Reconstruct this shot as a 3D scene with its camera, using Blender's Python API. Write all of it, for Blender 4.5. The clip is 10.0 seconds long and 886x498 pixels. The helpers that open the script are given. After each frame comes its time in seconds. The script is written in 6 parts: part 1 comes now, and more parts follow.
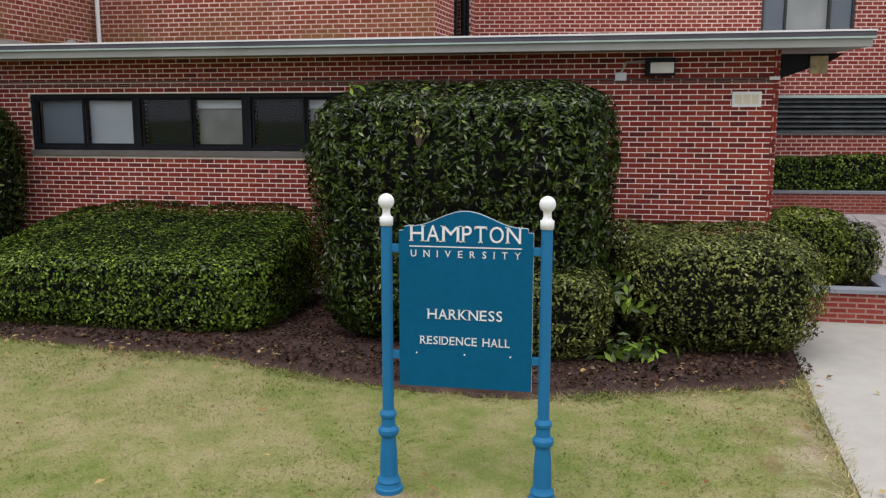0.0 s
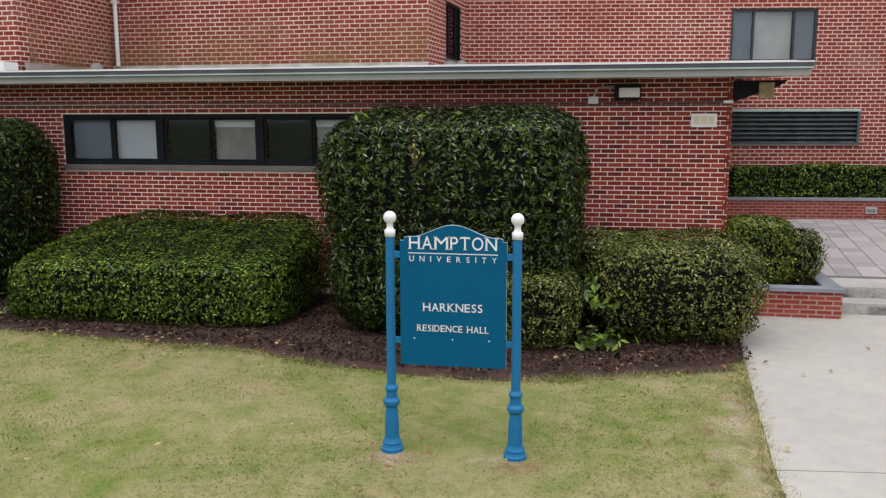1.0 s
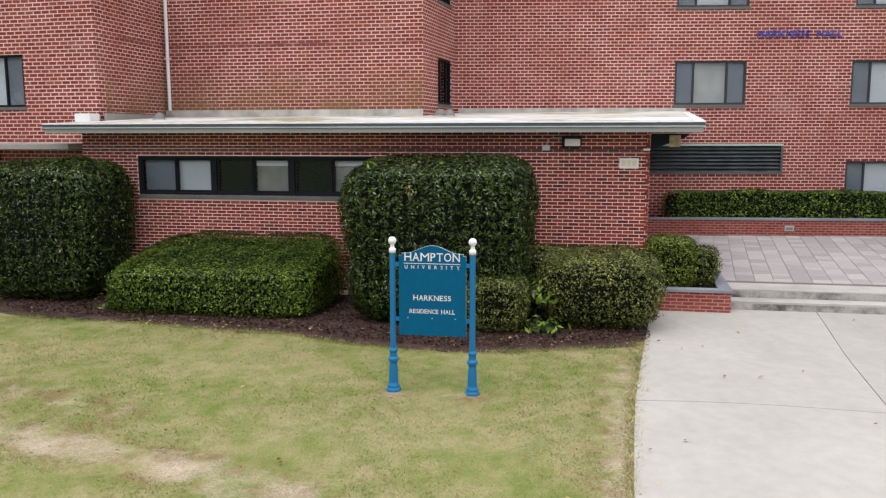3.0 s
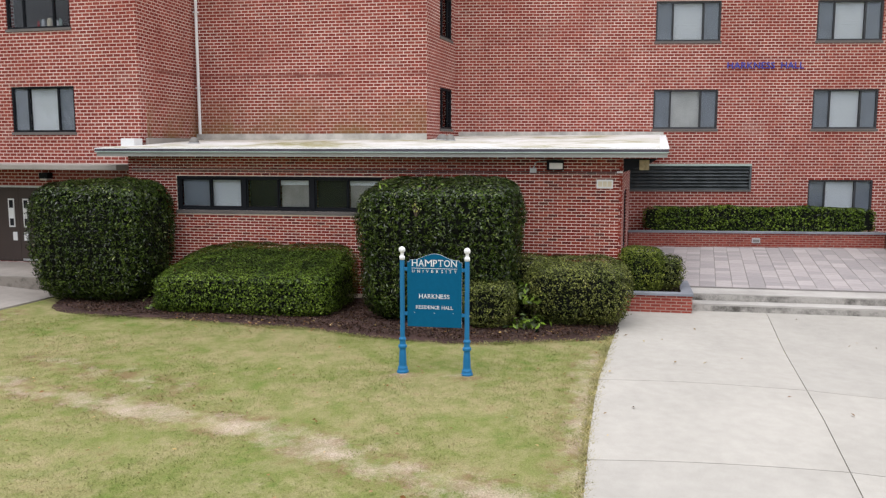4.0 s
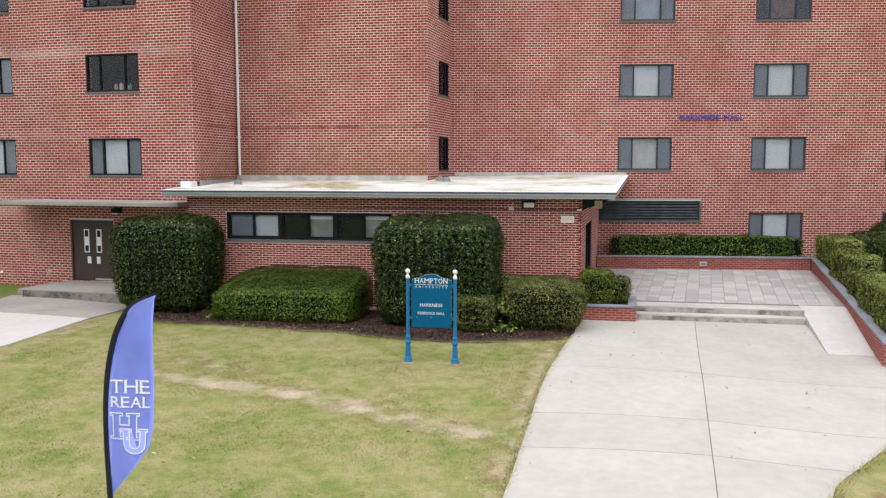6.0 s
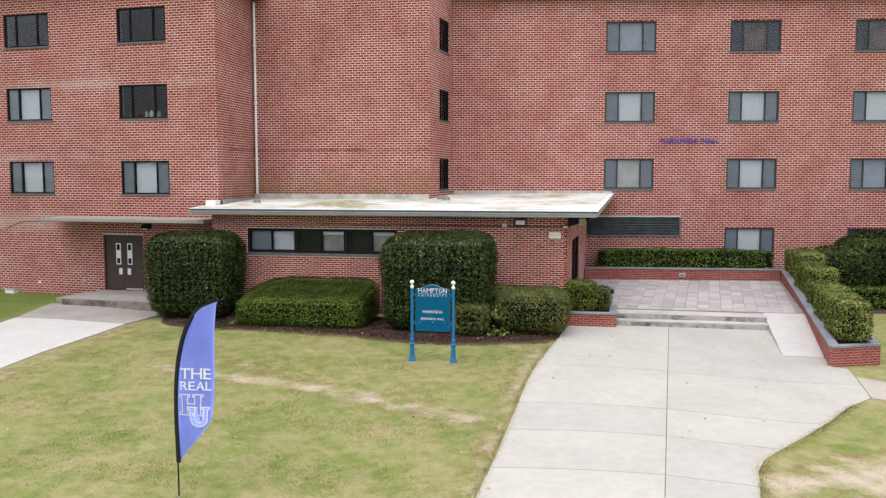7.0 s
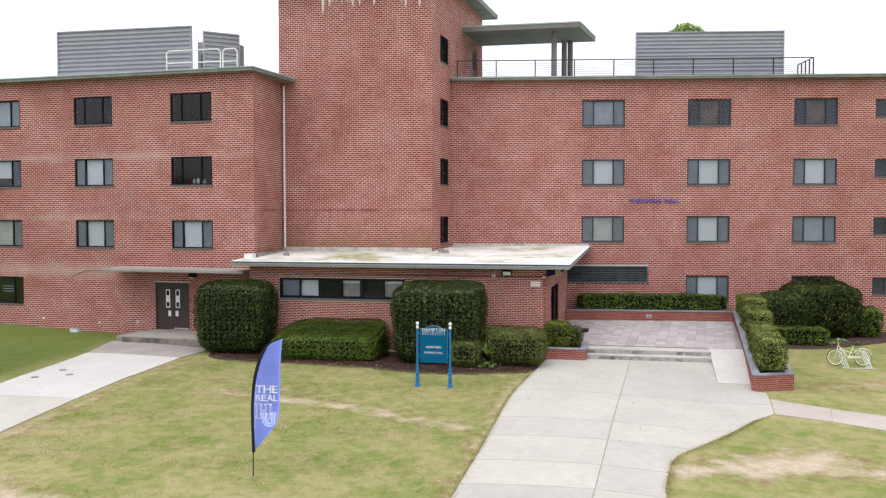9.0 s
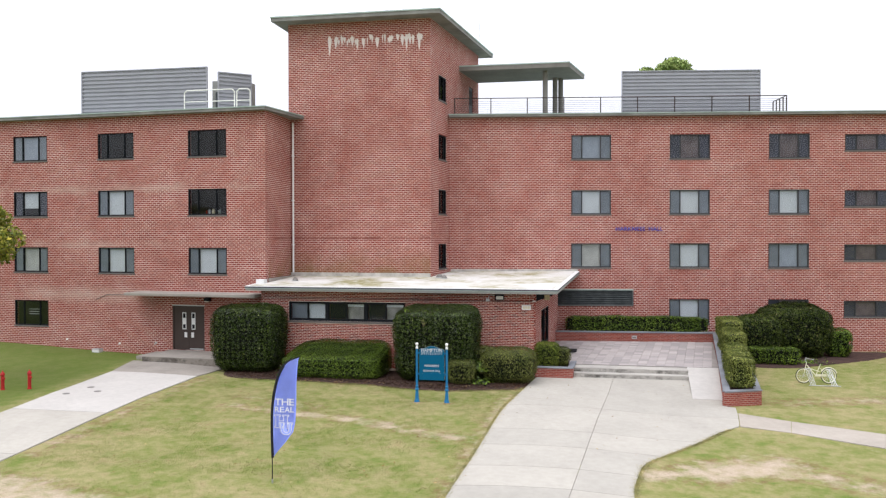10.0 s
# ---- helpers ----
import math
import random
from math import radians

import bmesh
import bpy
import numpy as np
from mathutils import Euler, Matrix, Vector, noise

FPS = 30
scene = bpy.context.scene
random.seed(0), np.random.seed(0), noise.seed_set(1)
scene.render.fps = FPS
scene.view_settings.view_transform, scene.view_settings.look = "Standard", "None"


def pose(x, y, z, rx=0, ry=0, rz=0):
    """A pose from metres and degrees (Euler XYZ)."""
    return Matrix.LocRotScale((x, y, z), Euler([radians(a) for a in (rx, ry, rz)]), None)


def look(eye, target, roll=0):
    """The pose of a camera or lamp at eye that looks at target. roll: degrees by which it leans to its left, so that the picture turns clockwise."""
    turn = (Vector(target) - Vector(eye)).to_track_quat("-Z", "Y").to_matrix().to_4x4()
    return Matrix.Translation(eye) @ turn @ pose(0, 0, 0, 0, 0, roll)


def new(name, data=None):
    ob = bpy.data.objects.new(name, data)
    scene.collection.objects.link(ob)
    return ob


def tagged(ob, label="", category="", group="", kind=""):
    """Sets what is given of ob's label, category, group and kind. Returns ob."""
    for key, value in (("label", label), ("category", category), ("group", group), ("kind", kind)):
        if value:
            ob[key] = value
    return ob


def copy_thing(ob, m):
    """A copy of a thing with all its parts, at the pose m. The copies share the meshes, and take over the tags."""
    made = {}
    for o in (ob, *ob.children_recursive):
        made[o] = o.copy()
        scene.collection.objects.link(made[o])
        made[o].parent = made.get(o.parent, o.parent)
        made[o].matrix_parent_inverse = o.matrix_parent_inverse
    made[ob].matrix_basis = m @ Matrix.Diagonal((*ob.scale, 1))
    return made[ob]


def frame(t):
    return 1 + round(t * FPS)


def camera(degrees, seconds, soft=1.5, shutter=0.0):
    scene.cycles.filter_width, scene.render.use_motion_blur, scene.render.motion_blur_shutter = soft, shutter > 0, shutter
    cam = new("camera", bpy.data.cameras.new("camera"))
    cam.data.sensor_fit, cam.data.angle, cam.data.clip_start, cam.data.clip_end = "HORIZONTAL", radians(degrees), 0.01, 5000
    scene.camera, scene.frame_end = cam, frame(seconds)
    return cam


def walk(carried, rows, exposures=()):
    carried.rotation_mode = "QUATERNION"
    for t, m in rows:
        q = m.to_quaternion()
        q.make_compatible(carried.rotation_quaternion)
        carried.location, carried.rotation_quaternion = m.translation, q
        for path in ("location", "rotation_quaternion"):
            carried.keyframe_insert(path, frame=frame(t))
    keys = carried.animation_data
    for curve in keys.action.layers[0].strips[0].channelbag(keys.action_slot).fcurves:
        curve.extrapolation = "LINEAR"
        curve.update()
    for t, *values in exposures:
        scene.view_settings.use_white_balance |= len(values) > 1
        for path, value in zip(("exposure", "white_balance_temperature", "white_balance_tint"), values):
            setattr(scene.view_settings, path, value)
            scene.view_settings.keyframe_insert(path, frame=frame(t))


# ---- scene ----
cam = camera(56.16, 10.0, 1.3)
PATH = [
    (0, (1.386, -5.380, 2.592), (-0.418, 4.334, 1.047), 0.02),
    (0.5, (1.507, -6.048, 2.728), (-0.256, 3.677, 1.205), -0.06),
    (1, (1.658, -6.742, 2.845), (-0.080, 2.988, 1.323), -0.09),
    (1.5, (1.844, -7.601, 2.966), (0.115, 2.130, 1.440), -0.10),
    (2, (2.079, -8.532, 3.122), (0.344, 1.201, 1.619), -0.12),
    (2.5, (2.350, -9.478, 3.301), (0.601, 0.260, 1.847), -0.14),
    (4, (3.084, -13.088, 3.760), (1.291, -3.331, 2.504), -0.01),
    (4.5, (3.363, -14.279, 3.898), (1.548, -4.517, 2.714), -0.01),
    (5, (3.638, -15.502, 4.041), (1.810, -5.734, 2.923), -0.03),
    (5.5, (3.925, -16.697, 4.201), (2.086, -6.924, 3.150), -0.03),
    (7, (4.735, -20.605, 4.758), (2.870, -10.819, 3.880), 0.00),
    (7.5, (5.030, -21.974, 4.946), (3.157, -12.183, 4.154), -0.01),
    (8, (5.317, -23.324, 5.163), (3.428, -13.527, 4.494), -0.02),
    (8.5, (5.617, -24.671, 5.375), (3.714, -14.869, 4.831), -0.05),
    (9, (5.925, -26.015, 5.573), (4.010, -16.209, 5.151), -0.05),
    (9.5, (6.239, -27.323, 5.755), (4.315, -17.514, 5.456), -0.06),
    (10, (6.553, -28.607, 5.928), (4.630, -18.795, 5.752), -0.07),
]
walk(cam, [(t, look(eye, target, roll)) for t, eye, target, roll in PATH],
     [(0, -0.20), (1, -0.16), (2.5, -0.03), (4.5, 0.06), (5.5, 0.12), (7.5, 0.14), (10, 0.10)])

# ---------------------------------------------------------------- world and light
world = bpy.data.worlds.new("overcast_sky")
scene.world = world
world.use_nodes = True
wn, wl = world.node_tree.nodes, world.node_tree.links
wn.clear()
sky = wn.new("ShaderNodeTexSky")
sky.sky_type, sky.sun_disc = "NISHITA", False
sky.sun_elevation, sky.sun_rotation = radians(65), radians(200)
sky.dust_density, sky.air_density = 4.0, 1.0
skyup = wn.new("ShaderNodeMixRGB")
skyup.blend_type, skyup.inputs[0].default_value = "MULTIPLY", 1.0
skyup.inputs[2].default_value = (0.10, 0.10, 0.10, 1)
cloud = wn.new("ShaderNodeMixRGB")
cloud.inputs[0].default_value = 0.90
cloud.inputs[2].default_value = (0.96, 0.975, 1.07, 1)
bgd = wn.new("ShaderNodeBackground")
bgd.inputs[1].default_value = 1.0
wout = wn.new("ShaderNodeOutputWorld")
wl.new(sky.outputs[0], skyup.inputs[1])
wl.new(skyup.outputs[0], cloud.inputs[1])
up = wn.new("ShaderNodeSeparateXYZ")
wl.new(wn.new("ShaderNodeTexCoord").outputs["Generated"], up.inputs[0])
rise = wn.new("ShaderNodeMath")
rise.operation, rise.use_clamp = "MAXIMUM", False
wl.new(up.outputs[2], rise.inputs[0])
rise.inputs[1].default_value = 0.0
deck = wn.new("ShaderNodeMath")     # an overcast deck: three times as bright overhead as at the horizon
deck.operation = "MULTIPLY_ADD"
wl.new(rise.outputs[0], deck.inputs[0])
deck.inputs[1].default_value, deck.inputs[2].default_value = 1.75, 0.90
wl.new(deck.outputs[0], bgd.inputs[1])
wl.new(cloud.outputs[0], bgd.inputs[0])
wl.new(bgd.outputs[0], wout.inputs[0])

sun = new("sun", bpy.data.lights.new("sun", "SUN"))
sun.data.energy, sun.data.angle, sun.data.color = 0.9, radians(30), (1.0, 0.98, 0.96)
sun.matrix_world = look((-8, -14, 46), (0, 6, 0))


# ---------------------------------------------------------------- materials
def nodes_of(name):
    m = bpy.data.materials.new(name)
    m.use_nodes = True
    t = m.node_tree
    b = t.nodes["Principled BSDF"]
    return m, t, b


def ramp(t, fac, stops):
    r = t.nodes.new("ShaderNodeValToRGB")
    e = r.color_ramp.elements
    while len(e) < len(stops):
        e.new(0.5)
    for k, (p, c) in zip(e, stops):
        k.position, k.color = p, (*c, 1)
    t.links.new(fac, r.inputs[0])
    return r.outputs[0]


def coords(t):
    return t.nodes.new("ShaderNodeTexCoord").outputs["Object"]


def noise_of(t, vec, scale, detail=4.0, rough=0.55):
    n = t.nodes.new("ShaderNodeTexNoise")
    n.inputs["Scale"].default_value, n.inputs["Detail"].default_value, n.inputs["Roughness"].default_value = scale, detail, rough
    t.links.new(vec, n.inputs["Vector"])
    return n.outputs["Fac"]


def mix(t, fac, a, b, how="MIX"):
    n = t.nodes.new("ShaderNodeMixRGB")
    n.blend_type = how
    for i, s in enumerate((fac, a, b)):
        if isinstance(s, (int, float)):
            n.inputs[i].default_value = s if i == 0 else (s, s, s, 1)
        elif isinstance(s, tuple):
            n.inputs[i].default_value = (*s, 1)
        else:
            t.links.new(s, n.inputs[i])
    return n.outputs[0]


def maths(t, op, a, b=0.0):
    n = t.nodes.new("ShaderNodeMath")
    n.operation = op
    for i, s in enumerate((a, b)):
        if isinstance(s, (int, float)):
            n.inputs[i].default_value = s
        else:
            t.links.new(s, n.inputs[i])
    return n.outputs[0]


def bump(t, b, h, strength=0.3, dist=0.01):
    n = t.nodes.new("ShaderNodeBump")
    n.inputs["Strength"].default_value, n.inputs["Distance"].default_value = strength, dist
    t.links.new(h, n.inputs["Height"])
    t.links.new(n.outputs[0], b.inputs["Normal"])


def shade(c, k):
    return tuple(min(1.0, v * k) for v in c)


def surface(name, c, rough=0.6, metal=0.0, grain=60.0, stain=1.2, vary=0.18, relief=0.15, spread=0.3, spec=0.2):
    """Plain paint, metal or stone: fine grain and broad stains on one colour."""
    m, t, b = nodes_of(name)
    v = coords(t)
    big, small = noise_of(t, v, stain, 5), noise_of(t, v, grain, 3)
    col = ramp(t, big, [(0.5 - spread / 2, shade(c, 1 - vary)), (0.5 + spread / 2, shade(c, 1 + vary))])
    col = mix(t, 0.25, col, ramp(t, small, [(0.3, shade(c, 0.75)), (0.7, shade(c, 1.2))]))
    t.links.new(col, b.inputs["Base Color"])
    b.inputs["Roughness"].default_value, b.inputs["Metallic"].default_value = rough, metal
    b.inputs["Specular IOR Level"].default_value = spec
    if relief:
        bump(t, b, small, relief, 0.004)
    return m


BRICK = ((0.185, 0.033, 0.025), (0.285, 0.066, 0.047), (0.120, 0.026, 0.020))
LOBBY_BRICK = ((0.225, 0.036, 0.025), (0.300, 0.062, 0.038), (0.110, 0.024, 0.022))
MORTAR = (0.66, 0.55, 0.48)


def brick_wall_material(name, tint=1.0, pale=0.25, bands=(), soil=(), mortar=(0.80, 0.68, 0.61), course=0.090):
    m, t, b = nodes_of(name)
    v = coords(t)
    s = t.nodes.new("ShaderNodeSeparateXYZ")
    t.links.new(v, s.inputs[0])
    c = t.nodes.new("ShaderNodeCombineXYZ")
    sag = maths(t, "MULTIPLY", maths(t, "SUBTRACT", noise_of(t, v, 1.1, 2, 0.5), 0.5), 0.016)
    slip = maths(t, "MULTIPLY", maths(t, "SUBTRACT", noise_of(t, v, 2.1, 3), 0.5), 0.03)
    t.links.new(maths(t, "ADD", maths(t, "ADD", s.outputs[0], s.outputs[1]), slip), c.inputs[0])
    t.links.new(maths(t, "ADD", s.outputs[2], sag), c.inputs[1])
    k = t.nodes.new("ShaderNodeTexBrick")
    k.offset, k.squash = 0.5, 1.0
    k.inputs["Color1"].default_value = (*shade(BRICK[0], tint * 1.12), 1)
    k.inputs["Color2"].default_value = (*shade(BRICK[1], tint * 1.05), 1)
    k.inputs["Mortar"].default_value = (*mortar, 1)
    k.inputs["Scale"].default_value, k.inputs["Mortar Size"].default_value = 1.0, 0.0110
    k.inputs["Mortar Smooth"].default_value, k.inputs["Bias"].default_value = 0.15, -0.1
    k.inputs["Brick Width"].default_value, k.inputs["Row Height"].default_value = 0.222, course
    t.links.new(c.outputs[0], k.inputs["Vector"])
    big, mid, fine = noise_of(t, v, 0.22, 5, 0.6), noise_of(t, v, 1.1, 4), noise_of(t, v, 25, 3)
    # joints stained red in fields; soot and bloom: broad darker fields, pale lime streaks
    worn = ramp(t, noise_of(t, v, 0.9, 7, 0.8), [(0.38, (0.10, 0.10, 0.10)), (0.64, (0.55, 0.55, 0.55))])
    col = mix(t, maths(t, "MULTIPLY", worn, k.outputs["Fac"]), k.outputs["Color"], (0.33, 0.125, 0.095))
    col = mix(t, ramp(t, big, [(0.38, (0, 0, 0)), (0.66, (0.55, 0.55, 0.55))]), col, (0.74, 0.66, 0.64), "MULTIPLY")
    lime = ramp(t, mid, [(0.60, (0, 0, 0)), (0.80, (pale, pale, pale))])
    col = mix(t, lime, col, (0.42, 0.30, 0.26))
    for z0, half in bands:      # lime washed out of the courses at the floor lines
        d = maths(t, "ABSOLUTE", maths(t, "SUBTRACT", maths(t, "ADD", s.outputs[2], maths(t, "MULTIPLY", mid, 0.3)), z0 + 0.15))
        k2 = maths(t, "SUBTRACT", 1.0, maths(t, "DIVIDE", d, half))
        n2 = ramp(t, noise_of(t, v, 0.35, 3), [(0.42, (0, 0, 0)), (0.62, (0.34, 0.34, 0.34))])
        col = mix(t, maths(t, "MULTIPLY", maths(t, "MAXIMUM", k2, 0.0), n2), col, (0.58, 0.47, 0.40))
    for z0, half, tone in soil:      # moss and ochre dirt splashed up from the roof
        d = maths(t, "DIVIDE", maths(t, "ABSOLUTE", maths(t, "SUBTRACT", s.outputs[2], z0)), half)
        k3 = maths(t, "MULTIPLY", maths(t, "MAXIMUM", maths(t, "SUBTRACT", 1.0, d), 0.0), ramp(t, noise_of(t, v, 0.8, 5, 0.7), [(0.36, (0.1, 0.1, 0.1)), (0.62, (0.9, 0.9, 0.9))]))
        col = mix(t, k3, col, tone)
    blot = noise_of(t, v, 7, 4, 0.7)
    col = mix(t, 0.5, col, ramp(t, blot, [(0.34, (0.84, 0.80, 0.80)), (0.52, (1, 1, 1)), (0.68, (1.14, 1.12, 1.1))]), "MULTIPLY")
    col = mix(t, 0.22, col, ramp(t, fine, [(0.3, (0.5, 0.5, 0.5)), (0.7, (1, 1, 1))]), "MULTIPLY")
    t.links.new(col, b.inputs["Base Color"])
    b.inputs["Roughness"].default_value = 0.88
    b.inputs["Specular IOR Level"].default_value = 0.08
    bump(t, b, maths(t, "SUBTRACT", 1.0, k.outputs["Fac"]), 0.1, 0.004)
    return m


def brick_piece_material():
    """One fired brick: colour differs from brick to brick and from island to island."""
    m, t, b = nodes_of("fired_brick")
    v = coords(t)
    r = maths(t, "FRACT", maths(t, "ADD", t.nodes.new("ShaderNodeObjectInfo").outputs["Random"], t.nodes.new("ShaderNodeNewGeometry").outputs["Random Per Island"]))
    col = ramp(t, r, [(0.0, LOBBY_BRICK[2]), (0.3, LOBBY_BRICK[0]), (0.75, LOBBY_BRICK[0]), (1.0, LOBBY_BRICK[1])])
    fine = noise_of(t, v, 90, 4)
    col = mix(t, 0.45, col, ramp(t, fine, [(0.3, (0.55, 0.5, 0.5)), (0.7, (1, 1, 1))]), "MULTIPLY")
    dust = ramp(t, noise_of(t, v, 6, 5), [(0.60, (0, 0, 0)), (0.82, (0.28, 0.28, 0.28))])
    col = mix(t, dust, col, (0.36, 0.22, 0.18))
    t.links.new(col, b.inputs["Base Color"])
    b.inputs["Roughness"].default_value = 0.82
    b.inputs["Specular IOR Level"].default_value = 0.08
    bump(t, b, fine, 0.35, 0.004)
    return m


def leaf_material(name, dark, light, gloss=0.5, tan=None, shine=0.3):
    m, t, b = nodes_of(name)
    r = t.nodes.new("ShaderNodeNewGeometry").outputs["Random Per Island"]
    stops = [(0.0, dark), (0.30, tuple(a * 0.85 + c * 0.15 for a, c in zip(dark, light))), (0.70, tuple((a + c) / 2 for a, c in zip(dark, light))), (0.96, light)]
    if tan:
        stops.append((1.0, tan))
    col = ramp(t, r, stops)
    patch = ramp(t, noise_of(t, coords(t), 1.7, 4), [(0.35, (0.60, 0.66, 0.55)), (0.68, (1.25, 1.2, 1.05))])
    col = mix(t, 1.0, col, patch, "MULTIPLY")
    t.links.new(col, b.inputs["Base Color"])
    b.inputs["Roughness"].default_value = gloss
    glint = maths(t, "FRACT", maths(t, "MULTIPLY", r, 17.0))
    t.links.new(ramp(t, glint, [(0.55, (0.02, 0.02, 0.02)), (0.95, (shine * 2.2,) * 3)]), b.inputs["Specular IOR Level"])
    return m


def grass_material(name, blades=False):
    m, t, b = nodes_of(name)
    v = coords(t)
    a = t.nodes.new("ShaderNodeAttribute")
    a.attribute_name = "bare"
    big, mid, fine = noise_of(t, v, 0.35, 5, 0.65), noise_of(t, v, 2.3, 5, 0.65), noise_of(t, v, 45, 4)
    col = ramp(t, big, [(0.34, (0.122, 0.165, 0.038)), (0.47, (0.190, 0.200, 0.070)), (0.60, (0.285, 0.250, 0.128))])
    col = mix(t, 0.5, col, ramp(t, mid, [(0.34, (0.095, 0.155, 0.022)), (0.48, (0.195, 0.203, 0.070)), (0.60, (0.30, 0.26, 0.138)), (0.74, (0.235, 0.155, 0.085))]))
    # straw patches and reddish thatch
    straw = noise_of(t, v, 1.5, 8, 0.78)
    col = mix(t, ramp(t, straw, [(0.52, (0, 0, 0)), (0.70, (0.42, 0.42, 0.42))]), col, (0.355, 0.290, 0.172))
    thatch = noise_of(t, v, 1.6, 9, 0.8)
    col = mix(t, ramp(t, thatch, [(0.58, (0, 0, 0)), (0.72, (0.55, 0.55, 0.55))]), col, (0.225, 0.140, 0.085))
    # left lawn: lusher green, with the tree's shade darkened into the colour
    lush_shade = maths(t, "MULTIPLY", maths(t, "MAXIMUM", maths(t, "MULTIPLY", a.outputs["Fac"], -1.0), 0.0), 0.75)
    col = mix(t, lush_shade, col, (0.085, 0.125, 0.024))
    if blades:
        r = t.nodes.new("ShaderNodeNewGeometry").outputs["Random Per Island"]
        col = mix(t, 1.0, col, ramp(t, r, [(0.0, (0.78, 0.86, 0.66)), (0.6, (1.08, 1.12, 0.98)), (0.92, (1.25, 1.2, 1.2)), (1.0, (1.5, 1.35, 1.5))]), "MULTIPLY")
    else:
        bare = maths(t, "ADD", a.outputs["Fac"], maths(t, "MULTIPLY", maths(t, "SUBTRACT", noise_of(t, v, 1.9, 8, 0.7), 0.5), 2.2))
        bmask = ramp(t, bare, [(0.30, (0, 0, 0)), (0.95, (0.85, 0.85, 0.85))])
        ring = maths(t, "MULTIPLY", ramp(t, a.outputs["Fac"], [(0.04, (0, 0, 0)), (0.28, (1, 1, 1)), (0.75, (0.4, 0.4, 0.4))]), ramp(t, noise_of(t, v, 2.6, 6, 0.75), [(0.46, (0, 0, 0)), (0.60, (0.8, 0.8, 0.8))]))
        col = mix(t, ring, col, (0.185, 0.115, 0.065))
        soil = ramp(t, fine, [(0.3, (0.37, 0.285, 0.225)), (0.7, (0.51, 0.42, 0.35))])
        col = mix(t, bmask, col, soil)
        col = mix(t, 0.6, col, ramp(t, fine, [(0.30, (0.66, 0.69, 0.60)), (0.66, (1.22, 1.20, 1.14))]), "MULTIPLY")
    t.links.new(col, b.inputs["Base Color"])
    b.inputs["Roughness"].default_value = 0.95
    b.inputs["Specular IOR Level"].default_value = 0.08
    bump(t, b, fine, 0.7, 0.03)
    return m


def concrete_material(name, c, dirt=0.25, range_=0.08):
    m, t, b = nodes_of(name)
    v = coords(t)
    big, mid, fine = noise_of(t, v, 0.5, 6, 0.65), noise_of(t, v, 5, 5), noise_of(t, v, 110, 3)
    col = ramp(t, big, [(0.32, shade(c, 1 - dirt)), (0.55, c), (0.75, shade(c, 1.1))])
    col = mix(t, 0.35, col, ramp(t, mid, [(0.3, shade(c, 0.82)), (0.65, shade(c, 1.08))]))
    col = mix(t, 0.3, col, ramp(t, fine, [(0.25, (0.6, 0.6, 0.6)), (0.6, (1.05, 1.05, 1.05))]), "MULTIPLY")
    rnd = ramp(t, t.nodes.new("ShaderNodeObjectInfo").outputs["Random"], [(0, (1 - range_, 1 - range_, 1 - range_)), (1, (1 + range_ * 0.6, 1 + range_ * 0.5, 1 + range_ * 0.4))])
    col = mix(t, 1.0, col, rnd, "MULTIPLY")
    t.links.new(col, b.inputs["Base Color"])
    b.inputs["Roughness"].default_value = 0.9
    b.inputs["Specular IOR Level"].default_value = 0.08
    bump(t, b, fine, 0.25, 0.004)
    return m


def stained_material(name, c, mould):
    m, t, b = nodes_of(name)
    v = coords(t)
    col = ramp(t, noise_of(t, v, 1.7, 6, 0.75), [(0.44, shade(c, 0.95)), (0.54, shade(c, 0.6)), (0.64, mould)])
    col = mix(t, 0.3, col, ramp(t, noise_of(t, v, 60, 3), [(0.25, (0.6, 0.6, 0.6)), (0.6, (1.05, 1.05, 1.05))]), "MULTIPLY")
    t.links.new(col, b.inputs["Base Color"])
    b.inputs["Roughness"].default_value = 0.92
    b.inputs["Specular IOR Level"].default_value = 0.08
    return m


def glass_material():
    m = bpy.data.materials.new("window_glass")
    m.use_nodes = True
    t = m.node_tree
    t.nodes.clear()
    out, mx = t.nodes.new("ShaderNodeOutputMaterial"), t.nodes.new("ShaderNodeMixShader")
    f = t.nodes.new("ShaderNodeFresnel")
    f.inputs[0].default_value = 1.33
    tr, gl = t.nodes.new("ShaderNodeBsdfTransparent"), t.nodes.new("ShaderNodeBsdfGlossy")
    tr.inputs[0].default_value, gl.inputs["Roughness"].default_value = (0.88, 0.90, 0.92, 1), 0.03
    t.links.new(f.outputs[0], mx.inputs[0])
    t.links.new(tr.outputs[0], mx.inputs[1])
    t.links.new(gl.outputs[0], mx.inputs[2])
    t.links.new(mx.outputs[0], out.inputs[0])
    return m


def membrane_material():
    m, t, b = nodes_of("roof_membrane")
    v = coords(t)
    big, mid, fine = noise_of(t, v, 0.45, 6, 0.65), noise_of(t, v, 3.5, 5), noise_of(t, v, 60, 3)
    col = ramp(t, big, [(0.36, (0.26, 0.24, 0.11)), (0.46, (0.46, 0.44, 0.36)), (0.58, (0.62, 0.61, 0.58))])
    col = mix(t, ramp(t, mid, [(0.45, (0, 0, 0)), (0.72, (0.6, 0.6, 0.6))]), col, (0.66, 0.65, 0.63))
    col = mix(t, 0.25, col, ramp(t, fine, [(0.3, (0.6, 0.6, 0.6)), (0.6, (1, 1, 1))]), "MULTIPLY")
    t.links.new(col, b.inputs["Base Color"])
    b.inputs["Roughness"].default_value = 0.7
    b.inputs["Specular IOR Level"].default_value = 0.08
    return m


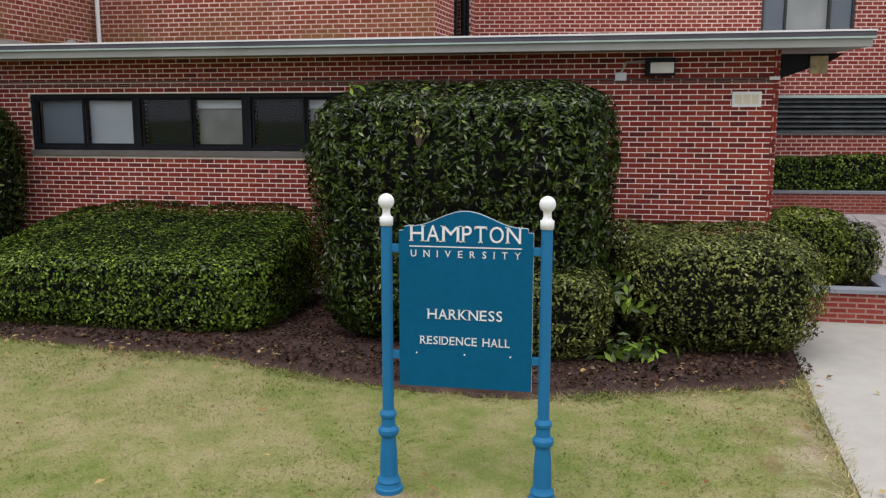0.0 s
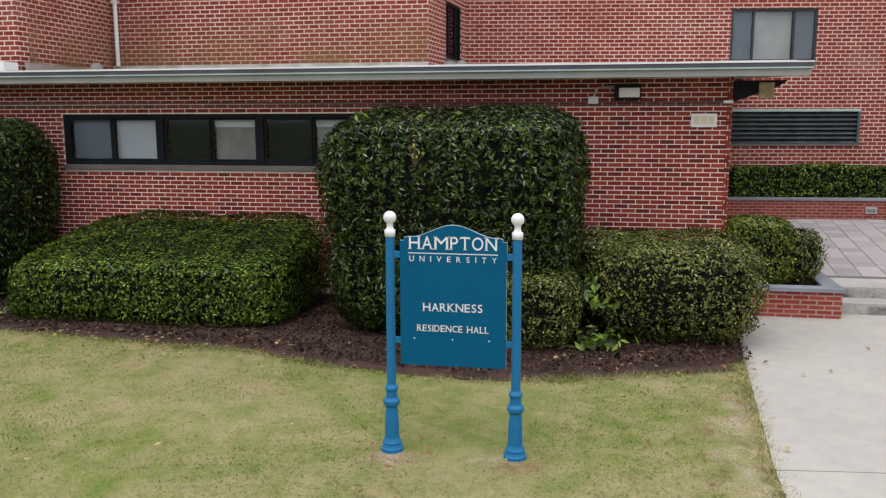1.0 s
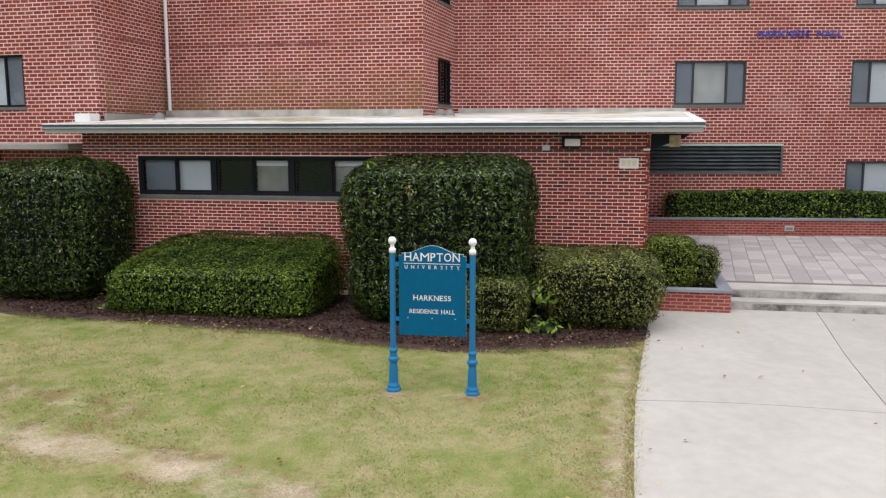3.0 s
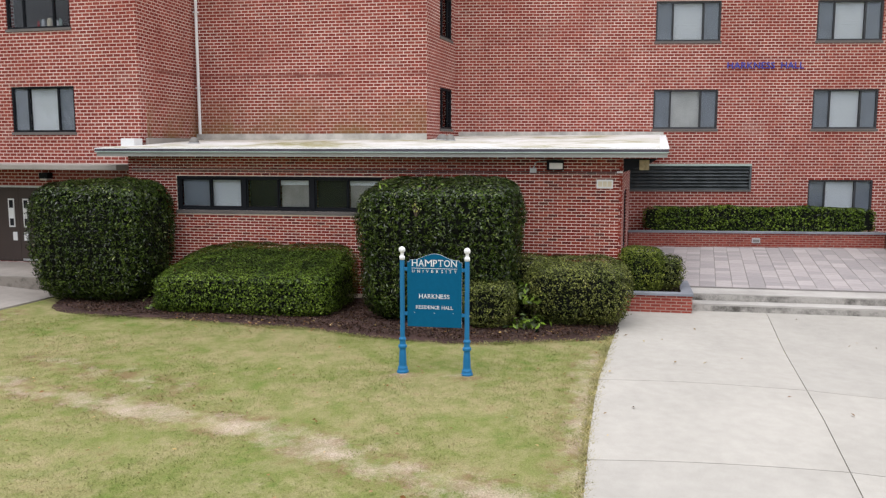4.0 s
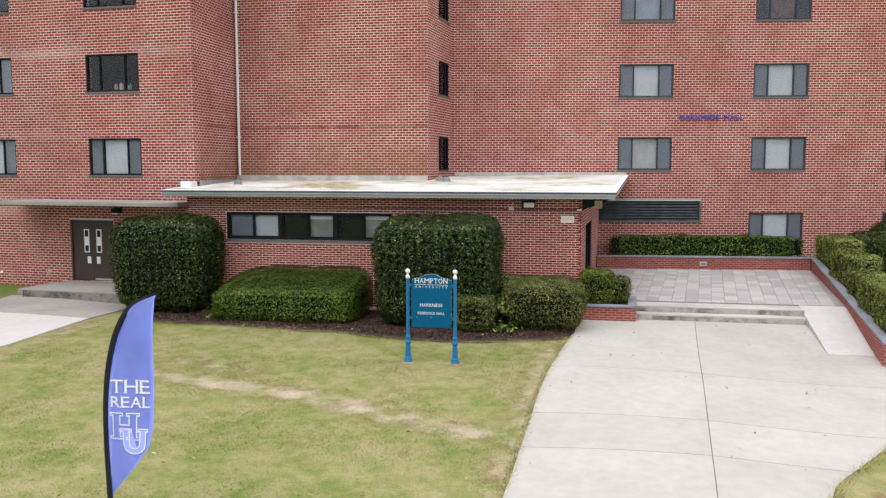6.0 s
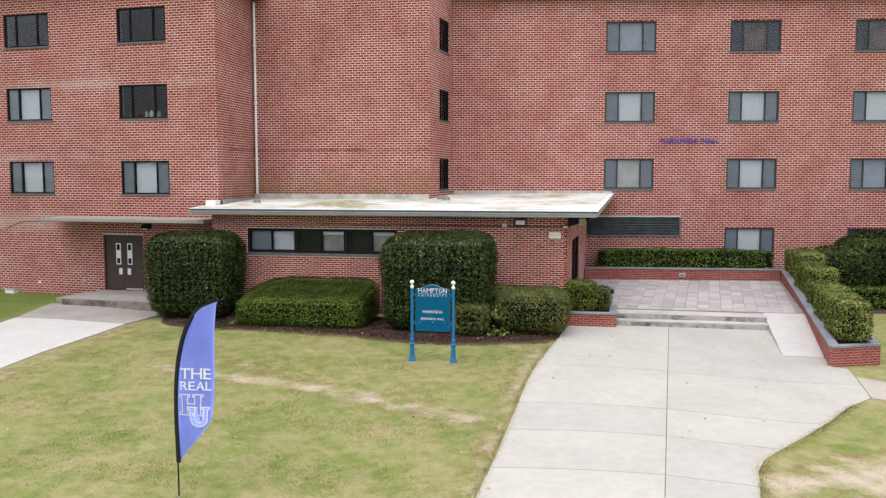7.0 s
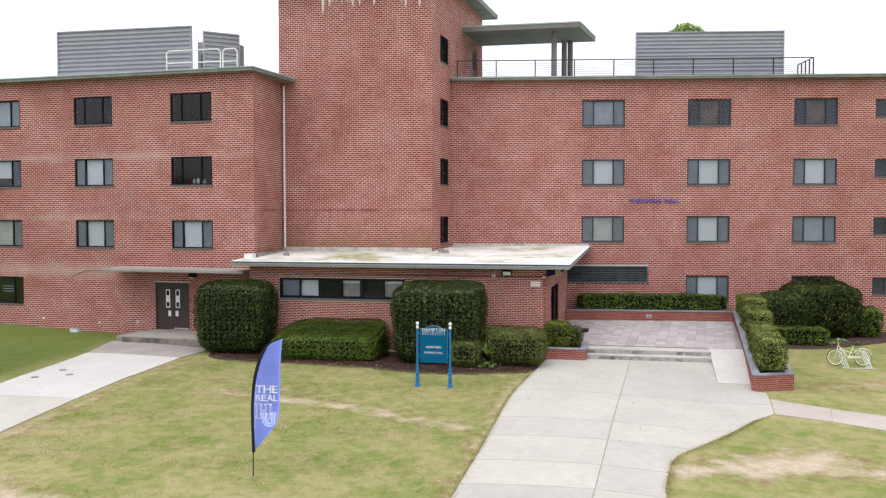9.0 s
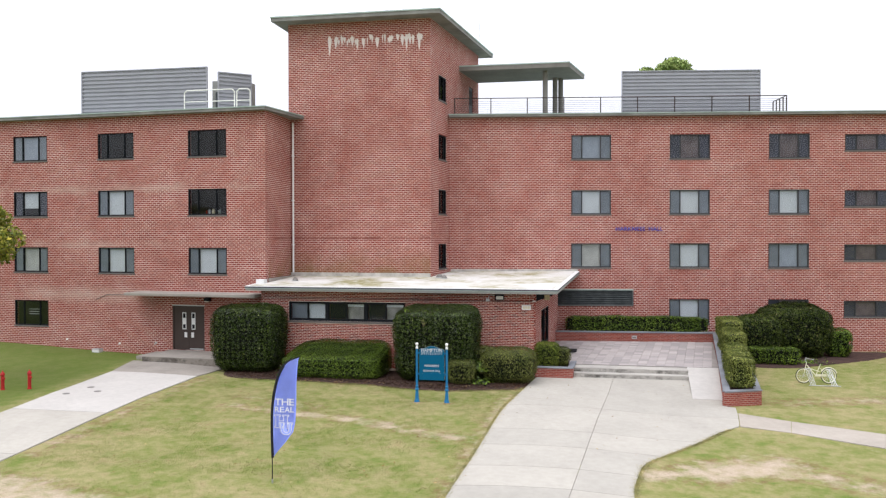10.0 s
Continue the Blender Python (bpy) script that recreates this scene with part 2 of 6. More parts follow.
M_BRICKWALL = brick_wall_material("brick_wall")
M_BRICKLEFT = brick_wall_material("brick_wall_limed", 1.0, 0.3, ((8.15, 0.30), (5.45, 0.26), (3.0, 0.5)))
M_BRICK = brick_piece_material()
M_MORTAR = surface("mortar", (0.80, 0.67, 0.58), 0.95, grain=80, vary=0.12)
M_PLANTER = brick_wall_material("planter_brick", 1.1, 0.12, (), (), (0.36, 0.27, 0.23), 0.07)
M_BRICKTOWER = brick_wall_material("brick_wall_mossy", 1.0, 0.25, (), ((3.95, 1.3, (0.20, 0.12, 0.05)), (5.75, 0.10, (0.17, 0.055, 0.045))))
M_LAWN = grass_material("lawn")
M_MULCH = surface("mulch", (0.052, 0.030, 0.025), 0.95, grain=38, stain=3, vary=0.35, relief=0.9)
M_DRIVE = concrete_material("drive_concrete", (0.385, 0.365, 0.322), 0.14)
M_WALK = concrete_material("pale_concrete", (0.46, 0.44, 0.41), 0.10)
M_OLDCONC = concrete_material("weathered_concrete", (0.30, 0.275, 0.245), 0.3)
M_GREYCONC = concrete_material("grey_concrete", (0.21, 0.20, 0.185), 0.35)
M_PATH = concrete_material("tan_concrete", (0.36, 0.325, 0.28), 0.2)
M_JOINT = surface("joint_filler", (0.14, 0.12, 0.10), 0.95)
M_LANDRISER = stained_material("dark_landing_riser", (0.24, 0.215, 0.185), (0.07, 0.062, 0.052))
M_PAVER = concrete_material("paver_stone", (0.385, 0.355, 0.345), 0.2, 0.20)
M_BEDDING = surface("joint_bedding", (0.235, 0.215, 0.20), 0.95)
M_COPING = surface("bluestone_coping", (0.20, 0.21, 0.23), 0.8, vary=0.25)
# darkest hedge tones go near black: shade deep in the foliage, put into leaf colour
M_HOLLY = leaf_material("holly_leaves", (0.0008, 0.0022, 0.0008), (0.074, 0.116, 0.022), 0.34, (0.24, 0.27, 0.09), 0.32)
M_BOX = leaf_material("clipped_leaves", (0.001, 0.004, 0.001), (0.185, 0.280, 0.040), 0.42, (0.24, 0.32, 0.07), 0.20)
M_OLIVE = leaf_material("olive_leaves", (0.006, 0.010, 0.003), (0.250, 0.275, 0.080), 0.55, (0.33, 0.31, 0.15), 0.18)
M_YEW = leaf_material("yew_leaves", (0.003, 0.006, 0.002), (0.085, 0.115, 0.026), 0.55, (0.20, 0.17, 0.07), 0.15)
M_PLANTHEDGE = leaf_material("pale_hedge_leaves", (0.045, 0.060, 0.014), (0.31, 0.34, 0.10), 0.6, (0.32, 0.31, 0.16), 0.15)
M_PLANTER_SHRUB = leaf_material("planter_shrub_leaves", (0.012, 0.024, 0.004), (0.270, 0.320, 0.060), 0.55, (0.22, 0.23, 0.06), 0.15)
M_YELLOW = leaf_material("yellowing_leaves", (0.10, 0.14, 0.03), (0.30, 0.28, 0.06), 0.5)
# near-black: the shade in the gaps between leaves, put into the core's colour
M_CORE = surface("hedge_gap_shade", (0.004, 0.005, 0.003), 0.95, vary=0.3, grain=30)
M_BARK = surface("bark", (0.10, 0.075, 0.055), 0.95, vary=0.3, relief=0.6)
M_FRAME = surface("dark_window_frame", (0.012, 0.013, 0.016), 0.6, spec=0.08, vary=0.15, relief=0.05)
M_GREYFRAME = surface("grey_window_frame", (0.045, 0.046, 0.050), 0.5, vary=0.15, relief=0.05)
M_SILL = surface("stone_sill", (0.125, 0.112, 0.105), 0.85, vary=0.2)
M_GLASS = glass_material()
M_BLIND = surface("white_blind", (0.88, 0.89, 0.88), 0.8, vary=0.06, grain=20, stain=0.8, relief=0.0)
M_SCREEN = surface("insect_screen", (0.26, 0.28, 0.305), 0.7, vary=0.12, relief=0.0)
M_DRAPE = surface("beige_drape", (0.40, 0.37, 0.33), 0.9, vary=0.2, stain=2.5)
M_DARKSCREEN = surface("dark_insect_screen", (0.085, 0.085, 0.105), 0.7, vary=0.15, relief=0.0)
M_GREYDRAPE = surface("grey_drape", (0.44, 0.47, 0.52), 0.9, vary=0.12, stain=2.0)
M_DIMDRAPE = surface("brown_drape", (0.20, 0.155, 0.15), 0.9, vary=0.35, stain=1.6)
M_BEIGE = surface("beige_shade", (0.62, 0.60, 0.55), 0.9, vary=0.15, stain=1.8)
# dark colour stands in for the shade of unlit interiors
M_ROOM = surface("room_shade", (0.10, 0.095, 0.09), 0.9, vary=0.2)
M_METALGREY = surface("grey_metal_screen", (0.30, 0.30, 0.325), 0.5, 0.2, vary=0.06, relief=0.03)
M_FASCIA = surface("grey_fascia", (0.27, 0.27, 0.25), 0.6, vary=0.12)
M_EAVE = surface("weathered_eave", (0.20, 0.20, 0.185), 0.8, vary=0.25)
M_COPPER = surface("verdigris_edge", (0.33, 0.41, 0.37), 0.55, vary=0.2)
M_DARKEDGE = surface("dark_flashing", (0.075, 0.068, 0.085), 0.6, vary=0.25)
M_WHITE = surface("white_paint", (0.70, 0.70, 0.69), 0.45, vary=0.06, relief=0.05)
M_FLASH = surface("stained_flashing", (0.40, 0.385, 0.35), 0.7, vary=0.35, stain=2.2)
M_MEMBRANE = membrane_material()
M_LOUVRE = surface("louvre_metal", (0.085, 0.095, 0.098), 0.5, 0.3, vary=0.3, stain=3)
M_RAIL = surface("brown_rail", (0.045, 0.030, 0.028), 0.5, 0.2)
M_WHITERAIL = surface("white_rail", (0.75, 0.74, 0.68), 0.5)
M_SIGN = surface("teal_sign_panel", (0.003, 0.086, 0.170), 0.5, spec=0.06, vary=0.05, grain=20, stain=0.6, relief=0.02)
M_POST = surface("blue_post_paint", (0.016, 0.140, 0.290), 0.4, spec=0.15, vary=0.08, relief=0.05)
M_BRACKET = M_POST
M_FLAG = surface("periwinkle_cloth", (0.30, 0.37, 0.82), 0.75, vary=0.10, stain=2.0, grain=200, relief=0.1)
M_BLACK = surface("black_cloth", (0.012, 0.012, 0.016), 0.7)
M_LETTERBLUE = surface("blue_letters", (0.05, 0.07, 0.36), 0.5)
M_DOOR = surface("brown_door", (0.055, 0.040, 0.035), 0.5, vary=0.1, relief=0.05)
M_RED = surface("red_hydrant_paint", (0.36, 0.02, 0.02), 0.45)
M_LAMP = surface("lamp_lens", (0.60, 0.58, 0.54), 0.35)
M_BUFF = surface("buff_plaque", (0.62, 0.55, 0.40), 0.6)
M_CREAM = surface("cream_bicycle_paint", (0.66, 0.64, 0.48), 0.35)
M_TYRE = surface("tyre_rubber", (0.02, 0.02, 0.02), 0.8)
M_STEEL = surface("galvanised_steel", (0.45, 0.46, 0.47), 0.4, 0.6)
M_RUST = surface("rusty_bracket", (0.30, 0.24, 0.14), 0.8, vary=0.4, stain=8)
M_STAIN = surface("lime_bloom", (0.66, 0.60, 0.57), 0.9, vary=0.1)
M_BURGUNDY = leaf_material("burgundy_leaves", (0.03, 0.008, 0.012), (0.10, 0.025, 0.035), 0.5)


# ---------------------------------------------------------------- mesh helpers
def ground_z(x, y):
    def sm(v):
        v = min(1.0, max(0.0, v))
        return v * v * (3 - 2 * v)
    left = (0.18 * sm((-8.0 - x) / 5.0) + 0.32 * sm((-15.0 - x) / 9.0)) * sm((y + 1.5) / 7.5)
    near = sm((6.2 - y) / 3.5) if x < 11.6 else sm((13.0 - y) / 9.0)
    right = -0.26 * sm((x - 3.6) / 6.0) * near
    return left + right - 0.042 * min(30.0, max(0.0, -y - 1.0))


def box(bm, x0, x1, y0, y1, z0, z1, bevel=0.0):
    g = bmesh.ops.create_cube(bm, size=1.0)
    for v in g["verts"]:
        v.co = Vector((x0 + (v.co.x + 0.5) * (x1 - x0), y0 + (v.co.y + 0.5) * (y1 - y0), z0 + (v.co.z + 0.5) * (z1 - z0)))
    if bevel:
        es = list({e for v in g["verts"] for e in v.link_edges})
        bmesh.ops.bevel(bm, geom=es, offset=bevel, segments=2, affect="EDGES", profile=0.6)
    return bm


def boxed(*a, **k):
    return box(bmesh.new(), *a, **k)


def tube(bm, p, q, r, seg=10, r2=None):
    p, q = Vector(p), Vector(q)
    d = q - p
    g = bmesh.ops.create_cone(bm, cap_ends=True, segments=seg, radius1=r, radius2=r if r2 is None else r2, depth=d.length)
    m = Matrix.Translation((p + q) / 2) @ d.to_track_quat("Z", "Y").to_matrix().to_4x4()
    bmesh.ops.transform(bm, matrix=m, verts=g["verts"])
    return bm


def tubed(*a, **k):
    return tube(bmesh.new(), *a, **k)


def prism(bm, plan, z0, z1):
    """A flat-topped solid over a plan of (x, y); z0 and z1 may be functions of x and y."""
    f0 = z0 if callable(z0) else (lambda x, y: z0)
    f1 = z1 if callable(z1) else (lambda x, y: z1)
    lo = [bm.verts.new((x, y, f0(x, y))) for x, y in plan]
    hi = [bm.verts.new((x, y, f1(x, y))) for x, y in plan]
    n = len(plan)
    bm.faces.new(hi)
    bm.faces.new(lo[::-1])
    for i in range(n):
        bm.faces.new((lo[i], lo[(i + 1) % n], hi[(i + 1) % n], hi[i]))
    return bm


def prismed(*a):
    return prism(bmesh.new(), *a)


def lathe(bm, prof, seg=24, at=(0, 0, 0)):
    rings = []
    for r, z in prof:
        rings.append([bm.verts.new((at[0] + r * math.cos(2 * math.pi * i / seg), at[1] + r * math.sin(2 * math.pi * i / seg), at[2] + z)) for i in range(seg)])
    for a, b in zip(rings, rings[1:]):
        for i in range(seg):
            bm.faces.new((a[i], a[(i + 1) % seg], b[(i + 1) % seg], b[i]))
    bm.faces.new(rings[0][::-1])
    bm.faces.new(rings[-1])
    return bm


def mesh_of(name, bm, mat, smooth=False):
    me = bpy.data.meshes.new(name)
    bmesh.ops.recalc_face_normals(bm, faces=bm.faces)
    bm.to_mesh(me)
    bm.free()
    me.materials.append(mat)
    if smooth:
        me.shade_smooth()
    return me


def solid(name, bm, mat, label, category, kind="", group="", smooth=False):
    return tagged(new(name, mesh_of(name, bm, mat, smooth)), label, category, group, kind)


def thing(name, at, label, category, group="", kind=""):
    ob = new(name)
    ob.empty_display_size = 0.2
    ob.location = at
    return tagged(ob, label, category, group, kind)


def part(name, bm, mat, parent, label="", smooth=False, kind=""):
    ob = new(name, bm if isinstance(bm, bpy.types.Mesh) else mesh_of(name, bm, mat, smooth))
    ob.parent = parent
    return tagged(ob, label, kind=kind)


def wall_holes(bm, u0, u1, z0, z1, holes, at):
    """A wall with thickness, over a stretch u0..u1, with rectangular openings cut through; at(u, z, depth) gives the place."""
    us = sorted({u0, u1, *[h[0] for h in holes], *[h[1] for h in holes]})
    zs = sorted({z0, z1, *[h[2] for h in holes], *[h[3] for h in holes]})
    full = {}
    for i in range(len(us) - 1):
        for j in range(len(zs) - 1):
            u, z = (us[i] + us[i + 1]) / 2, (zs[j] + zs[j + 1]) / 2
            full[i, j] = not any(h[0] < u < h[1] and h[2] < z < h[3] for h in holes)
    cache = {}

    def vert(i, j, d):
        if (i, j, d) not in cache:
            cache[i, j, d] = bm.verts.new(at(us[i], zs[j], d))
        return cache[i, j, d]
    for (i, j), f in full.items():
        if not f:
            continue
        for d in (0, 1):
            bm.faces.new([vert(i, j, d), vert(i + 1, j, d), vert(i + 1, j + 1, d), vert(i, j + 1, d)])
        for di, dj, a, b in ((-1, 0, (i, j), (i, j + 1)), (1, 0, (i + 1, j), (i + 1, j + 1)), (0, -1, (i, j), (i + 1, j)), (0, 1, (i, j + 1), (i + 1, j + 1))):
            if not full.get((i + di, j + dj), False):
                bm.faces.new([vert(*a, 0), vert(*b, 0), vert(*b, 1), vert(*a, 1)])
    return bm


def text_mesh(words, width, height, depth=0.004, spread=1.0):
    """Raised letters in the xz plane, facing -y, centred on the origin."""
    cu = bpy.data.curves.new("letters", "FONT")
    cu.body, cu.extrude, cu.resolution_u, cu.space_character = words, 0.5, 3, spread
    ob = bpy.data.objects.new("letters", cu)
    scene.collection.objects.link(ob)
    dg = bpy.context.evaluated_depsgraph_get()
    me = bpy.data.meshes.new_from_object(ob.evaluated_get(dg))
    bpy.data.objects.remove(ob)
    co = np.zeros(len(me.vertices) * 3)
    me.vertices.foreach_get("co", co)
    co = co.reshape(-1, 3)
    lo, hi = co.min(0), co.max(0)
    s = (co - (lo + hi) / 2) / (hi - lo)
    out = np.stack([s[:, 0] * width, -s[:, 2] * depth, s[:, 1] * height], 1)
    me.vertices.foreach_set("co", out.ravel())
    me.update()
    return me


def lettered(name, words, width, height, mat, parent, at, depth=0.004, spread=1.0, label=""):
    me = text_mesh(words, width, height, depth, spread)
    me.materials.clear()
    me.materials.append(mat)
    ob = part(name, me, mat, parent, label)
    ob.location = at
    return ob


GLYPH_W = dict(zip("ACDEHIKLMNOPRSTUVY", (0.74, 0.70, 0.76, 0.58, 0.78, 0.12, 0.72, 0.54, 0.98, 0.80, 0.80, 0.55, 0.66, 0.50, 0.68, 0.74, 0.74, 0.70)))
# feet and heads: place across the letter, at the foot (0) or at the head (1)
SERIFS = {"A": ((0.05, 0), (0.95, 0)), "D": ((0.08, 0), (0.08, 1)), "E": ((0.1, 0), (0.1, 1)), "H": ((0.07, 0), (0.93, 0), (0.07, 1), (0.93, 1)), "I": ((0.5, 0), (0.5, 1)), "K": ((0.08, 0), (0.92, 0), (0.08, 1), (0.86, 1)),
          "L": ((0.1, 0), (0.1, 1)), "M": ((0.06, 0), (0.94, 0), (0.04, 1), (0.96, 1)), "N": ((0.07, 0), (0.03, 1), (0.93, 1)), "P": ((0.1, 0), (0.1, 1)), "R": ((0.08, 0), (0.94, 0), (0.08, 1)), "T": ((0.5, 0),), "U": ((0.07, 1), (0.93, 1)), "V": ((0.05, 1), (0.95, 1)), "Y": ((0.06, 1), (0.94, 1), (0.5, 0))}


def serif_word(words, width, height, mat, parent, at, depth=0.004, gap=0.16, laid=None):
    """Each letter a raised piece of its own, with small feet and heads, centred at a place; laid bends it on cloth."""
    total = sum(0.34 if c == " " else GLYPH_W[c] for c in words) + gap * (len(words) - 1)
    k = width / total
    x = -width / 2
    for c in words:
        w = (0.34 if c == " " else GLYPH_W[c]) * k
        if c != " ":
            me = text_mesh(c, w, height, depth)
            bm = bmesh.new()
            bm.from_mesh(me)
            bmesh.ops.translate(bm, verts=bm.verts, vec=(x + w / 2, 0, 0))
            for u, top in SERIFS.get(c, ()):
                z = height * (0.5 - 0.055) if top else -height / 2
                box(bm, x + u * w - 0.135 * height, x + u * w + 0.135 * height, -depth / 2, depth / 2, z, z + height * 0.055)
            if c == "T":
                for u in (0.015, 0.985):
                    box(bm, x + u * w - 0.03 * height, x + u * w + 0.03 * height, -depth / 2, depth / 2, height * 0.30, height * 0.5)
            if laid:
                bmesh.ops.translate(bm, verts=bm.verts, vec=at)
            me = mesh_of("letter", bm, mat)
            ob = part("letter", laid(me) if laid else me, mat, parent)
            if not laid:
                ob.location = at
        x += w + gap * k


# ---------------------------------------------------------------- ground
def bare_at(x, y):
    """How worn the lawn is: scuffed paths and bare patches."""
    def seg(p, q, w):
        d = Vector(q) - Vector(p)
        k = max(0.0, min(1.0, (Vector((x, y)) - Vector(p)).dot(d) / d.length_squared))
        e = (Vector((x, y)) - Vector(p) - d * k).length
        return max(0.0, 1 - e / w)
    worn = 0.62 * max(seg((-6.4, -1.7), (-3.7, -2.35), 0.55), 1.15 * seg((-3.7, -2.35), (-1.4, -2.85), 0.6), 1.15 * seg((-1.4, -2.85), (0.7, -3.8), 0.6), seg((0.7, -3.8), (2.2, -4.3), 0.6), 0.6 * seg((-6.6, -0.3), (-3.2, -1.5), 0.7))
    worn = max(worn, 0.56 * seg((3.2, 1.6), (2.9, -9), 0.7), 0.95 * seg((-13, -9.2), (-4.0, -11.6), 1.2), 0.7 * seg((-4.0, -11.6), (3, -14), 1.3))
    worn = max(worn, 0.98 * seg((9.2, -5.6), (11.3, -4.8), 1.35), 0.85 * seg((7.6, -6.2), (9.2, -5.7), 0.8), 0.6 * seg((11.3, -4.9), (13.5, -6.3), 1.1), 0.5 * seg((13.5, -6.3), (20, -9), 1.3))
    worn = max(worn, 0.45 * seg((13, 3.5), (19, 5.5), 1.2), 0.4 * seg((-9.6, 3), (-9.4, -8), 0.6))
    worn = max(worn, 0.6 * max(0, 1 - math.hypot(x, y + 0.1) / 0.4), 0.6 * max(0, 1 - math.hypot(x - 1.07, y + 0.1) / 0.4))
    # negative beyond the side walk: lusher grass, painted tree shade included
    if x < -13.4:
        worn -= min(1.0, (-13.4 - x) / 1.5)
    return worn


def ground_mesh():
    xs = [-1500, -400, -120, -60] + list(np.arange(-40, -14.01, 1.0)) + list(np.arange(-14, 16.01, 0.25)) + list(np.arange(17, 40.01, 1.0)) + [60, 120, 400, 1500]
    ys = [-1500, -400, -120, -70] + list(np.arange(-44, -14.01, 1.0)) + list(np.arange(-14, 7.01, 0.25)) + list(np.arange(8, 30.01, 1.0)) + [50, 120, 400, 1500]
    verts = [(x, y, ground_z(x, y) + (0.018 * noise.noise((x * 0.7, y * 0.7, 0)) if abs(x) < 41 and abs(y) < 45 else 0)) for y in ys for x in xs]
    n = len(xs)
    faces = [(j * n + i, j * n + i + 1, (j + 1) * n + i + 1, (j + 1) * n + i) for j in range(len(ys) - 1) for i in range(n - 1)]
    me = bpy.data.meshes.new("ground")
    me.from_pydata(verts, [], faces)
    me.attributes.new("bare", "FLOAT", "POINT").data.foreach_set("value", [bare_at(v[0], v[1]) for v in verts])
    me.materials.append(M_LAWN)
    me.shade_smooth()
    return me


tagged(new("ground", ground_mesh()), "mown autumn lawn with dry tan patches and worn bare soil", "lawn", kind="structure")


def draped(edge_l, edge_r, rise, depth, across=8):
    """A slab over the ground between two edges of (x, y), with skirts."""
    bm = bmesh.new()
    rows = []
    for (xa, ya), (xb, yb) in zip(edge_l, edge_r):
        r = []
        for i in range(across + 1):
            k = i / across
            x, y = xa + (xb - xa) * k, ya + (yb - ya) * k
            r.append(bm.verts.new((x, y, ground_z(x, y) + rise)))
        rows.append(r)
    for a, b in zip(rows, rows[1:]):
        for i in range(across):
            bm.faces.new((a[i], a[i + 1], b[i + 1], b[i]))
    rim = rows[0] + [r[-1] for r in rows[1:]] + rows[-1][-2::-1] + [r[0] for r in rows[-2:0:-1]]
    low = [bm.verts.new(v.co - Vector((0, 0, depth))) for v in rim]
    for i in range(len(rim)):
        j = (i + 1) % len(rim)
        bm.faces.new((rim[i], low[i], low[j], rim[j]))
    return bm


def drive_left(y):
    return float(np.interp(y, [-40, -8.5, -6.1, -4.5, -2.5, -1.0, 0.2, 1.1, 1.9, 3.0, 5.5], [1.8, 2.85, 2.97, 3.02, 3.07, 3.14, 3.21, 3.30, 3.37, 3.48, 3.74]))


def drive_mid(y):
    return 6.89 + 0.080 * (y - 6.2)


RIGHT_EDGE = [(-60, 5.6), (-8.1, 7.25), (-7.4, 7.26), (-6.7, 7.36), (-5.75, 7.50), (-5.1, 7.73), (-4.2, 8.35), (-2.6, 9.45), (-1.6, 10.05), (-0.75, 10.78), (1.3, 11.02), (2.40, 11.10), (2.44, 10.75), (6.3, 11.0)]


def drive_right(y):
    return float(np.interp(y, [p[0] for p in RIGHT_EDGE], [p[1] for p in RIGHT_EDGE]))


drive = thing("driveway", (0, 0, 0), "broad pale concrete entrance walk with sawn joints", "walkway", kind="structure")
part("joint_bed", draped([(drive_left(y) + 0.03, y) for y in np.arange(-50, 6.31, 1.0)], [(drive_right(y) - 0.03, y) for y in np.arange(-50, 6.31, 1.0)], 0.006, 0.1, 12), M_JOINT, drive, "dark joint filler")
SLAB_Y = [6.35, 0.45, -2.8, -4.5, -6.45, -8.05, -11.0, -14.0, -17, -21, -26, -32, -40]
for hi, lo in zip(SLAB_Y, SLAB_Y[1:]):
    ys = list(np.arange(lo + 0.008, hi - 0.12, 0.25)) + [hi - 0.008]
    lean = [0.0 if hi > 6 and y > 3 else 0.38 for y in ys]     # the joints run a little askew
    part("slab", draped([(drive_left(y - k), y - k) for y, k in zip(ys, lean)], [(drive_mid(y) - 0.007, y) for y in ys], 0.020, 0.12), M_DRIVE, drive)
    part("slab", draped([(drive_mid(y) + 0.007, y) for y in ys], [(drive_right(y), y) for y in ys], 0.020, 0.12), M_DRIVE, drive)

sidepath = thing("side_path", (0, 0, 0), "narrow tan concrete footpath across the lawn", "path", kind="structure")
PATH_LOW = [(10.80, -0.74), (12.23, -1.29), (14.57, -2.55), (18.0, -4.4), (25.0, -8.2), (33.0, -12.5)]
PATH_HIGH = [(11.04, 1.30), (12.56, 0.31), (15.04, -1.01), (18.6, -2.9), (26.0, -6.9), (34.0, -11.2)]
for k in range(5):
    ks = np.linspace(0.003, 0.997, 7)
    lo_edge = [tuple(Vector(PATH_LOW[k]).lerp(Vector(PATH_LOW[k + 1]), q)) for q in ks]
    hi_edge = [tuple(Vector(PATH_HIGH[k]).lerp(Vector(PATH_HIGH[k + 1]), q)) for q in ks]
    part("slab", draped(lo_edge, hi_edge, 0.018, 0.1, 4), M_PATH, sidepath)

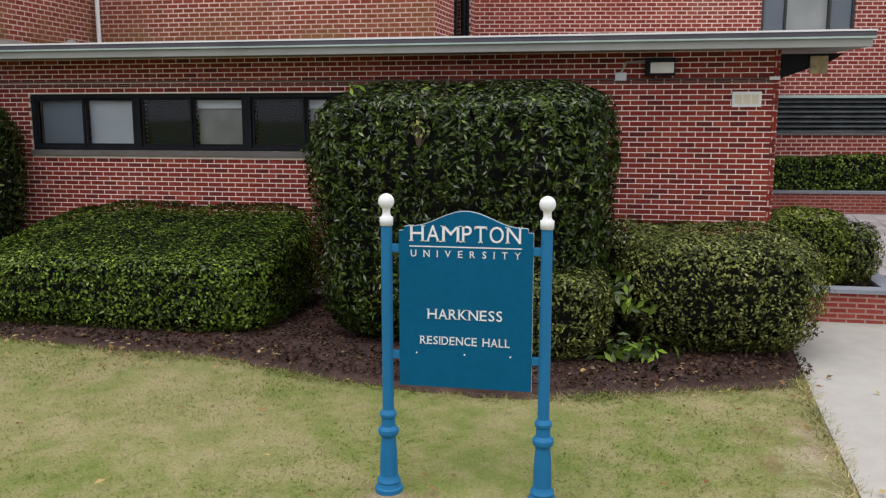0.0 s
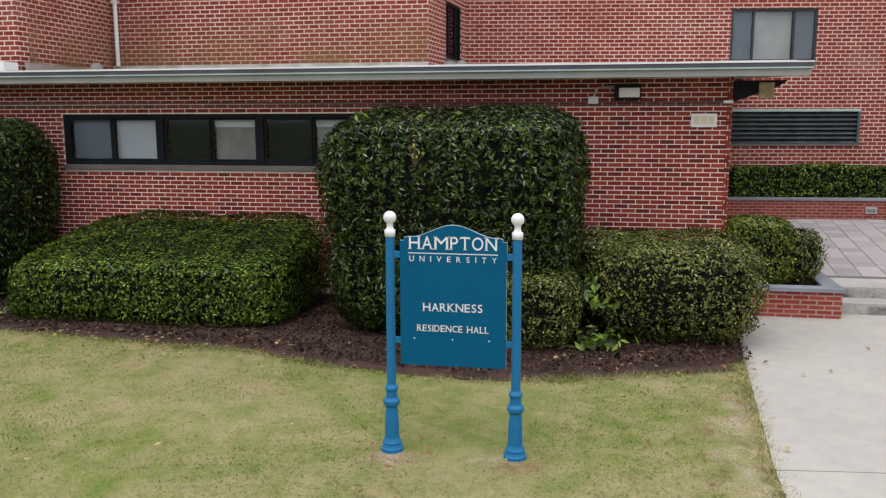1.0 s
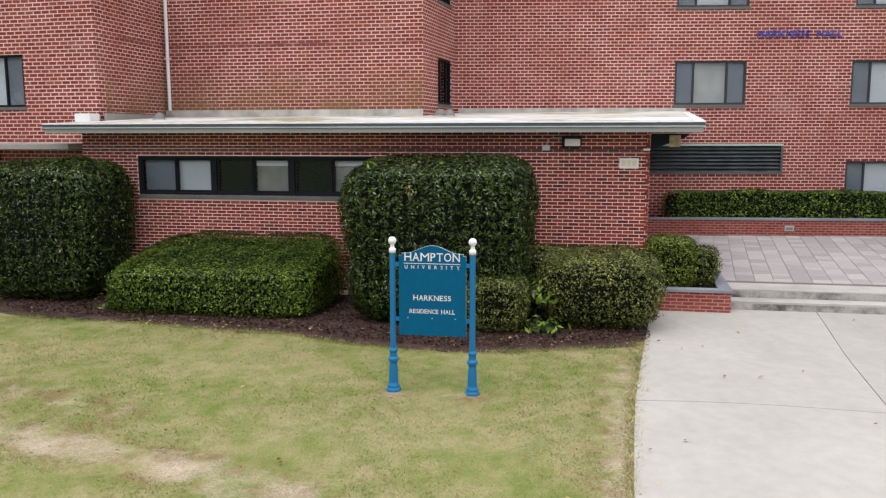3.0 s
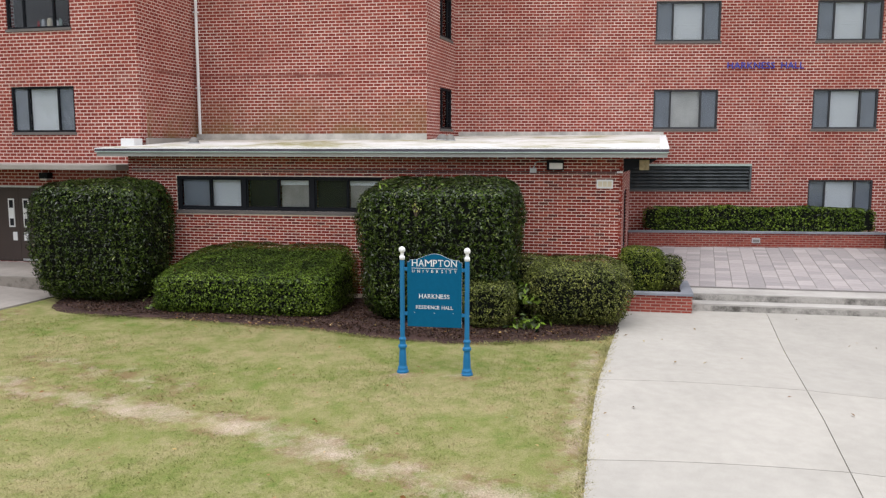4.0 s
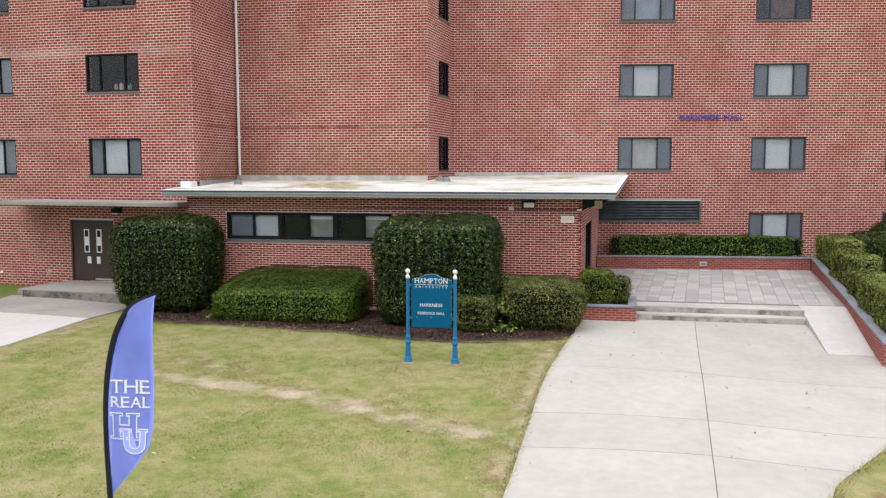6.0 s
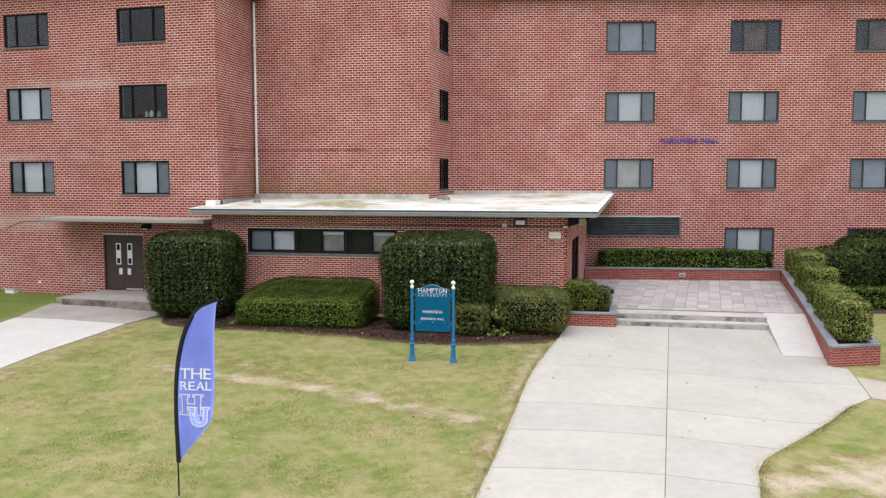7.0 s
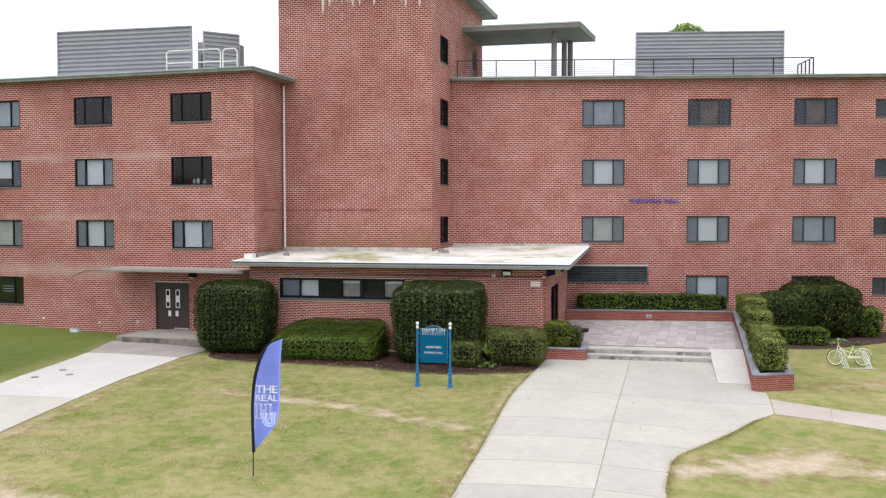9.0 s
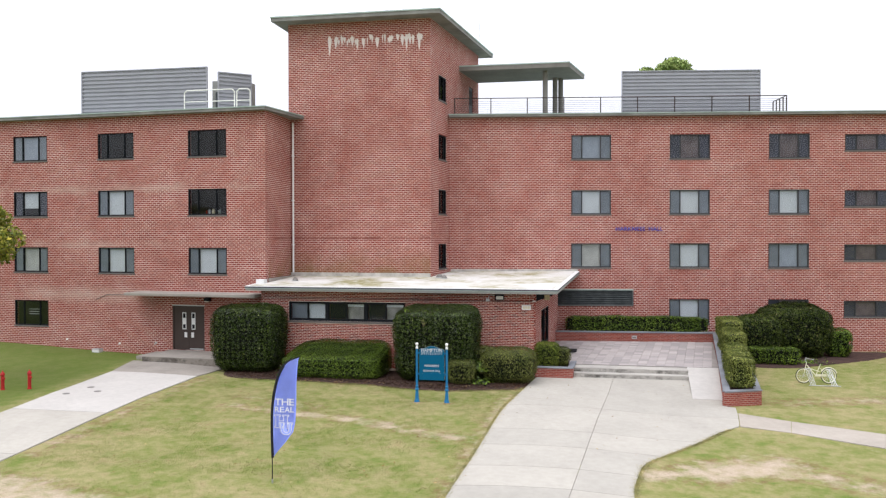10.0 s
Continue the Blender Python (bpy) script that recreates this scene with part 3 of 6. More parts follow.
leftwalk = thing("side_walk", (0, 0, 0), "pale concrete walk to the side door, older grey slab at the landing", "walkway", kind="structure")
LW_EDGES = [(5.7, -14.55, -9.7), (3.1, -13.96, -10.05), (-3.4, -13.6, -9.97), (-8.0, -13.45, -9.80), (-16, -13.4, -9.7), (-26, -13.3, -9.6)]
for k, ((ya, la, ra), (yb, lb, rb)) in enumerate(zip(LW_EDGES, LW_EDGES[1:])):
    ks = np.linspace(0.002, 0.998, 9)
    part("slab", draped([(lb + (la - lb) * q, yb + (ya - yb) * q) for q in ks], [(rb + (ra - rb) * q, yb + (ya - yb) * q) for q in ks], 0.035, 0.12), (M_OLDCONC, M_WALK, M_DRIVE)[min(k, 2)], leftwalk)
for x, y in ((-13.1, -1.13), (-12.9, 0.09), (-12.18, -0.56)):
    part("drain_cover", lathe(bmesh.new(), [(0.13, 0.0), (0.13, 0.012), (0.05, 0.016)], 16, (x, y, ground_z(x, y) + 0.034)), M_GREYCONC, leftwalk, "round iron cleanout cover")


def bed(name, plan, label):
    """A mulched bed, mounded a little, over a plan."""
    bm = bmesh.new()
    cx, cy = sum(p[0] for p in plan) / len(plan), sum(p[1] for p in plan) / len(plan)
    rings = []
    plan = [(x + 0.07 * noise.noise((x * 4, y * 4, 1)), y + 0.07 * noise.noise((x * 4, y * 4, 5))) for x, y in plan]
    for k, h in ((1.0, -0.01), (0.97, 0.035), (0.9, 0.06), (0.6, 0.08)):
        rings.append([bm.verts.new((cx + (x - cx) * k, cy + (y - cy) * k, ground_z(cx + (x - cx) * k, cy + (y - cy) * k) + h + (0.02 * noise.noise((x * 5, y * 5, k * 9)) if k < 1 else 0))) for x, y in plan])
    n = len(plan)
    for a, b in zip(rings, rings[1:]):
        for i in range(n):
            bm.faces.new((a[i], a[(i + 1) % n], b[(i + 1) % n], b[i]))
    bm.faces.new(rings[-1])
    return solid(name, bm, M_MULCH, label, "flower bed", "structure")


def smooth_plan(pts, n=24):
    out = []
    for i in range(len(pts)):
        p0, p1, p2, p3 = [Vector(pts[(i + k - 1) % len(pts)]) for k in range(4)]
        for j in range(n):
            t = j / n
            out.append(tuple(0.5 * ((2 * p1) + (p2 - p0) * t + (2 * p0 - 5 * p1 + 4 * p2 - p3) * t * t + (3 * p1 - p0 - 3 * p2 + p3) * t ** 3)))
    return out


bed("mulch_bed", smooth_plan([(-9.4, 6.2), (-9.3, 3.9), (-7.9, 3.25), (-5.7, 3.12), (-4.0, 2.92), (-2.7, 2.82), (-1.3, 2.35), (0.4, 2.02), (1.4, 2.28), (2.4, 2.62), (3.46, 3.1), (3.66, 5.0), (3.6, 6.2), (0, 6.23), (-5, 6.23)]), "reddish brown mulch bed with a curved edge under the hedges")
bed("mulch_bed", smooth_plan([(12.6, 15.2), (12.4, 11.2), (14.5, 10.5), (17.0, 12.0), (19.3, 13.9), (20.3, 16.0), (16, 15.5)]), "shaded brown mulch bed beneath the large shrubs")


# ---------------------------------------------------------------- windows
def window_parts(root, w, h, kind, dark=True):
    """A three-light window, its outer face on y = 0, its foot at the root; kind: blind, dim, open, half."""
    fr = M_FRAME if dark else M_GREYFRAME
    t = 0.055
    bm = bmesh.new()
    box(bm, -w / 2, w / 2, 0.03, 0.13, h - t, h)
    box(bm, -w / 2, w / 2, 0.03, 0.13, 0, t)
    box(bm, -w / 2, -w / 2 + t, 0.03, 0.13, t, h - t)
    box(bm, w / 2 - t, w / 2, 0.03, 0.13, t, h - t)
    part("window_frame", bm, fr, root)
    a = w * 0.235
    for x in (-a, a):
        part("mullion", boxed(x - 0.022, x + 0.022, 0.035, 0.12, t, h - t), fr, root)
    for i, (x0, x1) in enumerate(((-w / 2 + t, -a - 0.022), (-a + 0.022, a - 0.022), (a + 0.022, w / 2 - t))):
        g = part("pane", boxed(x0, x1, 0.075, 0.081, t, h - t), M_GLASS, root)
        g.visible_shadow = False
        if i != 1 and kind != "open":
            part("insect_screen", boxed(x0 + 0.002, x1 - 0.002, 0.098, 0.102, t + 0.002, h - t - 0.002), M_DARKSCREEN if kind in ("dim", "half") else M_SCREEN, root)
        if i == 1 and kind in ("grey", "dim", "beige"):
            part("curtain", boxed(x0, x1, 0.150, 0.156, t + 0.002, h - t - 0.002), {"grey": M_GREYDRAPE, "dim": M_DIMDRAPE, "beige": M_BEIGE}[kind], root, "drawn curtain")
        if i == 1 and kind in ("blind", "half"):
            z0 = t + 0.002 if kind == "blind" else t + h * 0.30
            bmb = bmesh.new()
            n = 26
            zs = np.linspace(z0, h - t - 0.004, n)
            for za, zb in zip(zs, zs[1:]):
                vs = [bmb.verts.new(c) for c in ((x0, 0.140, za), (x1, 0.140, za), (x1, 0.155, zb), (x0, 0.155, zb))]
                bmb.faces.new(vs)
            part("blind", bmb, M_BLIND, root, "closed white slatted blind")
        if i == 1 and kind == "half":
            part("blind_foot", boxed(x0, x1, 0.14, 0.155, z0 - 0.02, z0), M_BLIND, root)
    part("window_sill", boxed(-w / 2 - 0.03, w / 2 + 0.03, -0.03, 0.03, -0.075, 0.0, bevel=0.008), M_SILL, root, "worn stone sill")


proto = {}
count = [0]


def put_window(x, y, z, w, h, kind, turn=0.0, dark=True, label=""):
    key = (round(w, 2), round(h, 2), kind, dark)
    count[0] += 1
    text = label or {"blind": "grey-framed three-light window with its white blind drawn", "dim": "dark-framed three-light window with an unlit room behind", "open": "dark-framed window open to a dim room", "grey": "three-light window with a grey-blue curtain drawn", "beige": "three-light window with a pale beige curtain", "half": "dark-framed window with a half-lowered white blind"}[kind]
    m = pose(x, y, z, 0, 0, turn)
    if key in proto:
        ob = copy_thing(proto[key], m)
    else:
        ob = thing("window", (0, 0, 0), text, "window", "dormitory windows", "structure")
        window_parts(ob, w, h, kind, dark)
        ob.matrix_basis = m
        proto[key] = ob
    ob.name = "window_%d" % count[0]
    tagged(ob, text)
    return ob


def swing(before, x0, y0, degrees_):
    """Turns all things made since about an upright axis at x0, y0: the wings stand askew to the lobby."""
    m = Matrix.Translation((x0, y0, 0)) @ Matrix.Rotation(radians(degrees_), 4, "Z") @ Matrix.Translation((-x0, -y0, 0))
    for ob in bpy.data.objects:
        if ob not in before and ob.parent is None:
            ob.matrix_basis = m @ ob.matrix_basis


# ---------------------------------------------------------------- right wing
RWY, RW_X0, RW_X1, RW_Z1 = 13.5, -1.30, 27.0, 11.92
RW_TURN, LW_TURN = 8.0, -4.0


def wing_y(x):
    return RWY + math.tan(radians(RW_TURN)) * (x - RW_X0)


made = set(bpy.data.objects)
H = 1.23
RW_COLS = [(4.88, 6.90), (9.84, 11.86), (14.78, 16.80)]
RW_ROWS = [9.76, 6.95, 4.23, 1.39]
holes = []
for c, (a, b) in enumerate(RW_COLS):
    for r, z in enumerate(RW_ROWS):
        if not (c == 0 and r == 3):
            holes.append((a, b, z, z + H))
SMALL = [(18.52, 20.72), (23.4, 25.6)]
for a, b in SMALL:
    for z in RW_ROWS:
        holes.append((a, b, z + 0.36, z + H - 0.06))
LOUV = (3.9, 8.03, 2.25, 3.11)
solid("wall_right_wing", wall_holes(bmesh.new(), RW_X0 - 0.25, RW_X1, -0.3, RW_Z1, holes + [LOUV], lambda u, z, d: (u, RWY + 0.3 * d, z)), M_BRICKWALL, "tall red brick wall in running bond with pale mortar", "wall", "structure")
solid("wall_right_wing_end", boxed(RW_X1 - 0.3, RW_X1, RWY + 0.3, 27, -0.3, RW_Z1), M_BRICKWALL, "red brick end wall", "wall", "structure")
solid("wall_right_wing_back", boxed(-0.6, RW_X1, 27, 27.3, -0.3, RW_Z1), M_BRICKWALL, "red brick rear wall", "wall", "structure")
# added floors and backing wall behind the glass, dim by their colour
for z in (1.05, 3.75, 6.45, 9.15):
    solid("floor", boxed(-0.6, RW_X1 - 0.3, RWY + 0.32, 26.9, z - 0.25, z), M_ROOM, "unseen floor slab inside the wing, coloured dim", "floor", "structure")
solid("wall_inner", boxed(-0.6, RW_X1 - 0.3, RWY + 3.4, RWY + 3.5, 0, RW_Z1 - 0.1), M_ROOM, "backing wall behind the windows, coloured dim", "wall", "structure")
KINDS = {(0, 0): "grey", (0, 1): "dim", (0, 2): "dim", (1, 0): "blind", (1, 1): "blind", (1, 2): "blind", (2, 0): "beige", (2, 1): "blind", (2, 2): "grey", (3, 1): "blind", (3, 2): "dim"}
for c, (a, b) in enumerate(RW_COLS):
    for r, z in enumerate(RW_ROWS):
        if (r, c) in KINDS:
            put_window((a + b) / 2, RWY, z, b - a, H, KINDS[r, c], dark=False)
for a, b in SMALL:
    for z in RW_ROWS:
        put_window((a + b) / 2, RWY, z + 0.36, b - a, H - 0.42, "dim", dark=False, label="low wide grey-framed sliding window, dim inside")


def roof_slab(name, plan, z0, z1, label, lip=0.05):
    """A flat concrete roof with a verdigris edge strip."""
    ob = thing(name, (plan[0][0], plan[0][1], z0), label, "roof", kind="structure")
    loc = [(x - plan[0][0], y - plan[0][1]) for x, y in plan]
    part("roof_deck", prismed(loc, 0.0, (z1 - z0) * 0.74), M_EAVE, ob, "grey painted eave board")
    cx, cy = sum(p[0] for p in loc) / len(loc), sum(p[1] for p in loc) / len(loc)
    grow = [(x + math.copysign(0.03, x - cx), y + math.copysign(0.03, y - cy)) for x, y in loc]
    part("drip_edge", prismed(grow, (z1 - z0) * 0.74, z1 - z0), M_COPPER, ob, "weathered pale green metal edge")
    return ob


roof_slab("roof_right_wing", [(-1.35, RWY - 0.32), (RW_X1 + 0.3, RWY - 0.32), (RW_X1 + 0.3, 27.5), (-1.0, 27.5)], 11.92, 12.07, "flat roof with a thin grey eave and green metal edge")

louvre = thing("louvre_vent", (LOUV[0], RWY, LOUV[2]), "long dark weathered metal louvre set in brick", "vent", kind="structure")
lw, lh = LOUV[1] - LOUV[0], LOUV[3] - LOUV[2]
part("frame_bar", boxed(-0.01, lw + 0.01, -0.03, 0.12, lh - 0.05, lh + 0.01), M_COPPER, louvre, "green-stained top rail")
part("frame_bar", boxed(-0.01, lw + 0.01, -0.03, 0.12, -0.01, 0.045), M_SILL, louvre)
part("frame_bar", boxed(lw - 0.05, lw + 0.01, -0.03, 0.12, 0.045, lh - 0.05), M_LOUVRE, louvre)
part("backing", boxed(0, lw, 0.2, 0.22, 0, lh), M_FRAME, louvre)
for i in range(7):
    z = 0.05 + i * (lh - 0.1) / 7
    bm = bmesh.new()
    vs = [bm.verts.new(c) for c in ((0, 0.0, z), (lw, 0.0, z), (lw, 0.12, z + 0.085), (0, 0.12, z + 0.085), (0, -0.004, z + 0.012), (lw, -0.004, z + 0.012), (lw, 0.116, z + 0.097), (0, 0.116, z + 0.097))]
    for f in ((0, 1, 2, 3), (7, 6, 5, 4), (0, 4, 5, 1), (3, 2, 6, 7), (0, 3, 7, 4), (1, 5, 6, 2)):
        bm.faces.new([vs[i2] for i2 in f])
    part("slat", bm, M_LOUVRE, louvre)

name_sign = thing("wall_lettering", (8.32, RWY - 0.02, 6.20), "blue raised building-name letters on brick", "sign")
lettered("letters", "HARKNESS", 1.46, 0.20, M_LETTERBLUE, name_sign, (-0.45, 0, 0), 0.03, 1.05)
lettered("letters", "HALL", 0.70, 0.20, M_LETTERBLUE, name_sign, (0.83, 0, 0), 0.03, 1.05)

swing(made, RW_X0, RWY, RW_TURN)

# ---------------------------------------------------------------- left wing
made = set(bpy.data.objects)
LWY, LW_X1, LW_X0, LW_Z1 = 7.3, -8.80, -30.0, 11.64
LW_COLS = [(-12.81, -10.79), (-17.77, -15.75), (-22.72, -20.70), (-27.67, -25.65)]
LW_ROWS = [9.61, 6.85, 4.08, 1.40]
DOOR = (-13.68, -11.98, 0.46, 2.57)
holes = [(a, b, z, z + H) for a, b in LW_COLS for z in LW_ROWS[:3]] + [(a, b, 1.40, 2.66) for a, b in LW_COLS[2:]] + [DOOR]
solid("wall_left_wing", wall_holes(bmesh.new(), LW_X0, LW_X1, -0.3, LW_Z1, holes, lambda u, z, d: (u, LWY + 0.3 * d, z)), M_BRICKLEFT, "tall red brick wall with pale lime-washed courses", "wall", "structure")
solid("wall_left_wing_end", boxed(LW_X0, LW_X0 + 0.3, LWY + 0.3, 20, -0.3, LW_Z1), M_BRICKWALL, "red brick end wall", "wall", "structure")
solid("wall_left_wing_back", boxed(LW_X0, -8.7, 20, 20.3, -0.3, LW_Z1), M_BRICKWALL, "red brick rear wall", "wall", "structure")
for z in (0.52, 3.60, 6.35, 9.05):
    solid("floor", boxed(LW_X0 + 0.3, LW_X1 - 0.3, LWY + 0.32, 19.9, z - 0.25, z), M_ROOM, "unseen floor slab inside the wing, coloured dim", "floor", "structure")
solid("wall_inner", boxed(LW_X0 + 0.3, LW_X1 - 0.3, LWY + 3.2, LWY + 3.3, 0, LW_Z1 - 0.1), M_ROOM, "backing wall behind the windows, coloured dim", "wall", "structure")
LKINDS = {(0, 0): "open", (0, 1): "open", (0, 2): "grey", (1, 0): "open", (1, 1): "blind", (1, 2): "half", (2, 0): "blind", (2, 1): "blind", (2, 2): "beige", (3, 2): "open"}
for c, (a, b) in enumerate(LW_COLS):
    for r, z in enumerate(LW_ROWS):
        if r == 3 and c < 2:
            continue
        put_window((a + b) / 2, LWY, z, b - a, H if r < 3 else 1.26, LKINDS.get((r, c), "blind"), dark=True)
roof_slab("roof_left_wing", [(LW_X0 - 0.3, LWY - 0.32), (LW_X1 + 0.15, LWY - 0.32), (LW_X1 + 0.45, 10.48), (LW_X1 + 0.0, 20.5), (LW_X0 - 0.3, 20.5)], 11.63, 11.80, "flat roof with a thin grey eave and pale green metal edge")

spout2 = thing("downspout", (-23.75, LWY - 0.06, 0), "white painted downspout on the brick wall", "downspout", kind="structure")
part("pipe", tubed((0, 0, 0.3), (0, 0, 11.45), 0.05), M_WHITE, spout2)

run = thing("wall_cable", (0, LWY, 0), "thin grey cable run clipped to the brick", "cable", kind="structure")
part("pipe", tubed((-17.9, -0.015, 2.78), (-17.3, -0.015, 3.02), 0.012, 8), M_SILL, run)
part("pipe", tubed((-17.3, -0.015, 3.02), (-15.5, -0.015, 3.04), 0.012, 8), M_SILL, run)
for x, z in ((-19.6, 0.78), (-16.6, 0.66)):
    spot = thing("wall_spigot", (x, LWY, z), "small white spigot low on the brick wall", "tap")
    part("flange", tubed((0, -0.002, 0), (0, -0.02, 0), 0.05, 14), M_WHITE, spot)
    part("spout", tubed((0, -0.02, 0), (0, -0.10, -0.03), 0.018, 10), M_WHITE, spot)

# side door
door = thing("door_1", (DOOR[0], LWY, DOOR[2]), "brown painted double door with narrow glazed lights", "door", kind="structure")
dw, dh = DOOR[1] - DOOR[0], DOOR[3] - DOOR[2]
bm = bmesh.new()
box(bm, 0, dw, 0.0, 0.14, dh - 0.06, dh)
box(bm, 0, 0.05, 0.0, 0.14, 0, dh - 0.06)
box(bm, dw - 0.05, dw, 0.0, 0.14, 0, dh - 0.06)
part("door_frame", bm, M_DOOR, door)
part("head_trim", boxed(-0.02, dw + 0.02, -0.02, 0.0, dh - 0.01, dh + 0.035), M_STEEL, door, "pale metal drip strip")
for k in (0, 1):
    x0 = 0.052 + k * (dw - 0.1) / 2
    x1 = x0 + (dw - 0.1) / 2 - 0.006
    leaf = part("door_leaf", boxed(x0, x1, 0.05, 0.10, 0.015, dh - 0.065, bevel=0.004), M_DOOR, door)
    lx = x1 - 0.34 if k == 0 else x0 + 0.14
    part("light_frame", boxed(lx, lx + 0.20, 0.034, 0.05, 0.98, 1.78), M_WHITE, leaf, "white light trim")
    for z0, z1, mm in ((1.02, 1.22, M_BLACK), (1.24, 1.50, M_WHITE), (1.52, 1.74, M_FRAME)):
        part("glass_light", boxed(lx + 0.035, lx + 0.165, 0.030, 0.034, z0, z1), mm, leaf)
    part("notice", boxed(lx + (0.10 if k == 0 else -0.02), lx + (0.24 if k == 0 else 0.12), 0.042, 0.05, 0.60, 0.84), M_WHITE, leaf, "white paper notice")
    part("kick_plate", boxed(x0 + 0.04, x1 - 0.04, 0.044, 0.05, 0.03, 0.09), M_STEEL if k else M_DOOR, leaf)
can = thing("door_canopy", (-15.45, LWY, 3.10), "thin grey concrete canopy over the side door", "canopy", kind="structure")
part("slab", boxed(0, 6.75, -1.25, -0.002, 0, 0.13, bevel=0.015), M_OLDCONC, can)
wl2 = thing("wall_lamp", (-11.75, LWY, 2.82), "boxy wall lamp with a pale lens", "lamp")
part("housing", boxed(-0.14, 0.14, -0.22, -0.002, 0, 0.16, bevel=0.02), M_FRAME, wl2)
part("lens", boxed(-0.11, 0.11, -0.21, -0.03, -0.045, -0.002, bevel=0.01), M_LAMP, wl2)
landing = solid("landing", boxed(-13.85, -8.9, 5.15, LWY - 0.004, 0.0, 0.455, bevel=0.015), M_OLDCONC, "weathered concrete landing with a darker riser", "landing", "structure")
# thin front panel, darker and blotchier than the landing
part("riser", boxed(-13.84, -8.92, 5.135, 5.16, 0.02, 0.42), M_LANDRISER, landing, "dark blotched riser")
solid("landing_step", boxed(-14.6, -13.86, 5.75, LWY - 0.004, 0.0, 0.345, bevel=0.015), M_OLDCONC, "side step of the concrete landing", "step", "structure")
tap = thing("hose_bib", (-14.6, LWY, 0.75), "small grey wall tap", "tap")
part("plate", boxed(-0.05, 0.05, -0.02, -0.002, -0.05, 0.05), M_STEEL, tap)
part("spout", tubed((0, -0.02, 0), (0, -0.12, -0.06), 0.02), M_STEEL, tap)
meter = thing("cleanout_box", (-17.6, LWY - 0.35, ground_z(-17.6, 6.7)), "small white utility box on the grass", "utility box")
part("body", boxed(-0.2, 0.2, -0.15, 0.15, 0, 0.14, bevel=0.02), M_WHITE, meter)
part("lid", boxed(-0.22, 0.22, -0.17, 0.17, 0.142, 0.17, bevel=0.008), M_STEEL, meter)

swing(made, LW_X1, LWY, LW_TURN)
solid("wall_left_wing_side", boxed(LW_X1 - 0.3, LW_X1, LWY + 0.3, 10.5, -0.3, LW_Z1), M_BRICKTOWER, "red brick return wall beside the tower", "wall", "structure")
spout = thing("downspout", (-8.66, 10.40, 0), "white painted downspout in the wall corner", "downspout", kind="structure")
part("pipe", tubed((0, 0, 4.05), (0, 0, 11.45), 0.045), M_WHITE, spout)
for z in (5.4, 7.6, 9.8):
    part("strap", boxed(-0.07, 0.06, -0.06, 0.06, z, z + 0.04), M_WHITE, spout)

# ---------------------------------------------------------------- tower
TFX, TFY, TLX, TBX, TBY, TZ = -1.72, 10.5, -8.92, -0.74, 19.4, 16.32
L = math.hypot(TBX - TFX, TBY - TFY)
ux, uy = (TBX - TFX) / L, (TBY - TFY) / L
solid("wall_tower_front", boxed(TLX, TFX - 0.004, TFY, TFY + 0.3, -0.3, TZ), M_BRICKTOWER, "tall blank red brick tower wall with white lime streaks near its top", "wall", "structure")
TWIN = [(1.30, 2.62, z, z + H) for z in (4.22, 6.95, 9.68, 12.62)]
TDOOR = (6.9, 7.8, 12.12, 14.2)
solid("wall_tower_side", wall_holes(bmesh.new(), 0, L, -0.3, TZ, TWIN + [TDOOR], lambda u, z, d: (TFX + ux * u - uy * 0.3 * d, TFY + uy * u + ux * 0.3 * d, z)), M_BRICKWALL, "red brick tower side wall with stacked windows", "wall", "structure")
solid("wall_tower_left", boxed(TLX, TLX + 0.3, TFY + 0.3, TBY, 4, TZ), M_BRICKWALL, "red brick tower wall", "wall", "structure")
solid("wall_tower_back", boxed(TLX, TBX - 0.3, TBY, TBY + 0.3, 4, TZ), M_BRICKWALL, "red brick tower rear wall", "wall", "structure")
for z in (3.7, 6.4, 9.1, 12.0):
    solid("floor", boxed(TLX + 0.3, -2.1, TFY + 0.32, TBY - 0.02, z - 0.2, z), M_ROOM, "stair landing inside the tower, coloured dim", "floor", "structure")
for u0, u1, z0, z1 in TWIN:
    u = (u0 + u1) / 2
    put_window(TFX + ux * u, TFY + uy * u, z0, u1 - u0, z1 - z0, "open", math.degrees(math.atan2(uy, ux)), label="narrow dark stair window in the tower wall")
td = thing("door_2", (TFX + ux * 7.35, TFY + uy * 7.35, 12.12), "grey roof-terrace door", "door", kind="structure")
td.rotation_euler = (0, 0, math.atan2(uy, ux))
part("door_leaf", boxed(-0.45, 0.45, 0.05, 0.1, 0, 2.08), M_GREYFRAME, td)
part("glass_light", boxed(-0.3, 0.3, 0.044, 0.05, 1.1, 1.9), M_FRAME, td)
roof_slab("roof_tower", [(TLX - 0.58, TFY - 0.8), (TFX + 0.62, TFY - 0.8), (TBX + 0.75, TBY + 0.7), (TLX - 0.58, TBY + 0.7)], TZ - 0.01, TZ + 0.22, "flat overhanging tower roof with a grey eave")
bloom = thing("lime_streaks", (TFX - 3.4, TFY, 15.0), "white lime streaks run down the brick", "stain", kind="structure")
rng = random.Random(4)
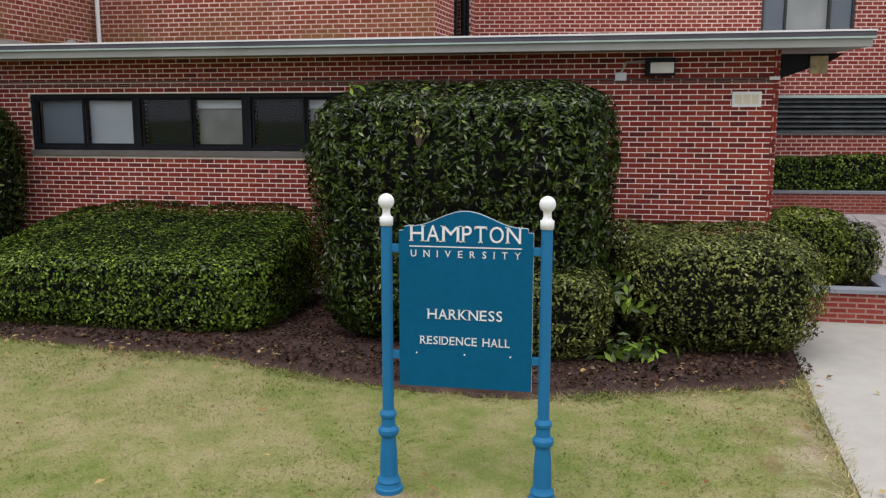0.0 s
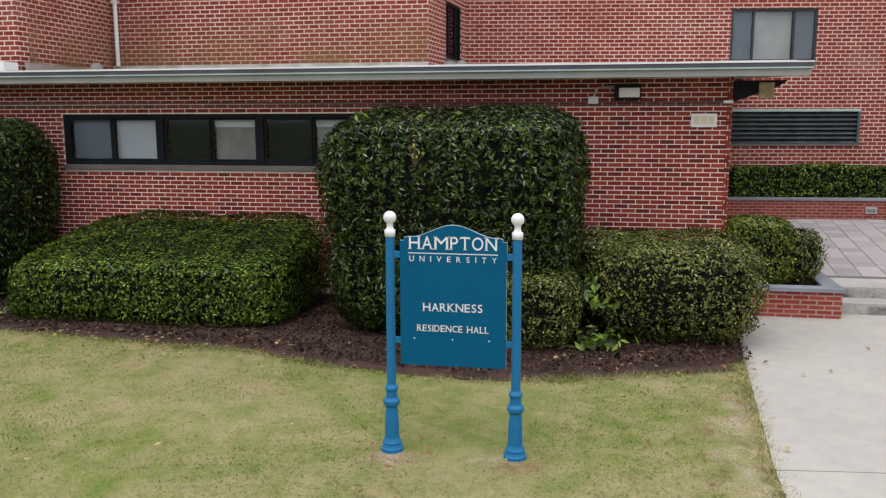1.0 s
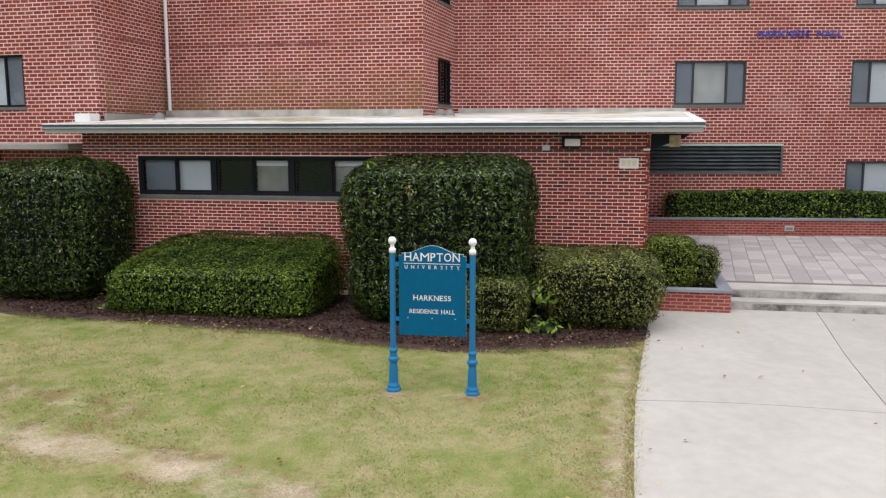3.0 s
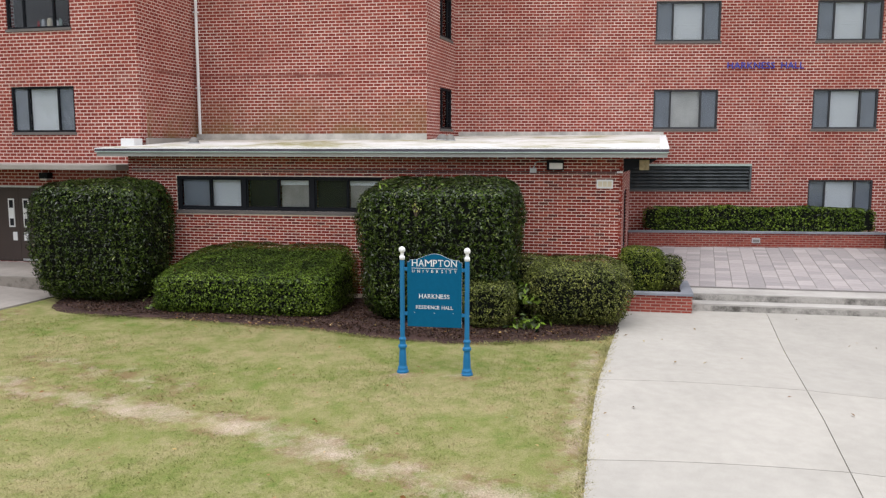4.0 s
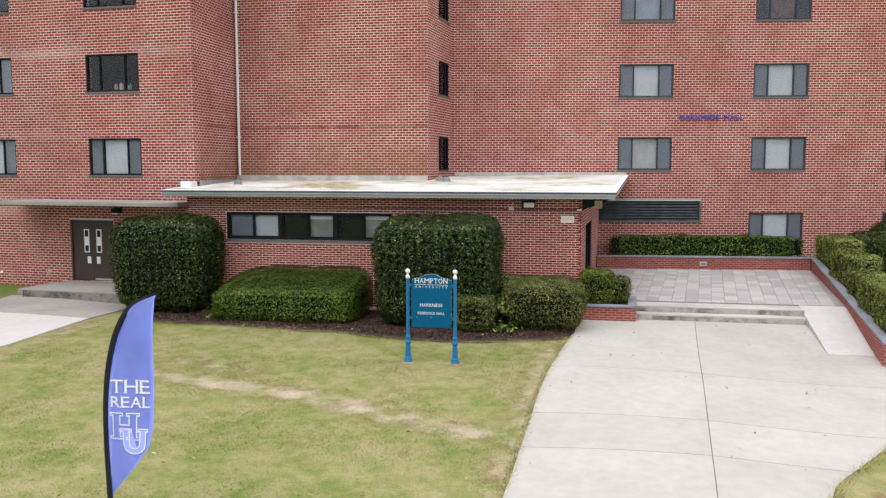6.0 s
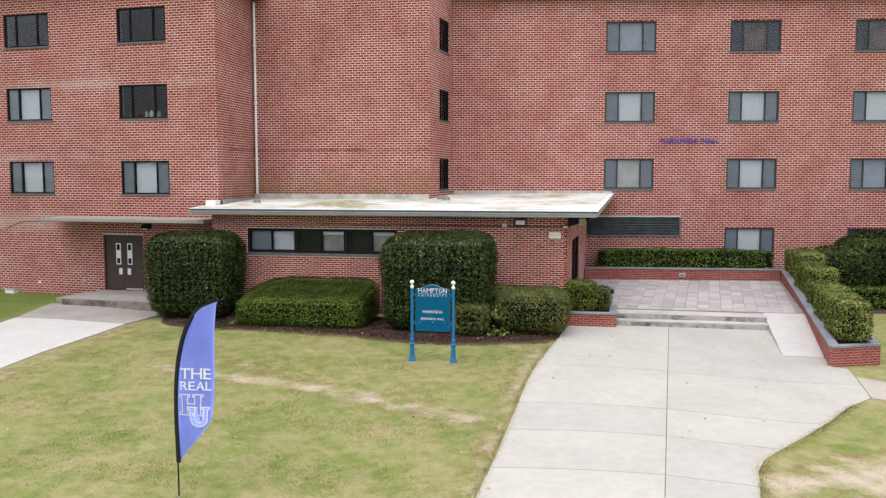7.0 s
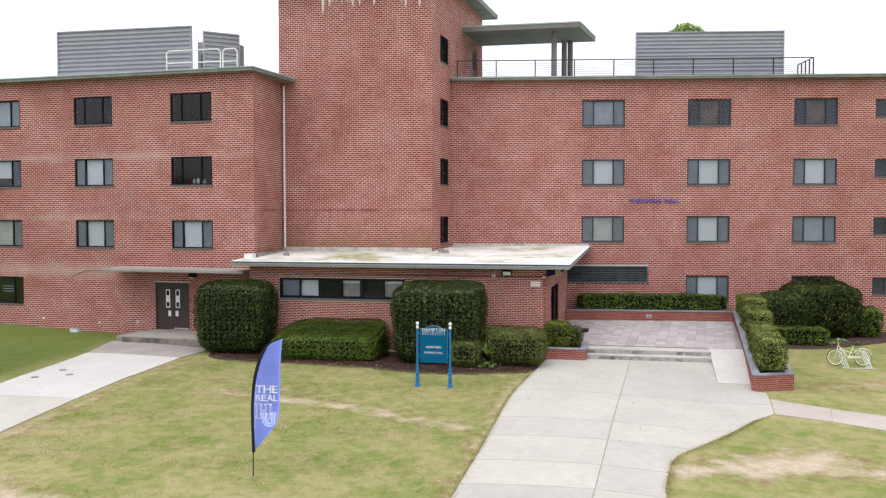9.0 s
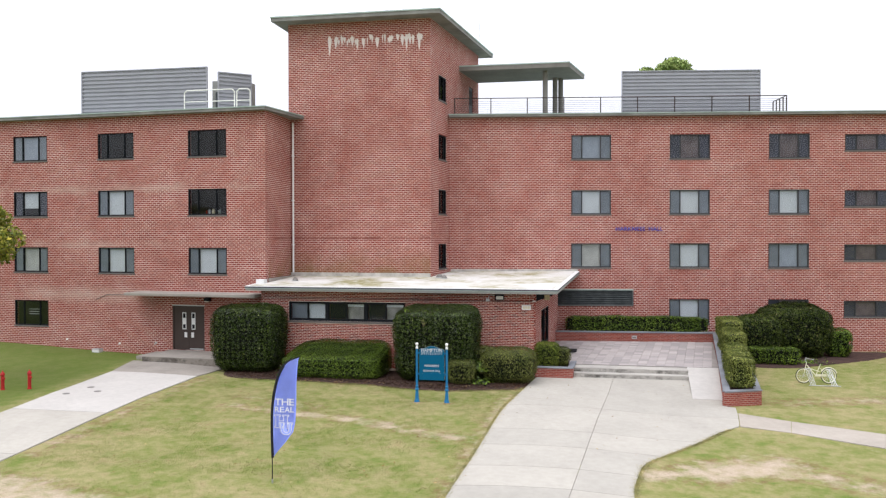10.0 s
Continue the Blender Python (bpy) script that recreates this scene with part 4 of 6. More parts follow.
for i in range(46):
    x = -1.9 + 4.9 * rng.random()
    w, h2 = 0.03 + 0.08 * rng.random(), (0.20 + 0.34 * rng.random()) * (2.0 if rng.random() < 0.12 else 1)
    zt = 0.40 + 0.24 * rng.random()
    bm = bmesh.new()
    top = [(-w * 0.5, zt + 0.05 * rng.random()), (w * 0.6, zt - 0.02)]
    n = 7
    left = [(-w * (1 - (j / n) ** 1.5) * (0.8 + 0.4 * rng.random()), zt - h2 * j / n) for j in range(1, n)]
    right = [(w * (1 - (j / n) ** 1.5) * (0.8 + 0.4 * rng.random()), zt - h2 * j / n) for j in range(n - 1, 0, -1)]
    vs = [bm.verts.new((x + a, -0.004 - 0.0002 * i, b)) for a, b in [top[0]] + left + [(0, zt - h2)] + right + [top[1]]]
    bm.faces.new(vs)
    part("streak", bm, M_STAIN, bloom)
mast = thing("antenna", (-0.55, 18.6, 16.58), "thin grey antenna rod on the tower roof", "antenna")
part("rod", tubed((0, 0, 0), (0, 0, 1.6), 0.012), M_STEEL, mast)

# ---------------------------------------------------------------- roof terrace
terrace = thing("terrace_canopy", (-1.2, 15.4, 12.1), "grey concrete canopy on round columns over the roof terrace", "canopy", kind="structure")
part("slab", prismed([(0.0, 0), (5.85, 0), (6.55, 3.7), (0.4, 3.7)], 2.58, 2.80), M_GREYCONC, terrace)
part("drip_edge", prismed([(-0.02, -0.02), (5.87, -0.02), (6.57, 3.72), (0.4, 3.72)], 2.801, 2.86), M_COPPER, terrace)
for x, y in ((4.55, 0.9), (4.95, 3.0), (5.25, 3.2)):
    part("column", tubed((x, y, 0.0), (x, y, 2.58), 0.14, 20), M_GREYCONC, terrace)
made = set(bpy.data.objects)
rail = thing("terrace_railing", (-1.15, RWY + 0.47, 12.1), "brown metal terrace railing with thin cables", "railing", kind="structure")
for i in range(10):
    x = min(0.05 + 1.88 * i, 16.95)
    part("post", boxed(x - 0.025, x + 0.025, -0.025, 0.025, 0, 0.88), M_RAIL, rail)
part("top_rail", tubed((0, 0, 0.88), (16.95, 0, 0.88), 0.025), M_RAIL, rail)
for k in range(7):
    part("cable", tubed((0, 0, 0.12 + 0.1 * k), (16.95, 0, 0.12 + 0.1 * k), 0.007, 6), M_RAIL, rail)
for y in (0.5, 1.0, 1.5, 2.0):
    part("post", boxed(16.925, 16.975, y - 0.025, y + 0.025, 0, 0.88), M_RAIL, rail)
part("top_rail", tubed((16.95, 0, 0.88), (16.95, 2.0, 0.88), 0.025), M_RAIL, rail)
swing(made, RW_X0, RWY, RW_TURN)


def ribbed_screen(name, at, w, h, turn, label):
    ob = thing(name, at, label, "roof screen", "roof screens")
    ob.rotation_euler = (0, 0, radians(turn))
    bm = bmesh.new()
    n = int(h / 0.19)
    prof = []
    for i in range(n):
        z = h * i / n
        s = h / n
        prof += [(0.0, z), (0.0, z + s * 0.45), (0.055, z + s * 0.55), (0.055, z + s * 0.92)]
    prof.append((0.0, h))
    a = [bm.verts.new((0, y, z)) for y, z in prof]
    b = [bm.verts.new((w, y, z)) for y, z in prof]
    for i in range(len(prof) - 1):
        bm.faces.new((a[i], b[i], b[i + 1], a[i + 1]))
    part("ribbed_panel", bm, M_METALGREY, ob)
    part("edge_trim", boxed(-0.03, 0.03, -0.02, 0.09, 0, h), M_METALGREY, ob)
    part("edge_trim", boxed(w - 0.03, w + 0.03, -0.02, 0.09, 0, h), M_METALGREY, ob)
    part("top_trim", boxed(-0.03, w + 0.03, -0.02, 0.09, h, h + 0.05), M_METALGREY, ob)
    for x in np.linspace(0.3, w - 0.3, max(2, int(w / 1.7))):
        part("leg", boxed(x - 0.05, x + 0.05, 0.1, 0.2, -0.4, h * 0.9), M_RAIL, ob)
    return ob


ribbed_screen("equipment_screen", (7.42, 18.0, 12.50), 7.40, 2.30, RW_TURN, "grey ribbed metal screen hiding roof machinery")
ribbed_screen("equipment_screen", (-20.2, 10.3, 12.10), 7.0, 2.25, 0, "grey ribbed metal screen hiding roof machinery")
ribbed_screen("equipment_screen", (-12.5, 10.2, 12.10), 1.65, 1.95, 40, "short angled grey ribbed metal screen")
unit = thing("air_handler", (-12.8, 12.6, 11.78), "pale grey roof air handling unit", "machine")
part("body", boxed(-0.9, 0.9, -0.7, 0.7, 0.0, 2.2, bevel=0.03), M_FASCIA, unit)
part("grille", boxed(-0.7, 0.7, -0.72, -0.702, 0.6, 1.6), M_LOUVRE, unit)
guard = thing("roof_guard_rail", (-13.5, 8.6, 11.8), "white tubular guard rail on the roof edge", "railing")
for a, b in ((0.0, 2.6), (2.72, 3.4)):
    part("top_rail", tubed((a + 0.12, 0, 1.1), (b - 0.12, 0, 1.1), 0.025), M_WHITERAIL, guard)
    part("mid_rail", tubed((a, 0, 0.55), (b, 0, 0.55), 0.022), M_WHITERAIL, guard)
    for x, s in ((a, 1), (b, -1)):
        part("post", tube(tubed((x, 0, 0), (x, 0, 0.98), 0.025), (x, 0, 0.98), (x + 0.12 * s, 0, 1.1), 0.025), M_WHITERAIL, guard)

# ---------------------------------------------------------------- low lobby building
LY, LX0, LX1, LZ = 6.25, -8.57, 3.68, 3.62
SX = 4.15   # rear corner of the side wall
LWIN = (-7.27, -1.95, 2.12, 2.97)
SWIN = (1.7, 4.4, 0.95, 2.60)
lobby_front = solid("wall_lobby_front", wall_holes(bmesh.new(), LX0, LX1 - 0.004, -0.3, LZ, [LWIN], lambda u, z, d: (u, LY + 0.0045 + 0.29 * d, z)), M_MORTAR, "dark red brick lobby wall with pale raked mortar joints", "wall", "structure")
SL = math.hypot(SX - LX1, wing_y(SX) - 0.04 - LY)
sx, sy = (SX - LX1) / SL, (wing_y(SX) - 0.04 - LY) / SL
solid("wall_lobby_side", wall_holes(bmesh.new(), 0, SL, -0.3, LZ + 0.05, [SWIN], lambda u, z, d: (LX1 + sx * u - sy * 0.3 * d, LY + sy * u + sx * 0.3 * d, z)), M_BRICKWALL, "red brick side wall of the lobby with a dark window", "wall", "structure")
solid("wall_lobby_left", boxed(LX0, LX0 + 0.3, LY + 0.31, LWY - 0.002, -0.3, LZ), M_BRICKWALL, "short red brick return wall", "wall", "structure")
solid("lobby_floor", boxed(LX0 + 0.31, LX1 - 0.31, LY + 0.31, TFY - 0.01, 0.1, 0.35), M_ROOM, "lobby floor, coloured dim", "floor", "structure")

lobby_win = thing("window_lobby", ((LWIN[0] + LWIN[1]) / 2, LY, LWIN[2]), "long dark-framed strip window of six sliding panes", "window", kind="structure")
w, h = LWIN[1] - LWIN[0], LWIN[3] - LWIN[2]
bm = bmesh.new()
for x0, x1, z0, z1 in ((-w / 2, w / 2, h - 0.06, h), (-w / 2, w / 2, 0, 0.05), (-w / 2, -w / 2 + 0.07, 0.05, h - 0.06), (w / 2 - 0.07, w / 2, 0.05, h - 0.06)):
    box(bm, x0, x1, 0.035, 0.16, z0, z1)
part("window_frame", bm, M_FRAME, lobby_win)
for i in range(3):
    u0 = -w / 2 + w / 3 * i
    if i:
        part("mullion", boxed(u0 - 0.06, u0 + 0.06, 0.03, 0.15, 0.05, h - 0.06), M_FRAME, lobby_win)
    for k in (0, 1):
        a0 = u0 + 0.07 + k * (w / 3 - 0.14) / 2
        a1 = a0 + (w / 3 - 0.14) / 2
        sash = bmesh.new()
        yy = 0.06 + 0.035 * k
        for x0, x1, z0, z1 in ((a0, a1, h - 0.10, h - 0.06), (a0, a1, 0.05, 0.10), (a0, a0 + 0.035, 0.10, h - 0.10), (a1 - 0.035, a1, 0.10, h - 0.10)):
            box(sash, x0, x1, yy, yy + 0.03, z0, z1)
        s = part("sash", sash, M_FRAME, lobby_win)
        g = part("pane", boxed(a0 + 0.035, a1 - 0.035, yy + 0.012, yy + 0.018, 0.10, h - 0.10), M_GLASS, s)
        g.visible_shadow = False
        if k == 0:
            # past the first bay a near-black sheet stands in for the unlit room
            part("insect_screen", boxed(a0 + 0.04, a1 - 0.04, yy + 0.10, yy + 0.104, 0.10, h - 0.10), M_SCREEN if i == 0 else M_FRAME, s)
        elif i == 0:
            bmb = bmesh.new()
            zs = np.linspace(0.10, h - 0.10, 30)
            for za, zb in zip(zs, zs[1:]):
                bmb.faces.new([bmb.verts.new(c) for c in ((a0, 0.20, za), (a1, 0.20, za), (a1, 0.218, zb), (a0, 0.218, zb))])
            part("blind", bmb, M_BLIND, s, "white slatted blind")
        else:
            part("shade", boxed(a0 + 0.02, a1 - 0.02, 0.22, 0.225, h - 0.22, h - 0.08), M_BLIND, s, "rolled white shade")
            part("curtain", boxed(a0 + 0.02, a1 - 0.02, 0.26, 0.27, 0.08, h - 0.08), M_DRAPE, s, "beige drape")
part("window_sill", boxed(-w / 2 - 0.02, w / 2 + 0.02, -0.035, 0.03, -0.085, 0.0, bevel=0.008), M_SILL, lobby_win, "chipped grey sill")

side_win = thing("window_lobby_side", (LX1 + sx * 3.05, LY + sy * 3.05, SWIN[2]), "dark-framed side window of the lobby", "window", kind="structure")
side_win.rotation_euler = (0, 0, math.atan2(sy, sx))
bm = bmesh.new()
for x0, x1, z0, z1 in ((-1.35, 1.35, 1.58, 1.65), (-1.35, 1.35, 0, 0.07), (-1.35, -1.28, 0.07, 1.58), (1.28, 1.35, 0.07, 1.58), (-0.04, 0.04, 0.07, 1.58)):
    box(bm, x0, x1, 0.03, 0.14, z0, z1)
part("window_frame", bm, M_FRAME, side_win)
for a, b in ((-1.28, -0.04), (0.04, 1.28)):
    part("pane", boxed(a, b, 0.08, 0.086, 0.07, 1.58), M_GLASS, side_win).visible_shadow = False


def lobby_roof_z(x, y):
    return 3.665 + 0.043 * (y - 5.65)


roof = thing("roof_lobby", (0, 0, 0), "flat white membrane roof with mossy stains and a thin grey fascia", "roof", kind="structure")
RP = [(-9.05, 5.65), (4.60, 5.65), (5.20, wing_y(5.2) - 0.02), (-1.34, RWY - 0.03), (-1.73, 10.44), (-8.6, 10.44), (-8.6, 6.70), (-9.05, 6.70)]


def grown(d):
    return [(-9.05 - d, 5.65 - d), (4.60 + d, 5.65 - d), (5.20 + d, wing_y(5.2) - 0.02), (-1.34, RWY - 0.03), (-1.73, 10.44), (-8.6, 10.44), (-8.6, 6.70), (-9.05 - d, 6.70)]


def off(k):
    return lambda x, y: lobby_roof_z(x, y) + k


part("soffit_board", prismed(RP, off(-0.205), off(-0.105)), M_FASCIA, roof, "grey painted fascia board")
part("drip_edge", prismed(grown(0.035), off(-0.104), off(-0.082)), M_COPPER, roof, "pale green metal drip edge")
part("flashing", prismed(grown(0.028), off(-0.081), off(-0.022)), M_DARKEDGE, roof, "dark flashing band")
part("gravel_stop", prismed(grown(0.036), off(-0.021), off(-0.002)), M_WHITE, roof, "white metal roof edge")
bm = bmesh.new()
inner = [(-8.9, 5.82), (4.45, 5.82), (5.04, wing_y(5.0) - 0.04), (-1.33, RWY - 0.04), (-1.71, 10.46), (-8.58, 10.46), (-8.58, 6.6), (-8.9, 6.6)]
prism(bm, inner, off(-0.001), off(0.012))
part("membrane", bm, M_MEMBRANE, roof, "white roof coating stained ochre and moss green")
part("wall_flashing", boxed(TLX + 0.06, TFX, TFY - 0.06, TFY - 0.004, 3.84, 4.06), M_FLASH, roof, "stained white upstand flashing")
part("wall_flashing", prismed([(-1.28, RWY - 0.07), (5.16, wing_y(5.16) - 0.07), (5.16, wing_y(5.16) - 0.006), (-1.28, RWY - 0.006)], 3.95, 4.14), M_FLASH, roof, "stained white upstand flashing")
part("wall_flashing", boxed(-8.66, -8.58, LWY, TFY - 0.06, 3.70, 3.92), M_OLDCONC, roof, "stained upstand flashing")
part("corner_block", boxed(-9.0, -8.62, 6.66, 7.05, 3.68, 3.90, bevel=0.01), M_WHITE, roof, "white parapet end block")
for x, y, s in ((-1.2, 10.1, 1.0), (-0.9, 9.7, 0.8), (-7.6, 7.9, 0.8)):
    vent = thing("roof_drain", (x, y, lobby_roof_z(x, y) + 0.01), "grey domed roof drain strainer", "drain")
    part("dome", lathe(bmesh.new(), [(0.16 * s, 0), (0.16 * s, 0.05), (0.12 * s, 0.13), (0.05 * s, 0.17)], 16), M_GREYCONC, vent, smooth=True)
    part("ring", lathe(bmesh.new(), [(0.21 * s, 0), (0.21 * s, 0.02), (0.165 * s, 0.025)], 16), M_STEEL, vent)

# bracket beam at the eave corner
beam = thing("eave_bracket", (LX1 + 0.02, LY + 0.02, 3.12), "dark eave bracket with a rusty plate", "bracket", kind="structure")
bm = bmesh.new()
vs = [(0, 0.02, 0.0), (0, 0.02, 0.31), (0.75, 0.02, 0.31), (0.62, 0.02, 0.22)]
a = [bm.verts.new(c) for c in vs]
b = [bm.verts.new((c[0], c[1] + 0.10, c[2])) for c in vs]
bm.faces.new(a)
bm.faces.new(b[::-1])
for i in range(4):
    bm.faces.new((a[i], b[i], b[(i + 1) % 4], a[(i + 1) % 4]))
part("arm", bm, M_FRAME, beam)
part("plate", boxed(0.34, 0.56, -0.02, 0.015, 0.05, 0.28, bevel=0.01), M_RUST, beam, "rust-stained plate")

flood = thing("flood_lamp", (2.17, LY, 3.16), "dark wall floodlight with a pale lens", "lamp")
part("housing", boxed(-0.20, 0.18, -0.16, 0.012, 0.0, 0.23, bevel=0.015), M_FRAME, flood)
part("lens", boxed(-0.14, 0.16, -0.185, -0.162, 0.03, 0.17, bevel=0.008), M_LAMP, flood)
cable = thing("wall_conduit", (0, LY, 3.12), "thin grey conduits clipped along the brick", "conduit", kind="structure")
part("pipe", tubed((LX0 + 0.1, -0.015, 0.03), (LX1 - 0.02, -0.015, 0.0), 0.011, 8), M_SILL, cable)
part("pipe", tubed((LX0 + 0.1, -0.013, -0.03), (LX1 - 0.1, -0.013, -0.035), 0.008, 8), M_SILL, cable)
part("end_cap", boxed(LX1 - 0.13, LX1 + 0.0, -0.04, 0.0, -0.02, 0.02), M_WHITE, cable)
part("junction_box", boxed(1.58, 1.73, -0.06, 0.006, -0.02, 0.09, bevel=0.006), M_STEEL, cable)
part("riser", tubed((1.66, -0.02, 0.09), (1.72, -0.02, 0.22), 0.012, 8), M_STEEL, cable)
part("riser", tubed((1.72, -0.02, 0.22), (1.97, -0.04, 0.24), 0.012, 8), M_STEEL, cable)
plaque = thing("wall_plaque", (3.285, LY, 2.845), "white wall plaque with worn buff bars", "sign")
part("board", boxed(-0.185, 0.185, -0.02, 0.0, -0.095, 0.105, bevel=0.008), M_WHITE, plaque)
for k in (-1, 0, 1):
    part("bar", boxed(k * 0.105 - 0.045, k * 0.105 + 0.045, -0.024, -0.0205, -0.055, 0.065), M_BUFF, plaque, "faded buff bar")


# ---------------------------------------------------------------- entrance: steps, ramp, plaza, planters
def plaza_z(y):
    return 0.37 + 0.035 * (y - 6.8)


def planter_y(x):
    return 13.2 + 0.085 * (x - 4.0)


M_STEP = concrete_material("worn_step_concrete", (0.43, 0.41, 0.375), 0.45)
M_RISER = stained_material("stained_riser", (0.40, 0.38, 0.345), (0.09, 0.085, 0.075))
steps = thing("entrance_steps", (5.26, 6.05, -0.1), "two broad worn concrete steps with stained risers", "steps", kind="structure")
part("step", boxed(0.0, 4.62, 0.05, 0.45, 0.0, 0.29, bevel=0.012), M_STEP, steps)
part("step", boxed(0.0, 4.62, 0.452, 1.20, 0.0, 0.455, bevel=0.012), M_STEP, steps)
part("riser", boxed(0.004, 4.616, 0.044, 0.06, 0.0, 0.245), M_RISER, steps, "mould-stained riser")
part("riser", boxed(0.004, 4.616, 0.446, 0.46, 0.29, 0.425), M_RISER, steps, "mould-stained riser")
rng = random.Random(8)
ramp_ob = solid("ramp", prismed([(9.74, 3.4), (11.02, 3.4), (11.35, 7.25), (9.89, 7.25)], -0.4, lambda x, y: -0.20 + 0.575 * (y - 3.4) / 3.85), M_WALK, "smooth pale concrete wheelchair ramp", "ramp", "structure")
plaza = solid("plaza_base", prismed([(3.95, 7.25), (11.2, 7.25), (11.75, planter_y(11.75)), (4.1, planter_y(4.1))], -0.3, lambda x, y: plaza_z(y) - 0.004), M_BEDDING, "grey bedding between plaza pavers", "paving", "structure")
rng = random.Random(3)
paver_meshes = {}
SKEW = 0.12     # the courses follow the slanting walk


def paver_mesh(wid, dep):
    key = (round(wid, 2), round(dep, 2))
    if key not in paver_meshes:
        bm = boxed(0.004, wid - 0.004, 0.004, dep - 0.004, -0.03, 0.0)
        es = [e for e in bm.edges if all(v.co.z > -0.001 for v in e.verts)]
        bmesh.ops.bevel(bm, geom=es, offset=0.006, segments=1, affect="EDGES")
        for v in bm.verts:
            v.co.z += 0.035 * v.co.y
            v.co.x += SKEW * v.co.y
        paver_meshes[key] = mesh_of("paver", bm, M_PAVER)
    return paver_meshes[key]


for c in range(-3, 20):
    x0 = 4.05 + 0.38 * c
    y = 7.26
    first = True
    while y < planter_y(x0 + 0.8) - 0.15:
        d = rng.choice((0.30, 0.38, 0.57, 0.57))
        if first:
            d = rng.choice((0.2, 0.3, 0.45))
            first = False
        d = min(d, planter_y(x0 + 0.7) - 0.02 - y)
        xs = x0 + SKEW * (y - 7.26)
        if d > 0.08 and xs > 4.0 and xs + 0.38 < 11.24 + 0.08 * (y - 7.25):
            ob = part("paver", paver_mesh(0.38, d), M_PAVER, plaza)
            ob.location = (xs, y, plaza_z(y) + 0.008 + 0.003 * rng.random())
        y += d
mat_ob = solid("doormat", boxed(4.35, 5.25, 9.9, 10.9, plaza_z(10.4) + 0.02, plaza_z(10.4) + 0.045, bevel=0.008), M_BLACK, "black rubber doormat on the pavers", "mat")


def brick_run(root, x0, y0, x1, y1, z0, z1, thick=0.2, slope=0.0):
    """A low brick wall between two plan points; the top rises by slope along it."""
    d = Vector((x1 - x0, y1 - y0))
    n = Vector((-d.y, d.x)).normalized() * thick
    plan = [(x0, y0), (x1, y1), (x1 + n.x, y1 + n.y), (x0 + n.x, y0 + n.y)]
    ln = d.length

    def top(x, y):
        k = (Vector((x - x0, y - y0)).dot(d.normalized())) / ln
        return z1 + slope * max(0, min(1, k))
    part("brick_wall", prismed(plan, z0, top), M_PLANTER, root)
    grow = [(x0 - 0.02 * d.x / ln - 0.03 * n.x / thick, y0 - 0.02 * d.y / ln - 0.03 * n.y / thick), (x1 + 0.02 * d.x / ln - 0.03 * n.x / thick, y1 + 0.02 * d.y / ln - 0.03 * n.y / thick), (plan[2][0] + 0.02 * n.x / thick, plan[2][1] + 0.02 * n.y / thick), (plan[3][0] + 0.02 * n.x / thick, plan[3][1] + 0.02 * n.y / thick)]
    part("coping", prismed(grow, lambda x, y: top(x, y) + 0.002, lambda x, y: top(x, y) + 0.055), M_COPING, root, "grey bluestone coping")


pl1 = thing("entrance_planter", (0, 0, 0), "low red brick planter with grey stone coping beside the steps", "planter", kind="structure")
brick_run(pl1, 3.7, 5.75, 5.25, 5.75, -0.2, 0.40)
brick_run(pl1, 5.25, 5.952, 5.30, 7.6, -0.2, 0.40)
part("soil", prismed([(3.72, 5.95), (5.05, 5.95), (5.1, 7.5), (3.76, 7.5)], 0, 0.36), M_MULCH, pl1)
pl2 = thing("back_planter", (0, 0, 0), "long low red brick planter against the wing", "planter", kind="structure")
brick_run(pl2, 4.12, planter_y(4.12), 11.72, planter_y(11.72), 0.2, 1.03)
part("soil", prismed([(4.2, planter_y(4.2) + 0.21), (11.95, planter_y(11.95) + 0.21), (11.95, wing_y(11.95) - 0.02), (4.2, wing_y(4.2) - 0.02)], 0.2, 0.99), M_MULCH, pl2)
ventb = thing("planter_vent", (7.95, planter_y(7.95) - 0.005, 0.80), "small grey metal wall box", "vent")
part("body", boxed(-0.12, 0.12, -0.035, 0.0, -0.06, 0.09, bevel=0.01), M_STEEL, ventb)
part("grille", boxed(-0.09, 0.09, -0.04, -0.036, -0.03, 0.05), M_GREYCONC, ventb)
pl3 = thing("side_planter", (0, 0, 0), "long brick planter beside the ramp with stone coping", "planter", kind="structure")
brick_run(pl3, 10.77, 2.40, 12.10, 2.98, -0.7, 0.25)
brick_run(pl3, 11.74, planter_y(11.74), 10.74, 2.60, -0.7, 1.05, 0.2, -0.80)
brick_run(pl3, 12.08, 3.20, 12.95, 14.2, -0.7, 0.25, 0.2, 0.78)
part("soil", prismed([(10.95, 2.65), (11.9, 3.1), (12.75, 14.2), (11.9, 14.2)], -0.5, lambda x, y: 0.2 + 0.072 * (y - 2.6)), M_MULCH, pl3)


